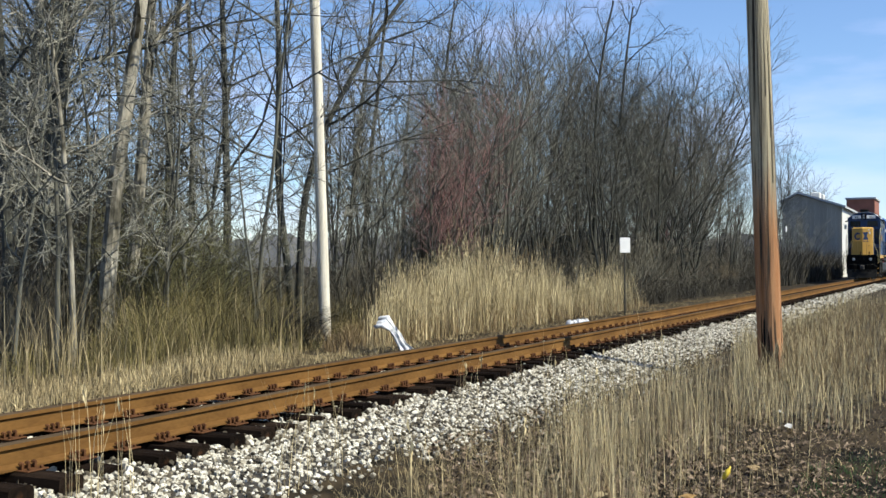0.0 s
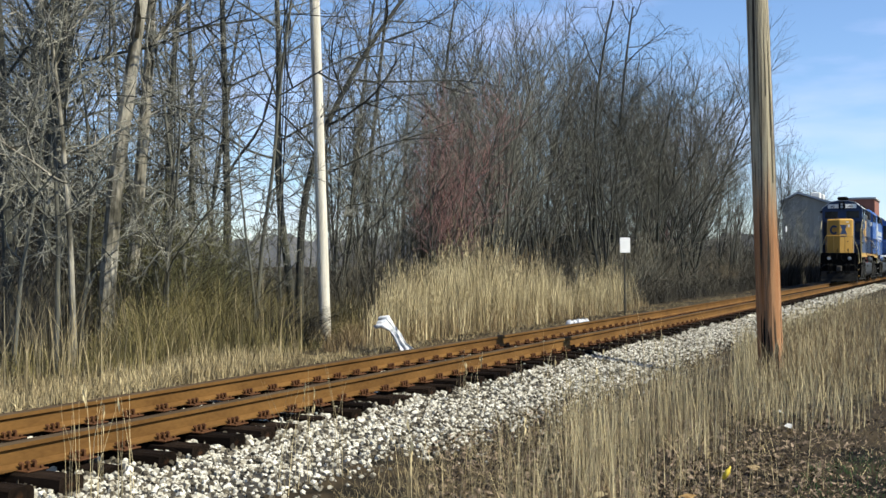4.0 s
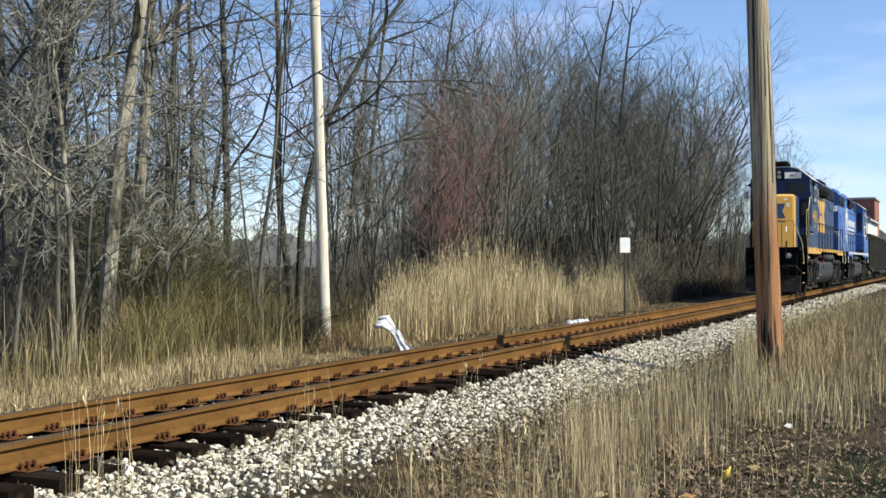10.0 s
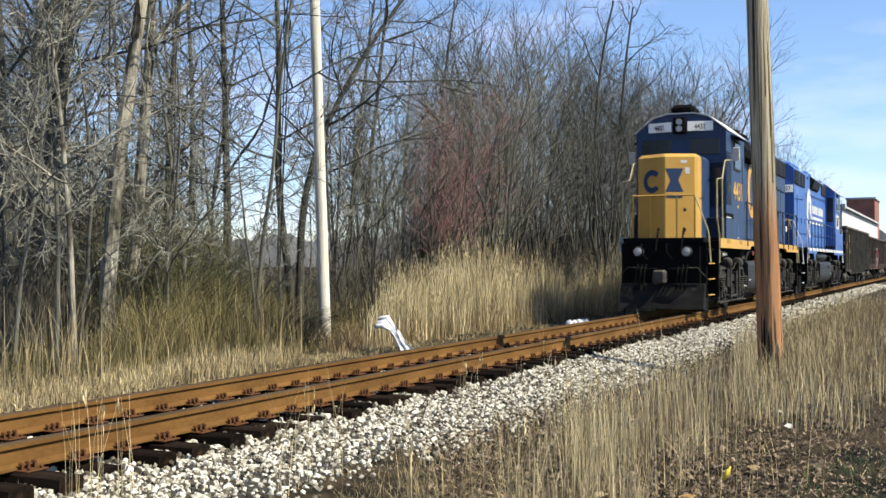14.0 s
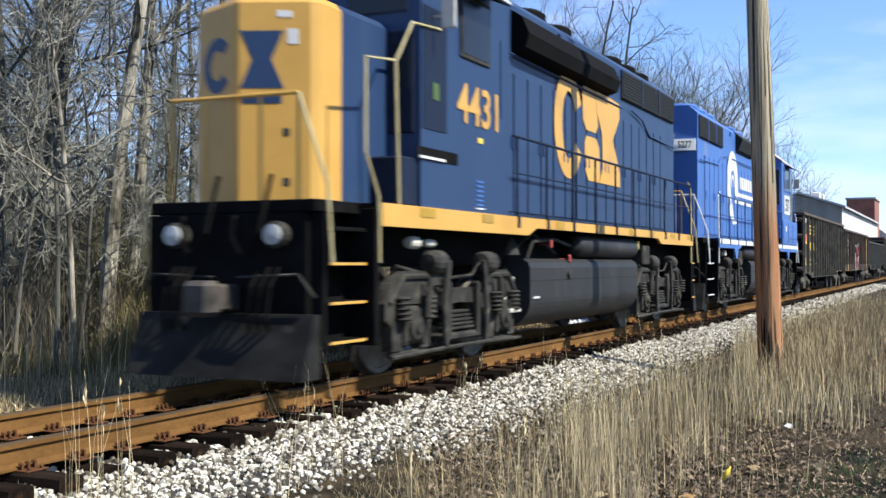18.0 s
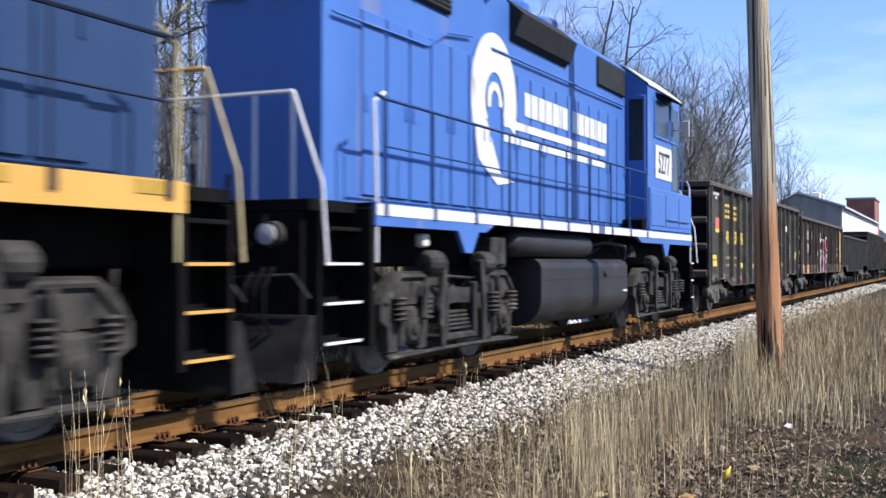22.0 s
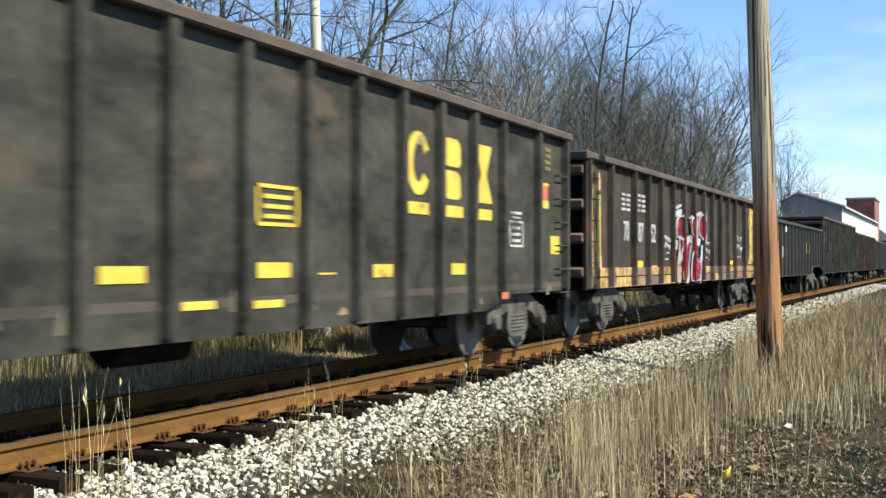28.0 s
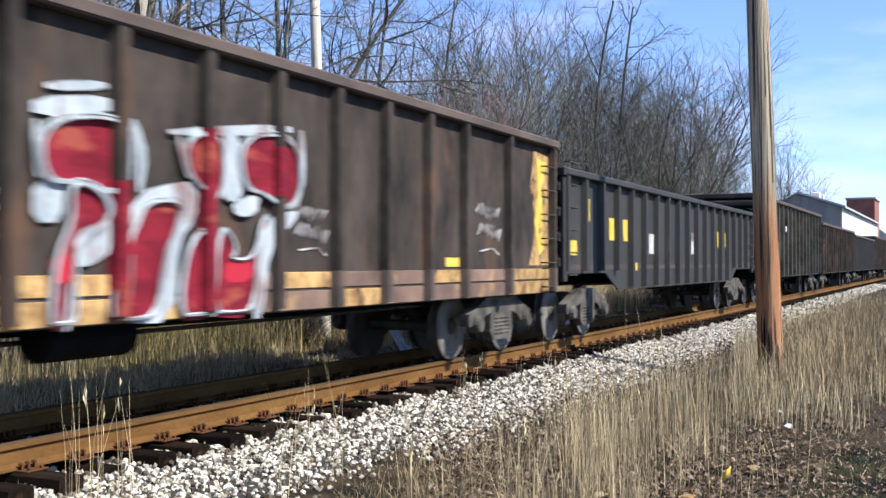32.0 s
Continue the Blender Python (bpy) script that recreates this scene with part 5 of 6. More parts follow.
def second_locomotive():
    loco, sd = locomotive("locomotive", "bright blue diesel locomotive running long hood first with a white emblem", 18.42, True, MAT["blue"], MAT["blue"], MAT["white"], MAT["white"])
    y, s, mt = 0.792, 1, MAT["white"]
    c = 11.75
    w = flat_patch("emblem", arc_band(c, 3.62, 0.86, 0.98, 0.50, 0.56, -38, 205, 26), y, s, mt, loco, "white wheel-like emblem on the hood")
    part("emblem_piece", Shape().prism(arc_band(c, 3.60, 0.27, 0.30, 0.11, 0.12, -20, 190, 14), y, y + 0.009, "y"), mt, w)
    part("emblem_leg", Shape().prism([(c + 0.86, 3.5), (c + 0.30, 3.3), (c - 0.2, 2.6), (c - 0.75, 2.5), (c - 0.1, 2.42), (c + 0.6, 2.75)], y, y + 0.01, "y"), mt, w)
    for z in (3.30, 3.08):
        flat_patch("emblem_bar", rect(6.3, c - 0.35, z, z + 0.12), y, s, mt, loco, "long white bar")
    x = 10.55
    for k, wd in enumerate((0.26, 0.28, 0.28, 0.3, 0.28, 0.1, 0.26, 0, 0.3, 0.28, 0.28, 0.24, 0.1, 0.26, 0.26)):
        if wd == 0:
            x -= 0.22
            continue
        flat_patch("word_bar", rect(x - wd, x, 3.55, 3.92), y, s, mt, loco)
        x -= wd + 0.05
    part("sill_bracket", Shape().prism([(13.42, 1.70), (14.08, 1.70), (13.98, 1.58), (13.86, 1.42), (13.64, 1.42), (13.52, 1.58)], 1.21, 1.268, "y"), MAT["blue"], loco, "blue bracket hanging from the sill")
    part("sill_bracket", Shape().prism([(3.1, 1.70), (3.7, 1.70), (3.6, 1.58), (3.5, 1.44), (3.3, 1.44), (3.2, 1.58)], 1.21, 1.268, "y"), MAT["blue"], loco)
    part("side_lamp", Shape().box(14.66, 14.82, 1.04, 1.16, 1.48, 1.64, 0.02), MAT["steel"], loco, "small pale box under the sill")
    pl = flat_patch("number_panel", rect(2.78, 4.14, 3.04, 3.72), 1.225, 1, mt, loco, "white panel below the cab window")
    number(loco, "5277", 0.64, MAT["dark_text"], pose(3.46, 1.238, 3.16, 90, 0, 180), 0.78, 0.004)
    # black box added to darken the gap between hood and cab
    part("step_box", Shape().box(4.76, 5.12, 0.80, 1.22, DECK, 2.16, 0.02), MAT["black"], loco, "dark step well beside the cab")
    for y0 in (-0.45, 0.45):
        number(loco, "5277", 0.24, MAT["dark_text"], pose(16.45 + 0.105, y0, 4.27, 90, 0, 90 + y0 * 24), 0.72, 0.004)
    for x0 in (1.15, 2.35, 3.55):
        part("box_door", Shape().box(x0, x0 + 1.1, 1.258, 1.275, 2.05, 2.72, 0.01), MAT["blue"], loco)
    part("box_rail", Shape().tube([(1.4, 1.30, 2.2), (3.4, 1.30, 2.2)], 0.014, 5), MAT["blue"], loco)
    part("cab_grab_rail", Shape().tube([(1.95, 1.27, 2.86), (1.95, 1.29, 4.6)], 0.016, 5), MAT["blue"], loco)
    bx = part("battery_box", Shape().box(0.98, 4.7, 1.0, 1.262, 1.95, 2.82, 0.02), MAT["blue"], loco, "blue equipment box beside the cab steps")
    return loco


# ---- gondolas ----
def car_truck(parent, xc):
    for y in (-1, 1):
        s = Shape()
        a, b = y * 0.90, y * 1.04
        s.prism([(xc - 1.12, 0.62), (xc - 0.86, 0.70), (xc - 0.45, 0.86), (xc + 0.45, 0.86), (xc + 0.86, 0.70), (xc + 1.12, 0.62), (xc + 1.12, 0.46), (xc + 0.78, 0.46), (xc + 0.62, 0.56), (xc + 0.38, 0.62), (xc + 0.40, 0.36), (xc + 0.28, 0.24), (xc - 0.28, 0.24), (xc - 0.40, 0.36), (xc - 0.38, 0.62), (xc - 0.62, 0.56), (xc - 0.78, 0.46), (xc - 1.12, 0.46)], a, b, "y")
        fr = part("truck_frame", s, MAT["dusty"], parent, "cast truck side frame grey with dust")
        g = Shape()
        for e in (-0.18, 0.0, 0.18):
            for k in range(5):
                g.turned([(0.06, -0.02), (0.085, 0.0), (0.06, 0.02)], (xc + e, y * 0.99, 0.33 + k * 0.052), "z", 8)
        part("coil_spring", g, MAT["dusty"], fr)
        for dx in (-0.90, 0.90):
            part("bearing_cap", Shape().turned([(0.0, y * 0.05), (0.10, y * 0.05), (0.12, 0.0), (0.12, -y * 0.1)], (xc + dx, y * 1.07, 0.48), "y", 12), MAT["dusty"], fr)
    part("bolster", Shape().box(xc - 0.2, xc + 0.2, -0.89, 0.89, 0.55, 0.80, 0.03), MAT["dusty"], parent)
    for dx in (-0.90, 0.90):
        wheelset(parent, xc + dx, 0.45, 1)


def gondola(name, label, length, z0, z1, body, chord, ribs, rib_mat=None, base_mat=None, belly=0.0, heap=False, seed=1, at=None):
    """Open-topped car: thin side and end walls with upright ribs, a rolled top edge, ladders, couplers and two trucks."""
    car = empty(name, pose(0, TRACK_Y, 0), label, "freight car", "vehicles of the train")
    W, L = 1.17, length
    P = lambda nm, sh, mt, lb="", par=car: part(nm, sh, mt, par, lb)
    P("floor", Shape().box(0.05, L - 0.05, -W, W, z0 + 0.18, z0 + 0.26), MAT["chord"])
    P("centre_sill", Shape().box(-0.1, L + 0.1, -0.25, 0.25, z0 - 0.12, z0 + 0.2, 0.02), MAT["black"])
    for k in range(7):
        x = 2.9 + (L - 5.8) * k / 6
        P("cross_bearer", Shape().prism([(-1.1, z0 + 0.18), (1.1, z0 + 0.18), (1.1, z0 + 0.05), (0.3, z0 - 0.1), (-0.3, z0 - 0.1), (-1.1, z0 + 0.05)], x - 0.06, x + 0.06), MAT["black"])
    rng = random.Random(seed)
    for y in (-1, 1):
        prof = [(0, z0 + 0.12), (2.4, z0 + 0.12), (3.2, z0 - belly), (L - 3.2, z0 - belly), (L - 2.4, z0 + 0.12), (L, z0 + 0.12), (L, z1 - 0.1), (0, z1 - 0.1)] if belly else rect(0, L, z0, z1 - 0.1)
        side = P("side_wall", Shape().prism(prof, y * (W - 0.03), y * W, "y"), body, "tall steel side wall")
        if base_mat:
            edges = sorted([0.02] + list(at or []) + [L - 0.02])
            for k, (xa, xb) in enumerate(zip(edges, edges[1:])):
                for za, zb in ((z0 + 0.01, z0 + 0.19), (z0 + 0.215, z0 + 0.37)):
                    part("strip_panel", Shape().box(xa + 0.01, xb - 0.01, y * W, y * (W + 0.014), za, zb, 0.005), MAT["rust"] if rng.random() < 0.55 else MAT["brown_rust"], side, "rusty yellowed panel along the bottom")
        lo = z0 - belly + 0.02
        for k in range(len(at) if at else ribs):
            x = at[k] if at else 0.10 + (L - 0.2) * k / (ribs - 1)
            b = lo if 3.0 < x < L - 3.0 or not belly else z0 + 0.14
            rb = [(x - 0.085, y * W), (x + 0.085, y * W), (x + 0.05, y * (W + 0.10)), (x - 0.05, y * (W + 0.10))]
            s = Shape()
            s.prism(rb, b + 0.02, z1 - 0.12, "z")
            part("rib", s, rib_mat or body, side)
            if base_mat and not (6.0 < x < 9.5 and y < 0):
                part("rib_foot", Shape().prism([(x - 0.09, y * (W + 0.016)), (x + 0.09, y * (W + 0.016)), (x + 0.055, y * (W + 0.106)), (x - 0.055, y * (W + 0.106))], b + 0.01, b + 0.36, "z"), MAT["chord"], side)
        part("top_chord", Shape().box(-0.03, L + 0.03, y * (W - 0.06), y * (W + 0.12), z1 - 0.12, z1, 0.02), chord, side, "rusty rolled top edge")
    for x, d in ((0.0, 1), (L, -1)):
        end = P("end_wall", Shape().box(x, x + d * 0.04, -W, W, z0, z1 - 0.08), MAT["black"], "sooty end wall with level ribs")
        part("end_chord", Shape().box(x - d * 0.10, x + d * 0.06, -W - 0.1, W + 0.1, z1 - 0.14, z1 + 0.01, 0.02), chord, end)
        for k in range(4):
            z = z0 + 0.3 + (z1 - z0 - 0.6) * k / 3
            part("end_rib", Shape().prism([(x, z - 0.1), (x, z + 0.1), (x - d * 0.13, z + 0.05), (x - d * 0.13, z - 0.05)], -W, W, "y"), MAT["brown_rust"] if base_mat else chord, end)
        for y in (-1, 1):
            part("corner_post", Shape().box(x - d * 0.06, x + d * 0.12, y * (W - 0.02), y * (W + 0.06), z0, z1 - 0.1, 0.01), body, end)
            gi = Shape().tube([(0, 0, 0), (0, y * 0.09, 0), (0.42, y * 0.09, 0), (0.42, 0, 0)], 0.013, 5).mesh("grab_iron", MAT["iron"])
            for k in range(6):
                part("grab_iron", gi, None, end).matrix_basis = pose(x + (0.1 if d > 0 else -0.52), y * W, z0 + 0.1 + 0.36 * k)
        cp = Shape().box(x - d * 0.42, x + d * 0.3, -0.11, 0.11, 0.78, 1.06, 0.03)
        cp.box(x - d * 0.60, x - d * 0.36, -0.19, 0.13, 0.74, 1.10, 0.05)
        P("coupler", cp, MAT["wheel"])
        P("brake_hose", Shape().tube([(x - d * 0.1, 0.35, 0.8), (x - d * 0.3, 0.36, 0.6), (x - d * 0.36, 0.3, 0.4), (x - d * 0.2, 0.2, 0.36)], 0.02, 6), MAT["black"])
    P("brake_reservoir", Shape().turned([(0.0, 0.0), (0.18, 0.06), (0.18, 1.0), (0.0, 1.06)], (L * 0.40, -0.75, z0 - 0.1), "x", 14), MAT["black"])
    P("brake_rod", Shape().tube([(2.5, -0.5, z0 - 0.1), (L * 0.4, -0.5, z0 - 0.14), (L - 2.5, -0.4, z0 - 0.1)], 0.022, 6), MAT["iron"])
    if heap:
        for k in range(26):
            x, y, z = rng.uniform(0.6, L - 0.6), rng.uniform(-0.9, 0.9), z1 + rng.uniform(-0.35, 0.0)
            r = rng.uniform(0.12, 0.4)
            s = Shape().box(x - r, x + r, y - r * 0.5, y + r * 0.5, z - 0.7, z + rng.uniform(-0.02, 0.1), 0.05)
            P("scrap_piece", s, MAT["chord"], "rusty scrap showing over the edge")
    car_truck(car, 1.75)
    car_truck(car, L - 1.75)
    return car


SIDE = -1.17


def mark(car, x0, x1, z0, z1, material, label="", y=SIDE - 0.003, name="marking"):
    return flat_patch(name, rect(x0, x1, z0, z1), y, -1, material, car, label, 0.006)


def bars(car, x0, x1, z0, z1, material, n=3):
    """Worn writing as level bars."""
    h = (z1 - z0) / (2 * n - 1)
    for k in range(n):
        mark(car, x0 + 0.03 * (k % 2), x1 - 0.02 * (k % 3), z0 + 2 * h * k, z0 + 2 * h * k + h, material, "", name="marking_bar")


def scrawl(car, x0, x1, z0, z1, seed, material, strokes=9):
    """Thin sprayed strokes, not writing."""
    rng = random.Random(seed)
    for row in range(3):
        zc = z1 - (row + 0.5) * (z1 - z0) / 3
        h = (z1 - z0) / 3 * (0.75 if row < 2 else 0.3)
        pts, n = [], strokes if row < 2 else 3
        for k in range(n):
            u = x0 + (x1 - x0) * (k + rng.uniform(0.1, 0.6)) / n + 0.05 * row
            pts.append((u + (0.03 if k % 2 else -0.02), SIDE - 0.006, zc + h * (0.5 if k % 2 else -0.5) * rng.uniform(0.5, 1.1) - 0.08 * (k / n)))
        part("spray_stroke", Shape().tube(pts, 0.011, 4), material, car, "pale scrawled spray line")


def build_cars():
    cars = []
    Y, Wt, R = MAT["decal_yellow"], MAT["decal_white"], MAT["decal_red"]
    g = gondola("gondola", "dark grey-green open gondola with yellow markings and upright ribs", 16.75, 0.74, 3.34, MAT["gon_dark"], MAT["chord"], 17, belly=0.08, at=[0.1, 1.5, 2.95] + [4.0 + 1.0 * k for k in range(11)] + [15.4, 16.65])
    cars.append((g, 36.85))
    for x0, x1, z0, z1 in ((2.24, 2.52, 2.5, 2.88), (2.6, 2.88, 2.5, 2.88), (3.5, 3.75, 2.48, 2.86), (3.82, 4.08, 2.48, 2.86)):
        bars(g, x0, x1, z0, z1, Y)
    for txt, xc in (("40", 2.57), ("59", 3.79), ("45", 4.74)):
        number(g, txt, 0.48, Y, pose(xc, SIDE - 0.004, 1.82, 90), 0.72, 0.008)
    low_marks = ((3.56, 3.97, 1.4, 1.47, Y), (3.56, 3.97, 1.2, 1.27, Y), (2.35, 2.85, 1.4, 1.47, Y), (2.35, 2.85, 1.2, 1.27, Y), (4.4, 4.88, 1.15, 1.29, Y), (6.25, 6.75, 1.14, 1.27, Y), (8.25, 8.78, 1.16, 1.30, Y),
                              (10.4, 10.84, 1.14, 1.28, Y), (12.4, 12.81, 1.15, 1.29, Y), (7.2, 7.63, 0.91, 0.98, Y), (8.2, 8.65, 0.89, 0.96, Y), (9.3, 9.6, 1.18, 1.2, Y), (16.05, 16.45, 1.43, 1.71, Y), (0.57, 1.1, 1.2, 1.36, Y), (0.57, 1.1, 1.39, 1.5, Y))
    end_marks = ((15.66, 15.91, 2.24, 2.46, R), (15.62, 15.95, 2.462, 2.5, Y), (15.62, 15.95, 2.12, 2.236, Y), (0.96, 1.42, 2.2, 2.47, R), (0.96, 1.42, 2.09, 2.19, Y), (14.06, 14.28, 0.80, 0.92, R), (4.5, 4.7, 0.80, 0.92, R), (0.68, 1.45, 3.05, 3.12, Wt), (0.95, 1.2, 2.95, 3.02, Wt),
                              (14.4, 14.8, 1.98, 2.02, Wt), (14.45, 14.75, 1.92, 1.95, Wt))
    for x0, x1, z0, z1, m in low_marks + end_marks:
        mark(g, x0, x1, z0, z1, MAT["decal_dull"] if m is Y and 2 < x0 < 4.2 else m)
    rs = random.Random(14)
    for k in range(26):
        x, w, h = rs.uniform(0.3, 16.2), rs.uniform(0.05, 0.30), rs.uniform(0.05, 0.22)
        zb = 0.76 + rs.uniform(0, 0.12)
        flat_patch("dust_stain", [(x, zb), (x + w, zb), (x + w * 0.8, zb + h * 0.7), (x + w * 0.45, zb + h), (x + w * 0.2, zb + h * 0.6)], SIDE - 0.0015, -1, MAT["tangle"] if k % 3 else MAT["brown_rust"], g, "dusty patch low on the side", 0.001)
    for k in range(4):
        for u, w in ((15.50, 0.10), (15.62, 0.08), (15.80, 0.12), (15.95, 0.09)):
            mark(g, u, u + w, 2.70 + 0.095 * k, 2.755 + 0.095 * k, MAT["decal_dull"])
    for x0, x1, z0, z1, m, t in ((8.23, 8.92, 1.63, 2.01, Y, 0.035), (14.33, 14.87, 1.52, 1.89, Wt, 0.03)):
        for r in ((x0, x1, z0, z0 + t), (x0, x1, z1 - t, z1), (x0, x0 + t, z0, z1), (x1 - t, x1, z0, z1)):
            mark(g, *r, m)
        for k in range(3):
            mark(g, x0 + 0.12, x1 - 0.12, z0 + 0.07 + 0.09 * k, z0 + 0.11 + 0.09 * k, m)
    e = flat_patch("emblem", arc_band(11.48, 2.45, 0.30, 0.37, 0.15, 0.15, 30, 330, 24), SIDE - 0.003, -1, Y, g, "plain yellow emblem shapes with bars below")
    for za, zb in ((2.08, 2.43), (2.48, 2.83)):
        part("emblem_piece", Shape().prism(leaning(12.18, 12.66, za, zb, 0.02), SIDE - 0.003, SIDE - 0.01, "y"), Y, e)
    part("emblem_piece", Shape().prism([(13.16, 2.84), (13.68, 2.84), (13.5, 2.46), (13.7, 2.08), (13.14, 2.08), (13.34, 2.46)], SIDE - 0.003, SIDE - 0.01, "y"), Y, e)
    for x in (11.2, 12.2, 13.15):
        mark(g, x, x + 0.54, 1.86, 2.0, Y)

    g = gondola("gondola", "faded brown gondola with red and white spray paint", 16.9, 0.84, 3.16, MAT["gon_brown"], MAT["chord"], 17, at=[0.1, 1.42] + [2.98 + 1.052 * k for k in range(11)] + [15.0, 16.8], base_mat=MAT["rust"], heap=True, seed=4)
    cars.append((g, 54.6))
    for x0, x1, z0, z1 in ((2.25, 2.5, 2.28, 2.6), (2.6, 2.84, 2.28, 2.6), (3.3, 3.6, 2.3, 2.64), (3.68, 3.96, 2.3, 2.64)):
        bars(g, x0, x1, z0, z1, MAT["decal_white"], 4)
    for txt, xc in (("70", 2.57), ("87", 3.61), ("52", 4.6)):
        number(g, txt, 0.52, Wt, pose(xc, SIDE - 0.004, 1.72, 90), 0.72, 0.006)
    for x0, x1, z0, z1, m in ((0.73, 0.90, 1.35, 2.48, Y), (3.24, 3.76, 1.19, 1.34, Y), (4.35, 4.86, 1.205, 1.24, Y), (13.0, 13.4, 1.25, 1.36, Y), (5.6, 5.85, 1.36, 1.39, Wt)):
        mark(g, x0, x1, z0, z1, m)
    rust = MAT["rust"]
    flat_patch("peeled_paint", [(0.20, 1.2), (0.98, 1.2), (0.95, 1.42), (0.70, 1.5), (0.66, 1.86), (0.60, 1.92), (0.63, 2.36), (0.70, 2.52), (0.92, 2.58), (0.88, 2.86), (0.55, 2.98), (0.20, 2.98)], SIDE - 0.002, -1, rust, g, "flaking yellow and rust patch at the corner", 0.004)
    flat_patch("peeled_paint", [(15.9, 1.26), (16.7, 1.26), (16.7, 2.9), (16.1, 2.95), (15.95, 2.4), (16.2, 1.9)], SIDE - 0.002, -1, rust, g, "", 0.004)
    flat_patch("peeled_paint", [(16.1, 1.9), (16.3, 1.4), (16.5, 1.5), (16.4, 2.4), (16.62, 2.8), (16.2, 2.85), (16.25, 2.3)], SIDE - 0.006, -1, Y, g, "", 0.004)
    scrawl(g, 5.5, 6.1, 1.45, 1.92, 3, Wt, 14)
    scrawl(g, 13.95, 14.75, 1.35, 2.15, 7, Wt, 14)
    scrawl(g, 9.6, 10.2, 1.35, 1.9, 8, Wt, 12)
    P, RD = MAT["spray_pale"], MAT["spray_red"]
    gy = SIDE - 0.02

    def soft(pts, n=1):
        for _ in range(n):
            pts = [q for a, b in zip(pts, pts[1:] + pts[:1]) for q in ((a[0] * 0.75 + b[0] * 0.25, a[1] * 0.75 + b[1] * 0.25), (a[0] * 0.25 + b[0] * 0.75, a[1] * 0.25 + b[1] * 0.75))]
        return pts

    BR = MAT["spray_bright"]
    first_shape = (
        (P, [(6.36, 2.42), (7.13, 2.53), (7.19, 2.41), (6.36, 2.27)]),
        (P, [(6.48, 2.54), (7.08, 2.63), (7.08, 2.56), (6.48, 2.47)]),
        (RD, [(6.41, 2.27), (7.19, 2.38), (7.31, 2.16), (7.24, 1.85), (7.02, 1.82), (6.81, 1.87), (6.42, 1.86)]),
        (P, [(6.36, 1.85), (6.67, 1.89), (6.64, 1.58), (6.37, 1.56)]),
        (RD, [(6.68, 1.87), (6.99, 1.82), (7.1, 1.63), (6.81, 1.46), (6.72, 1.35), (6.75, 0.82), (6.5, 0.83), (6.55, 1.35), (6.71, 1.6)]),
        (P, [(6.75, 1.51), (7.08, 1.61), (7.2, 1.75), (7.14, 1.39), (6.91, 1.27), (6.77, 1.27)]),
        (BR, [(6.53, 1.35), (6.73, 1.35), (6.72, 1.15), (6.52, 1.16)]),
    )
    second_shape = (
        (P, [(7.33, 1.82), (8.02, 1.97), (8.14, 1.92), (8.1, 1.64), (7.9, 1.48), (7.83, 0.82), (7.17, 0.85), (7.24, 1.36)]),
        (RD, [(7.48, 1.76), (7.91, 1.8), (7.82, 1.53), (7.7, 1.39), (7.6, 0.86), (7.1, 0.87), (7.2, 1.29), (7.38, 1.62)]),
        (RD, [(7.99, 1.51), (8.37, 1.58), (8.29, 0.83), (7.86, 0.83)]),
    )
    third_shape = (
        (P, [(7.76, 2.36), (9.52, 2.59), (9.54, 2.49), (7.77, 2.29)]),
        (RD, [(7.95, 2.31), (8.44, 2.39), (8.44, 1.82), (8.17, 1.91), (7.97, 2.03)]),
        (P, [(8.42, 2.38), (8.72, 2.41), (8.78, 1.91), (8.6, 1.8), (8.45, 1.86)]),
        (RD, [(8.69, 2.39), (9.54, 2.49), (9.66, 1.96), (9.41, 1.78), (9.08, 1.92), (8.74, 1.95)]),
        (P, [(8.58, 1.82), (9.02, 1.92), (8.94, 1.71), (8.64, 1.69)]),
        (P, [(9.08, 1.69), (9.66, 1.81), (9.57, 1.67), (9.17, 1.47), (9.04, 0.8), (8.87, 0.81), (8.97, 1.48)]),
        (RD, [(8.41, 1.66), (8.65, 1.42), (8.53, 1.32), (8.9, 1.33), (9.02, 1.72), (9.14, 1.66), (8.94, 1.48), (8.87, 0.81), (8.27, 0.85)]),
        (BR, [(8.49, 1.32), (8.9, 1.32), (8.87, 1.13), (8.45, 1.13)]),
    )
    edges = (
        (P, [(6.34, 2.26), (6.4, 2.27), (6.43, 1.87), (6.37, 1.87)]),
        (P, [(7.29, 2.37), (7.37, 2.38), (7.5, 2.11), (7.42, 1.83), (7.37, 1.83), (7.4, 2.1)]),
        (P, [(7.83, 2.3), (7.9, 2.31), (8.04, 1.98), (7.96, 1.97)]),
        (P, [(9.62, 2.54), (9.71, 2.55), (9.74, 2.08), (9.66, 1.96)]),
        (P, [(7.31, 1.36), (7.34, 1.36), (7.29, 0.87), (7.24, 0.88)]),
        (P, [(8.36, 1.36), (8.4, 1.36), (8.34, 0.85), (8.29, 0.85)]),
        (P, [(6.67, 1.16), (6.7, 1.16), (6.67, 0.82), (6.63, 0.82)]),
    )
    fills = first_shape + second_shape + third_shape + edges
    gr = None
    for k, (m, pts) in enumerate(fills):
        s = Shape().prism(soft(pts), gy - 0.0015 * k, gy - 0.0015 * k - 0.003, "y")
        if gr is None:
            gr = part("graffiti", s, m, g, "large sprayed shapes in dark red with pale highlights")
        else:
            part("graffiti_patch", s, m, gr)
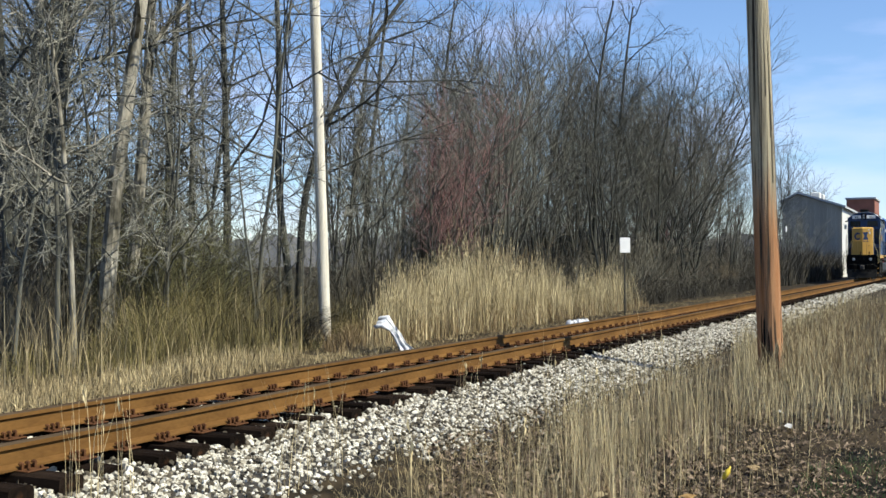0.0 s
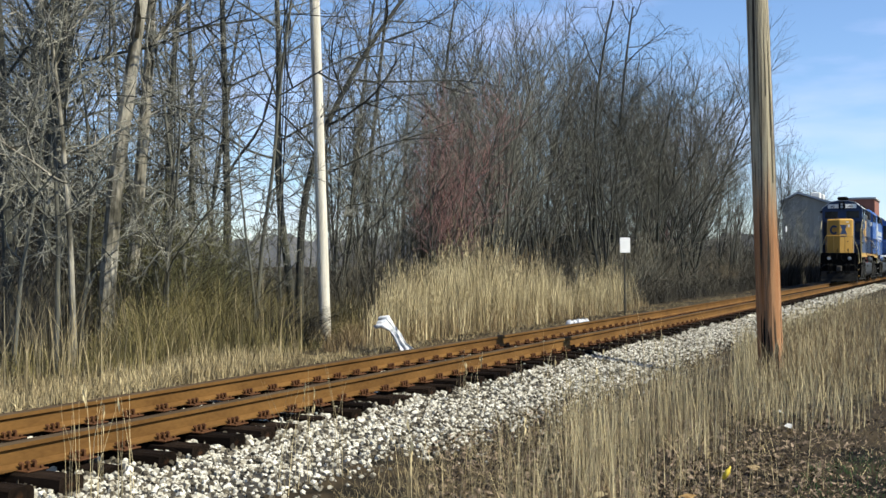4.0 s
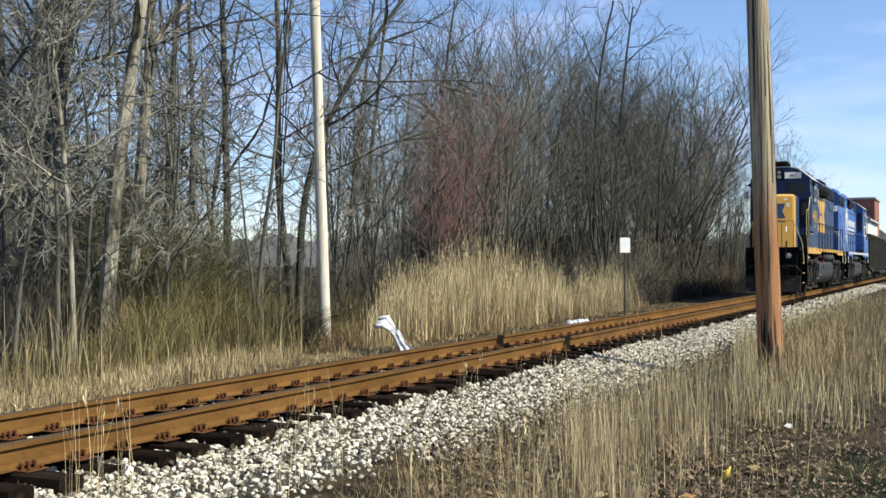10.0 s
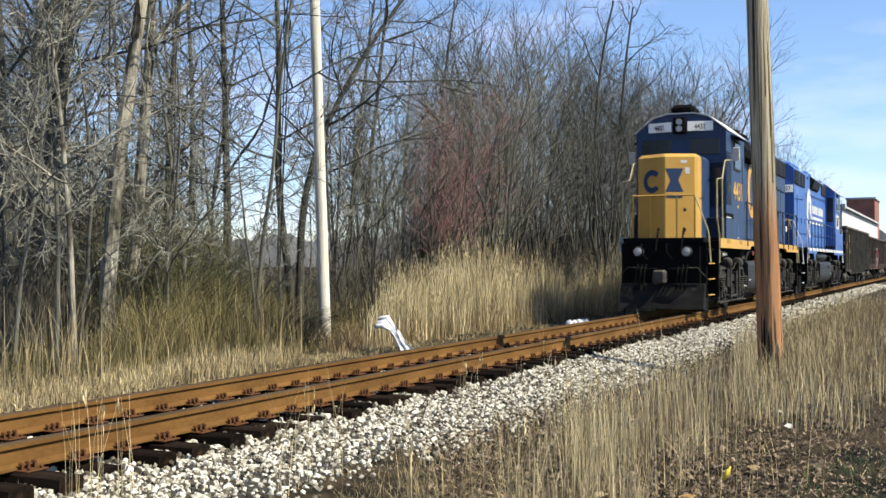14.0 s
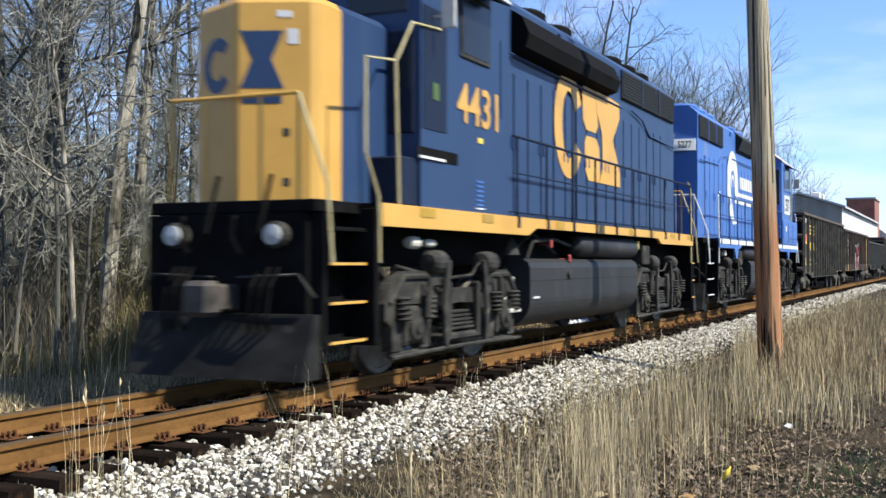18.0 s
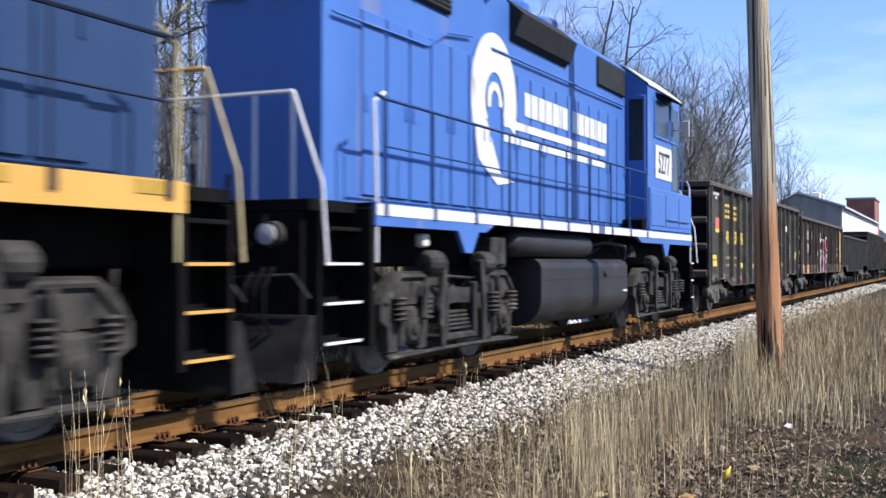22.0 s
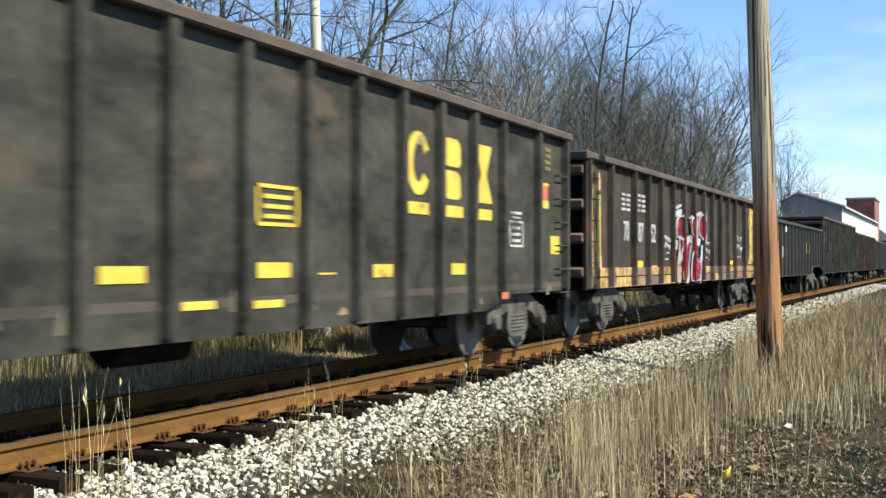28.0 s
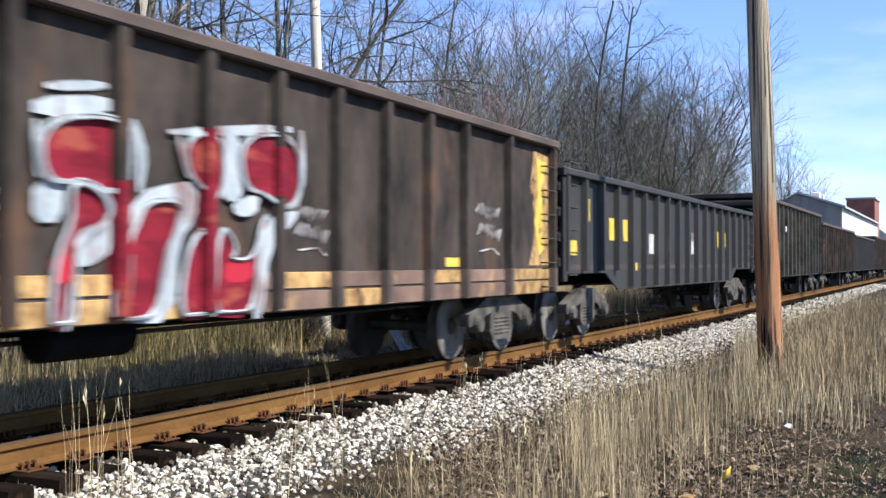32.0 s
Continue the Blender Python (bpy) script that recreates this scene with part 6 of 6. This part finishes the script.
        if m is RD:
            for grow_by, width in ((1.0, 0.016), (1.09, 0.010)):
                cx, cz = sum(p[0] for p in pts) / len(pts), sum(p[1] for p in pts) / len(pts)
                ring = [(cx + (u - cx) * grow_by, gy - 0.042, max(0.88, cz + (w - cz) * grow_by)) for u, w in soft(soft(pts))]
                part("graffiti_outline", Shape().tube(ring + ring[:1], width, 4), P, gr, "pale sprayed outline")
    for k, runs in ((7, ((0.9, 1.9, RD),)), (8, ((0.9, 2.4, RD),)), (9, ((1.9, 2.35, RD),))):
        x = 2.98 + 1.052 * (k - 3)
        for z0, z1, m in runs:
            part("sprayed_rib", Shape().prism([(x - 0.09, SIDE - 0.001), (x + 0.09, SIDE - 0.001), (x + 0.054, SIDE - 0.108), (x - 0.054, SIDE - 0.108)], z0, z1, "z"), m, gr)

    g = gondola("gondola", "low black-green gondola with a drop-bellied side", 17.5, 1.0, 2.80, MAT["gon_black"], MAT["gon_black"], 19, belly=0.2)
    cars.append((g, 71.95))
    for x0, x1, z0, z1, m in ((1.2, 1.45, 2.0, 2.38, Y), (0.3, 0.75, 1.42, 1.66, Y), (5.4, 5.85, 1.48, 1.88, Wt), (9.3, 9.55, 1.5, 2.0, Wt), (2.6, 2.9, 1.7, 2.1, Y), (3.5, 3.8, 1.7, 2.1, Y), (4.4, 4.5, 1.15, 1.3, Y), (12.4, 12.7, 1.7, 2.1, Y), (13.4, 13.7, 1.7, 2.1, Y)):
        mark(g, x0, x1, z0, z1, m)
    for k, (off, L, zt, mt) in enumerate(((90.3, 17.3, 3.45, "gon_dark"), (108.6, 16.6, 3.15, "gon_brown"), (126.2, 16.6, 3.0, "gon_black"), (143.8, 16.6, 3.3, "gon_brown"), (161.4, 16.6, 3.3, "gon_black"))):
        lab = {"gon_dark": "tall dark grey-green gondola behind a low black one", "gon_brown": "faded brown open gondola in the train", "gon_black": "black-green open gondola in the train"}[mt]
        g = gondola("gondola", lab, L, 0.8, zt, MAT[mt], MAT["chord"], 17, seed=20 + k)
        cars.append((g, off))
        mark(g, 0.8, 1.2, 2.1, 2.5, R)
        mark(g, 0.6, 1.0, 1.3, 1.55, Y)
        mark(g, 3.2, 3.6, 1.9, 2.3, Wt)
    return cars


def front_at(t):
    """Where the leading end stands along the line at t seconds."""
    return 9.40 - SPEED * (t - 18.0)


# ---- poles, sign, buildings ----
def build_poles():
    def pole(name, x, y, h, r0, r1, tilt_to, mat, label):
        pts = [Vector((0, 0, -0.3)) + (Vector(tilt_to) * t + Vector((0, 0, h * t))) for t in [i / 14 for i in range(15)]]
        s = Shape().tube(pts, r0, 18, r1)
        ob = empty(name, pose(x, y, ground_z(x, y)), label, "utility pole")
        part("shaft", s, mat, ob, smooth=True)
        return ob
    near = pole("utility_pole", 18.57, 2.75, 11.0, 0.205, 0.15, (-0.30, 0.32, 0), MAT["pole_wood"], "thick weathered wooden utility pole, orange-brown near its foot")
    rng = random.Random(8)
    for k in range(16):
        q = radians(rng.uniform(165, 300))
        z0, z1 = (rng.uniform(-0.1, 0.3), rng.uniform(0.7, 1.6)) if k < 9 else (rng.uniform(1.2, 5.0), rng.uniform(5.2, 8.5))
        at = lambda t, g: Vector((-0.30, 0.32, 0)) * ((t + 0.3) / 11) + Vector((math.cos(q + g), math.sin(q + g), 0)) * (0.2045 - 0.055 * (t + 0.3) / 11) + Vector((0, 0, t))
        w = rng.uniform(0.004, 0.010)
        part("drying_split", Shape().tube([at(z0, 0), at(z0 * 0.6 + z1 * 0.4, 0.04), at(z1, 0.02)], w, 5, w * 0.3), MAT["brush"], near, "long dark drying split in the wood")
    for k in range(9):
        q, top = radians(rng.uniform(150, 232)), rng.uniform(0.5, 1.35)
        foot = lambda t: Vector((-0.30, 0.32, 0)) * ((t + 0.3) / 11) + Vector((math.cos(q), math.sin(q), 0)) * (0.196 - 0.055 * (t + 0.3) / 11) + Vector((0, 0, t))
        part("dark_check", Shape().tube([foot(-0.25), foot(top * 0.4), foot(top * 0.8), foot(top)], rng.uniform(0.018, 0.034), 6, 0.004), MAT["black"], near, "dark weathered wood low on the pole")
    part("tag", Shape().box(-0.03, 0.06, -0.235, -0.22, 2.35, 2.44, 0.004), MAT["sign"], near, "small white tag nailed to the pole")
    pole("bleached_pole", at_px(577, 12.1), 12.1, 10.5, 0.125, 0.10, (-0.24, 0.26, 0), MAT["white_pole"], "slim bleached pale wooden pole behind the track")


def build_sign():
    y = 9.6
    x = at_px(1106, y)
    ob = empty("track_sign", pose(x, y, ground_z(x, y), 0, 0, -42), "small blank white sign on a thin steel post", "sign")
    part("board", Shape().box(-0.19, 0.19, -0.012, 0.0, 2.02, 2.50, 0.01), MAT["sign"], ob)
    part("post", Shape().box(-0.025, 0.025, 0.0, 0.03, -0.1, 2.45), MAT["iron"], ob)


def build_buildings():
    shed = empty("industrial_shed", pose(134, 12, 0), "long grey metal-clad shed with a pitched roof and a white side", "building")
    w = Shape().prism([(0, -0.5), (6.6, -0.5), (6.6, 8.4), (4.8, 9.3), (0, 7.7)], 0, 0.3)
    part("gable_wall", w, MAT["shed"], shed)
    part("side_wall", Shape().box(0.3, 62, 0, 0.3, -0.5, 7.7), MAT["shed_white"], shed, "sunlit white side wall")
    part("back_wall", Shape().box(0.3, 62, 6.3, 6.6, -0.5, 8.4), MAT["shed"], shed)
    part("roof", Shape().prism([(-0.4, 7.6), (4.8, 9.35), (6.9, 8.3), (6.9, 8.5), (4.8, 9.6), (-0.4, 7.85)], -0.4, 62.4), MAT["shed_roof"], shed)
    for x in (2.0, 6.0):
        part("roof_vent", Shape().box(x, x + 1.2, 2.6, 3.6, 8.4, 9.6, 0.1), MAT["shed_white"], shed)
    for k in range(14):
        part("cladding_rib", Shape().box(-0.06, 0.0, 0.2 + 0.46 * k, 0.28 + 0.46 * k, -0.4, 7.7 + 0.1 * min(k, 9)), MAT["shed"], shed)
    b = empty("brick_building", pose(205, 13.0, 0), "tall red-brick industrial block behind the shed", "building")
    part("wall", Shape().box(0, 12, 0, 4.6, -0.5, 12.4), MAT["brickwork"], b)
    part("roof", Shape().box(-0.2, 12.2, -0.2, 4.8, 12.4, 12.7), MAT["shed_roof"], b)


def build_scraps():
    """Wind-blown plastic and litter beside the line."""
    y = 9.3
    x = at_px(690, y)
    s = Shape()
    rows = [((-0.30, 0.0, 0.78), 0.17), ((-0.12, 0.02, 0.80), 0.15), ((0.05, 0.03, 0.62), 0.11), ((0.18, 0.02, 0.42), 0.10), ((0.32, 0.0, 0.20), 0.11), ((0.44, 0.0, 0.05), 0.16), ((0.62, 0.0, 0.0), 0.10)]
    n = 9
    rng = random.Random(2)
    vs = []
    for (a, b, c), w in rows:
        for k in range(n):
            u = k / (n - 1) * 2 - 1
            vs.append((a + rng.uniform(-0.04, 0.04) + 0.42 * u * w, b + 0.5 * u * w + rng.uniform(-0.06, 0.06), max(0.0, c + 0.75 * u * w + rng.uniform(-0.03, 0.03))))
    fs = [(i * n + k, i * n + k + 1, (i + 1) * n + k + 1, (i + 1) * n + k) for i in range(len(rows) - 1) for k in range(n - 1)]
    s.add(vs, fs)
    sheet = thing("plastic_sheet", s, MAT["plastic"], pose(x, y, ground_z(x, y) + 0.02, 0, 0, -65), "torn white plastic sheet caught on dead weeds", "litter", smooth=True)
    sheet.matrix_basis = sheet.matrix_basis @ Matrix.Scale(0.78, 4)
    sheet.modifiers.new("thick", "SOLIDIFY").thickness = 0.008
    for px, w in ((1008, 0.16), (1024, 0.2)):
        y2 = 9.0
        x2 = at_px(px, y2)
        b = Shape()
        for k in range(3):
            b.turned([(0.0, 0.0), (w * (0.8 - 0.2 * k), 0.03), (w * (0.6 - 0.1 * k), 0.16), (0.02, 0.22)], (0.12 * k, 0.06 * k, 0), "z", 9)
        thing("plastic_bag", b, MAT["plastic"], pose(x2, y2, ground_z(x2, y2), 0, 0, px), "crumpled white plastic bag on the verge", "litter")
    xb, yb = at_px(1279, 1.79), 1.79
    bt = thing("bottle", Shape().turned([(0.0, 0.0), (0.034, 0.004), (0.036, 0.13), (0.014, 0.17), (0.014, 0.20), (0.0, 0.2)], (0, 0, 0), "z", 14), MAT["bottle"], pose(xb, yb, ground_z(xb, yb) + 0.03, 25, 20, 0), "small yellow plastic bottle dropped in the dead grass", "bottle", smooth=True)
    bt.matrix_basis = bt.matrix_basis @ Matrix.Scale(0.62, 4)
    for k, (px, y3, m) in enumerate(((1332, 1.62, "weed"), (1378, 1.95, "decal_white"), (1530, 1.55, "tank"), (1065, 2.5, "reed"), (1215, 1.9, "rust"), (1392, 1.7, "decal_white"))):
        x3 = at_px(px, y3)
        thing("scrap_paper", Shape().add([(-0.06, -0.03, 0.02), (0.06, -0.05, 0.04), (0.07, 0.04, 0.01), (-0.04, 0.06, 0.05), (0.0, 0.0, 0.06)], [(0, 1, 4), (1, 2, 4), (2, 3, 4), (3, 0, 4)]), MAT[m], pose(x3, y3, ground_z(x3, y3) + 0.02, 0, 0, 40 * k), "scrap of crumpled litter in the dead leaves", "litter")


def build_wires():
    """Slack cables beside the pale pole."""
    x, y = at_px(516, 12.9), 12.9
    for k, dx in enumerate((0.0, 0.06)):
        s = Shape().tube([(dx + 0.25 * t, 0.02 * k, 7.5 - 6.5 * t + 0.4 * t * (1 - t)) for t in [i / 10 for i in range(11)]][::-1], 0.013, 5)
        ob = thing("hanging_cable", s, MAT["dark_text"], pose(x, y, 0.2, 0, 0, 115), "thin dark cable hanging down between the trees", "cable")
        if k == 0:
            part("splice", Shape().turned([(0.0, -0.12), (0.035, -0.10), (0.035, 0.10), (0.0, 0.12)], (0.05, 0.0, 6.2), "z", 8), MAT["dark_text"], ob, "dark cable splice")


build_ground()
build_track()
build_ballast()
build_poles()
build_sign()
build_buildings()
build_scraps()
build_wires()
build_trees()
build_far_wood()
build_litter()
S, NEAR = MAT["straw"], 12.0
EDGE = lambda x, y: 0.5 + 0.5 * noise.noise(Vector((x * 0.6, y * 0.6, 4.0)))
CHANCE = lambda x, y: 0.5 + 0.62 * noise.noise(Vector((x * 37.1, y * 41.3, 2.0)))


def verge(x, y, p):
    """Share of the near verge's grass that stands at a place: thick in the middle, thinning to the stones and to the leaf litter."""
    d = np.interp(y, [0.6, 1.6, 2.6, 3.7, 4.7], [0.13, 0.26, 1.0, 0.9, 0.06] if x < 15 else [0.6, 0.9, 1.0, 0.8, 0.06])
    d *= np.interp(p, [560, 850, 1040], [0.05, 0.24, 0.95]) * (0.05 + 2.1 * EDGE(x * 2.5, y * 2.5) ** 1.6)
    return (1.0 if x < 15 else 0.75) if CHANCE(x, y) < d else 0.0


blades("verge_grass", spots_in(2300, 0.7, 4.7, 560, 1640, 0.40, 1.05, 1, verge, 0.7, 45, 11), MAT["reed"], "tall dry straw-coloured grass standing on the near verge", "grass", 1, 0.0019, 0.22, 0.03)
blades("short_verge_grass", spots_in(3600, 0.7, 4.7, 560, 1640, 0.15, 0.45, 13, verge, 0.7, 45, 10), MAT["weed"], "brownish bent grass among the taller stalks", "grass", 13, 0.0020, 0.8)
blades("thatch", spots_in(11000, 0.4, 4.75, 600, 1640, 0.05, 0.18, 5, lambda x, y, p: 0.0 if CHANCE(x, y) < 1.2 * (y - 4.0) else 1.0, 1.5, 40, 9), S, "low matted dead grass on the verge", "grass", 5, 0.0020, 1.5)
blades("pale_verge_grass", spots_in(3700, 0.9, 4.6, 1300, 1680, 0.25, 0.75, 23, lambda x, y, p: 1.0 if x > 12.5 and CHANCE(x, y) < 0.4 + 0.5 * EDGE(x, y) else 0.0, 0.7, 60), MAT["reed"], "pale golden grass beyond the utility pole", "grass", 23, 0.0036, 0.35)
blades("bent_grass", spots_in(900, 1.0, 4.2, 640, 1600, 0.35, 0.8, 24, None, 0.9, 24, 10), MAT["straw"], "single long grass stems bent over", "grass", 24, 0.0020, 1.0)
RV = random.Random(77)
blades("verge_thatch", [(x, y, RV.uniform(0.05, 0.2)) for x, y in ((RV.uniform(-14, 34), RV.uniform(-7, 4.5)) for _ in range(11000)) if math.hypot(x, y) > 1.2], S, "low matted dead grass round about", "grass", 26, 0.004, 1.4)
blades("red_weeds", spots_in(2600, 0.6, 3.6, 1340, 1640, 0.25, 0.65, 6, lambda x, y, p: 1.0 if CHANCE(x, y) < 0.16 * (x - 13.5) else 0.0, 0.6, 50), MAT["weed"], "brown dead weeds around the pole's foot", "weeds", 6, 0.0045, 0.5, 0.2)
blades("bramble", spots_in(1200, 11.4, 12.6, 480, 565, 0.5, 1.25, 16, None, 0.8), MAT["brush"], "dark bramble clump beside the pale pole", "bramble", 16, 0.007, 1.3)
blades("pale_bramble", spots_in(150, 11.3, 12.0, 470, 560, 0.35, 0.9, 43, None, 0.8), S, "pale dead stems and leaves caught in the bramble", "bramble", 43, 0.010, 1.5)
blades("tan_tuft", spots_in(260, 10.4, 11.2, 575, 625, 0.3, 0.6, 17, None, 0.8), MAT["weed"], "tan tuft of dead grass at the pale pole's foot", "grass", 17, 0.006, 0.8)
blades("green_grass", spots_in(3400, 0.1, 1.2, 1400, 1700, 0.03, 0.11, 7, lambda x, y, p: 1.0 if x < 10.9 + 2.5 * EDGE(x * 2, y * 2) - 1.2 * y else 0.0, 1.5, 20), MAT["green"], "small patch of fresh green grass", "grass", 7, 0.004, 0.8)
blades("far_verge_grass", spots_in(5200, 9.6, 11.4, -40, 700, 0.2, 0.55, 2, lambda x, y, p: float(np.interp(p, [0, 180, 260, 420, 520, 545, 640, 700], [0.55, 0.5, 0.7, 0.8, 0.6, 0.22, 0.3, 0.5])) * (0.3 + 1.2 * EDGE(x * 2, y * 2))), S, "dry grass along the far side of the track", "grass", 2, 0.005, 0.5)
blades("pale_stalks", spots_in(260, 10.2, 12.6, -40, 540, 0.6, 1.5, 18, lambda x, y, p: 0.4 + EDGE(x * 3, y * 3)), S, "scattered tall pale stalks at the wood's edge", "grass", 18, 0.006, 0.35)
# near-black stems stand for shade behind the trees
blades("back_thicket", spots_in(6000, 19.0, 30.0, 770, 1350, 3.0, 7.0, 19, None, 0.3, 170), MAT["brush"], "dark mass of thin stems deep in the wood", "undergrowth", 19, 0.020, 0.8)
blades("low_verge_grass", spots_in(7000, 8.7, 10.6, -40, 1330, 0.05, 0.18, 12, lambda x, y, p: 1.0 if CHANCE(x, y) < 0.25 + 0.6 * EDGE(x * 2, y * 2) else 0.0, 1.5, 90), S, "short bleached grass beyond the far rail", "grass", 12, 0.006, 1.1)
TOP = lambda p: float(np.interp(p, [600, 640, 690, 740, 800, 850, 900, 950, 985, 1005, 1040, 1085, 1115, 1150], [0.40, 0.50, 0.80, 0.98, 1.2, 1.24, 1.2, 1.14, 0.98, 0.60, 0.9, 0.96, 0.84, 0.25]))
FULL = lambda x, y, p: float(np.interp(p, [600, 680, 720, 790, 985, 1005, 1030, 1110, 1140], [0.14, 0.4, 0.85, 1.0, 1.0, 0.55, 0.8, 0.8, 0.3]))
blades("reed_bed", spots_in(6500, 10.3, 14.2, 600, 1150, 1.0, 1.9, 3, lambda x, y, p: TOP(p) * (0.45 + 0.95 * EDGE(x * 3.1, y * 3.1)) * (0.75 + 0.6 * abs(noise.noise(Vector((x * 23, y * 19, 7))))) if CHANCE(x, y) < FULL(x, y, p) else 0.0, 0.8, 70), MAT["reed"], "dense bed of tall pale dead reeds", "reeds", 3, 0.0062, 0.24, 0.5)
blades("reed_litter", spots_in(6500, 10.1, 13.4, 600, 1150, 0.25, 0.95, 33, lambda x, y, p: TOP(p) * (0.6 + 0.6 * EDGE(x * 2, y * 2)), 0.8, 70), MAT["weed"], "brown broken stalks low among the reeds", "reeds", 33, 0.0058, 0.6)
blades("olive_thicket", spots_in(5200, 11.0, 14.0, -40, 640, 0.4, 1.9, 8, lambda x, y, p: float(np.interp(p, [0, 150, 260, 330, 470, 530, 600], [0.35, 0.4, 0.85, 1.1, 1.0, 0.5, 0.7])) * (0.3 if 540 < p and y < 12.4 else 1.0) if CHANCE(x, y) < np.interp(p, [0, 150, 260], [0.35, 0.4, 1.2]) else 0.0, 0.8), MAT["olive"], "tangled olive-brown briars and stems at the wood's edge", "undergrowth", 8, 0.0055, 0.95)
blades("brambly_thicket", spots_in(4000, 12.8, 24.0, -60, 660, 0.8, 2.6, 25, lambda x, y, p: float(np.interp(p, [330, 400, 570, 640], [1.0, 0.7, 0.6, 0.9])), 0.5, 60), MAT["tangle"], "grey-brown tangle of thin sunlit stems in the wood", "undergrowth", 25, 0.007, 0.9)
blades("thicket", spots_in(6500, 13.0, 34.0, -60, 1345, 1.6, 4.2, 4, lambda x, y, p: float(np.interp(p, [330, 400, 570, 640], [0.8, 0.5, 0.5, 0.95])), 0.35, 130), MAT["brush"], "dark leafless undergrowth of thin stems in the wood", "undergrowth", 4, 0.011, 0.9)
# dark stand added where the near wood lies in shade
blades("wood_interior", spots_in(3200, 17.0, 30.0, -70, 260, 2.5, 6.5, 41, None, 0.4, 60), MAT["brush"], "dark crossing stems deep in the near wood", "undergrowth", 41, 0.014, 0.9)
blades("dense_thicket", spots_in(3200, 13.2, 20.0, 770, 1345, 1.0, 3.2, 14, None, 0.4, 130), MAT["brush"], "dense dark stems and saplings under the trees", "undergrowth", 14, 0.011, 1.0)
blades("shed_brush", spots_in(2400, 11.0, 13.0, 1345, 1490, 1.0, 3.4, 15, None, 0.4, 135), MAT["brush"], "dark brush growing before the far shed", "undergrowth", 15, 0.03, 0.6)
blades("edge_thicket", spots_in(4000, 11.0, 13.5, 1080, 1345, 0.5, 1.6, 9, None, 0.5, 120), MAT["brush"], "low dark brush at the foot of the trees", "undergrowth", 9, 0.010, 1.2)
STALKS = [(120, 5.3, 0.95), (138, 5.35, 1.05), (160, 5.25, 1.1), (176, 5.3, 0.95), (212, 5.2, 0.9), (232, 5.2, 1.0), (488, 4.8, 0.95), (503, 4.75, 1.1), (520, 4.8, 0.9), (545, 4.75, 1.0),
          (584, 4.8, 1.1), (598, 4.75, 1.15), (806, 5.5, 0.6), (813, 5.5, 0.75), (825, 5.55, 0.65), (838, 5.5, 0.55), (915, 5.5, 0.55), (968, 5.4, 0.65), (1000, 5.3, 0.6), (1120, 5.1, 0.9), (1152, 5.2, 0.6), (1242, 5.1, 0.8)]
for k in range(3):
    blades("lone_stalks", [(at_px(p + 4 * k, y - 0.06 * k), y - 0.06 * k, h * (1 - 0.1 * k)) for p, y, h in STALKS], MAT["reed"], "scattered tall dry stalks growing from the ballast", "weeds", 30 + k, 0.0023, 0.32, 0.15)
LEAD = lead_locomotive()
SECOND = second_locomotive()
CARS = build_cars()


def motions():
    """The train runs by at an even speed; every wheel turns with it."""
    near = lambda off: [(t, pose(front_at(t) + off, TRACK_Y, 0)) for t in (0.0, 8.0, 16.0, 24.0, 32.0)]
    walk(LEAD, near(0.0))
    back = 18.42 + LENGTH
    walk(SECOND, [(t, pose(front_at(t) + back, TRACK_Y, 0, 0, 0, 180)) for t in (0.0, 8.0, 16.0, 24.0, 32.0)])
    for car, off in CARS:
        walk(car, near(off))
    for ob, x, r, sign in WHEELS:
        step = 0.15
        rows = []
        for i in range(int(32 / step) + 2):
            t = min(32.0, i * step)
            rows.append((t, pose(x, 0, r, 0, -sign * math.degrees(SPEED * t / r) % 360, 0)))
        walk(ob, rows)


motions()
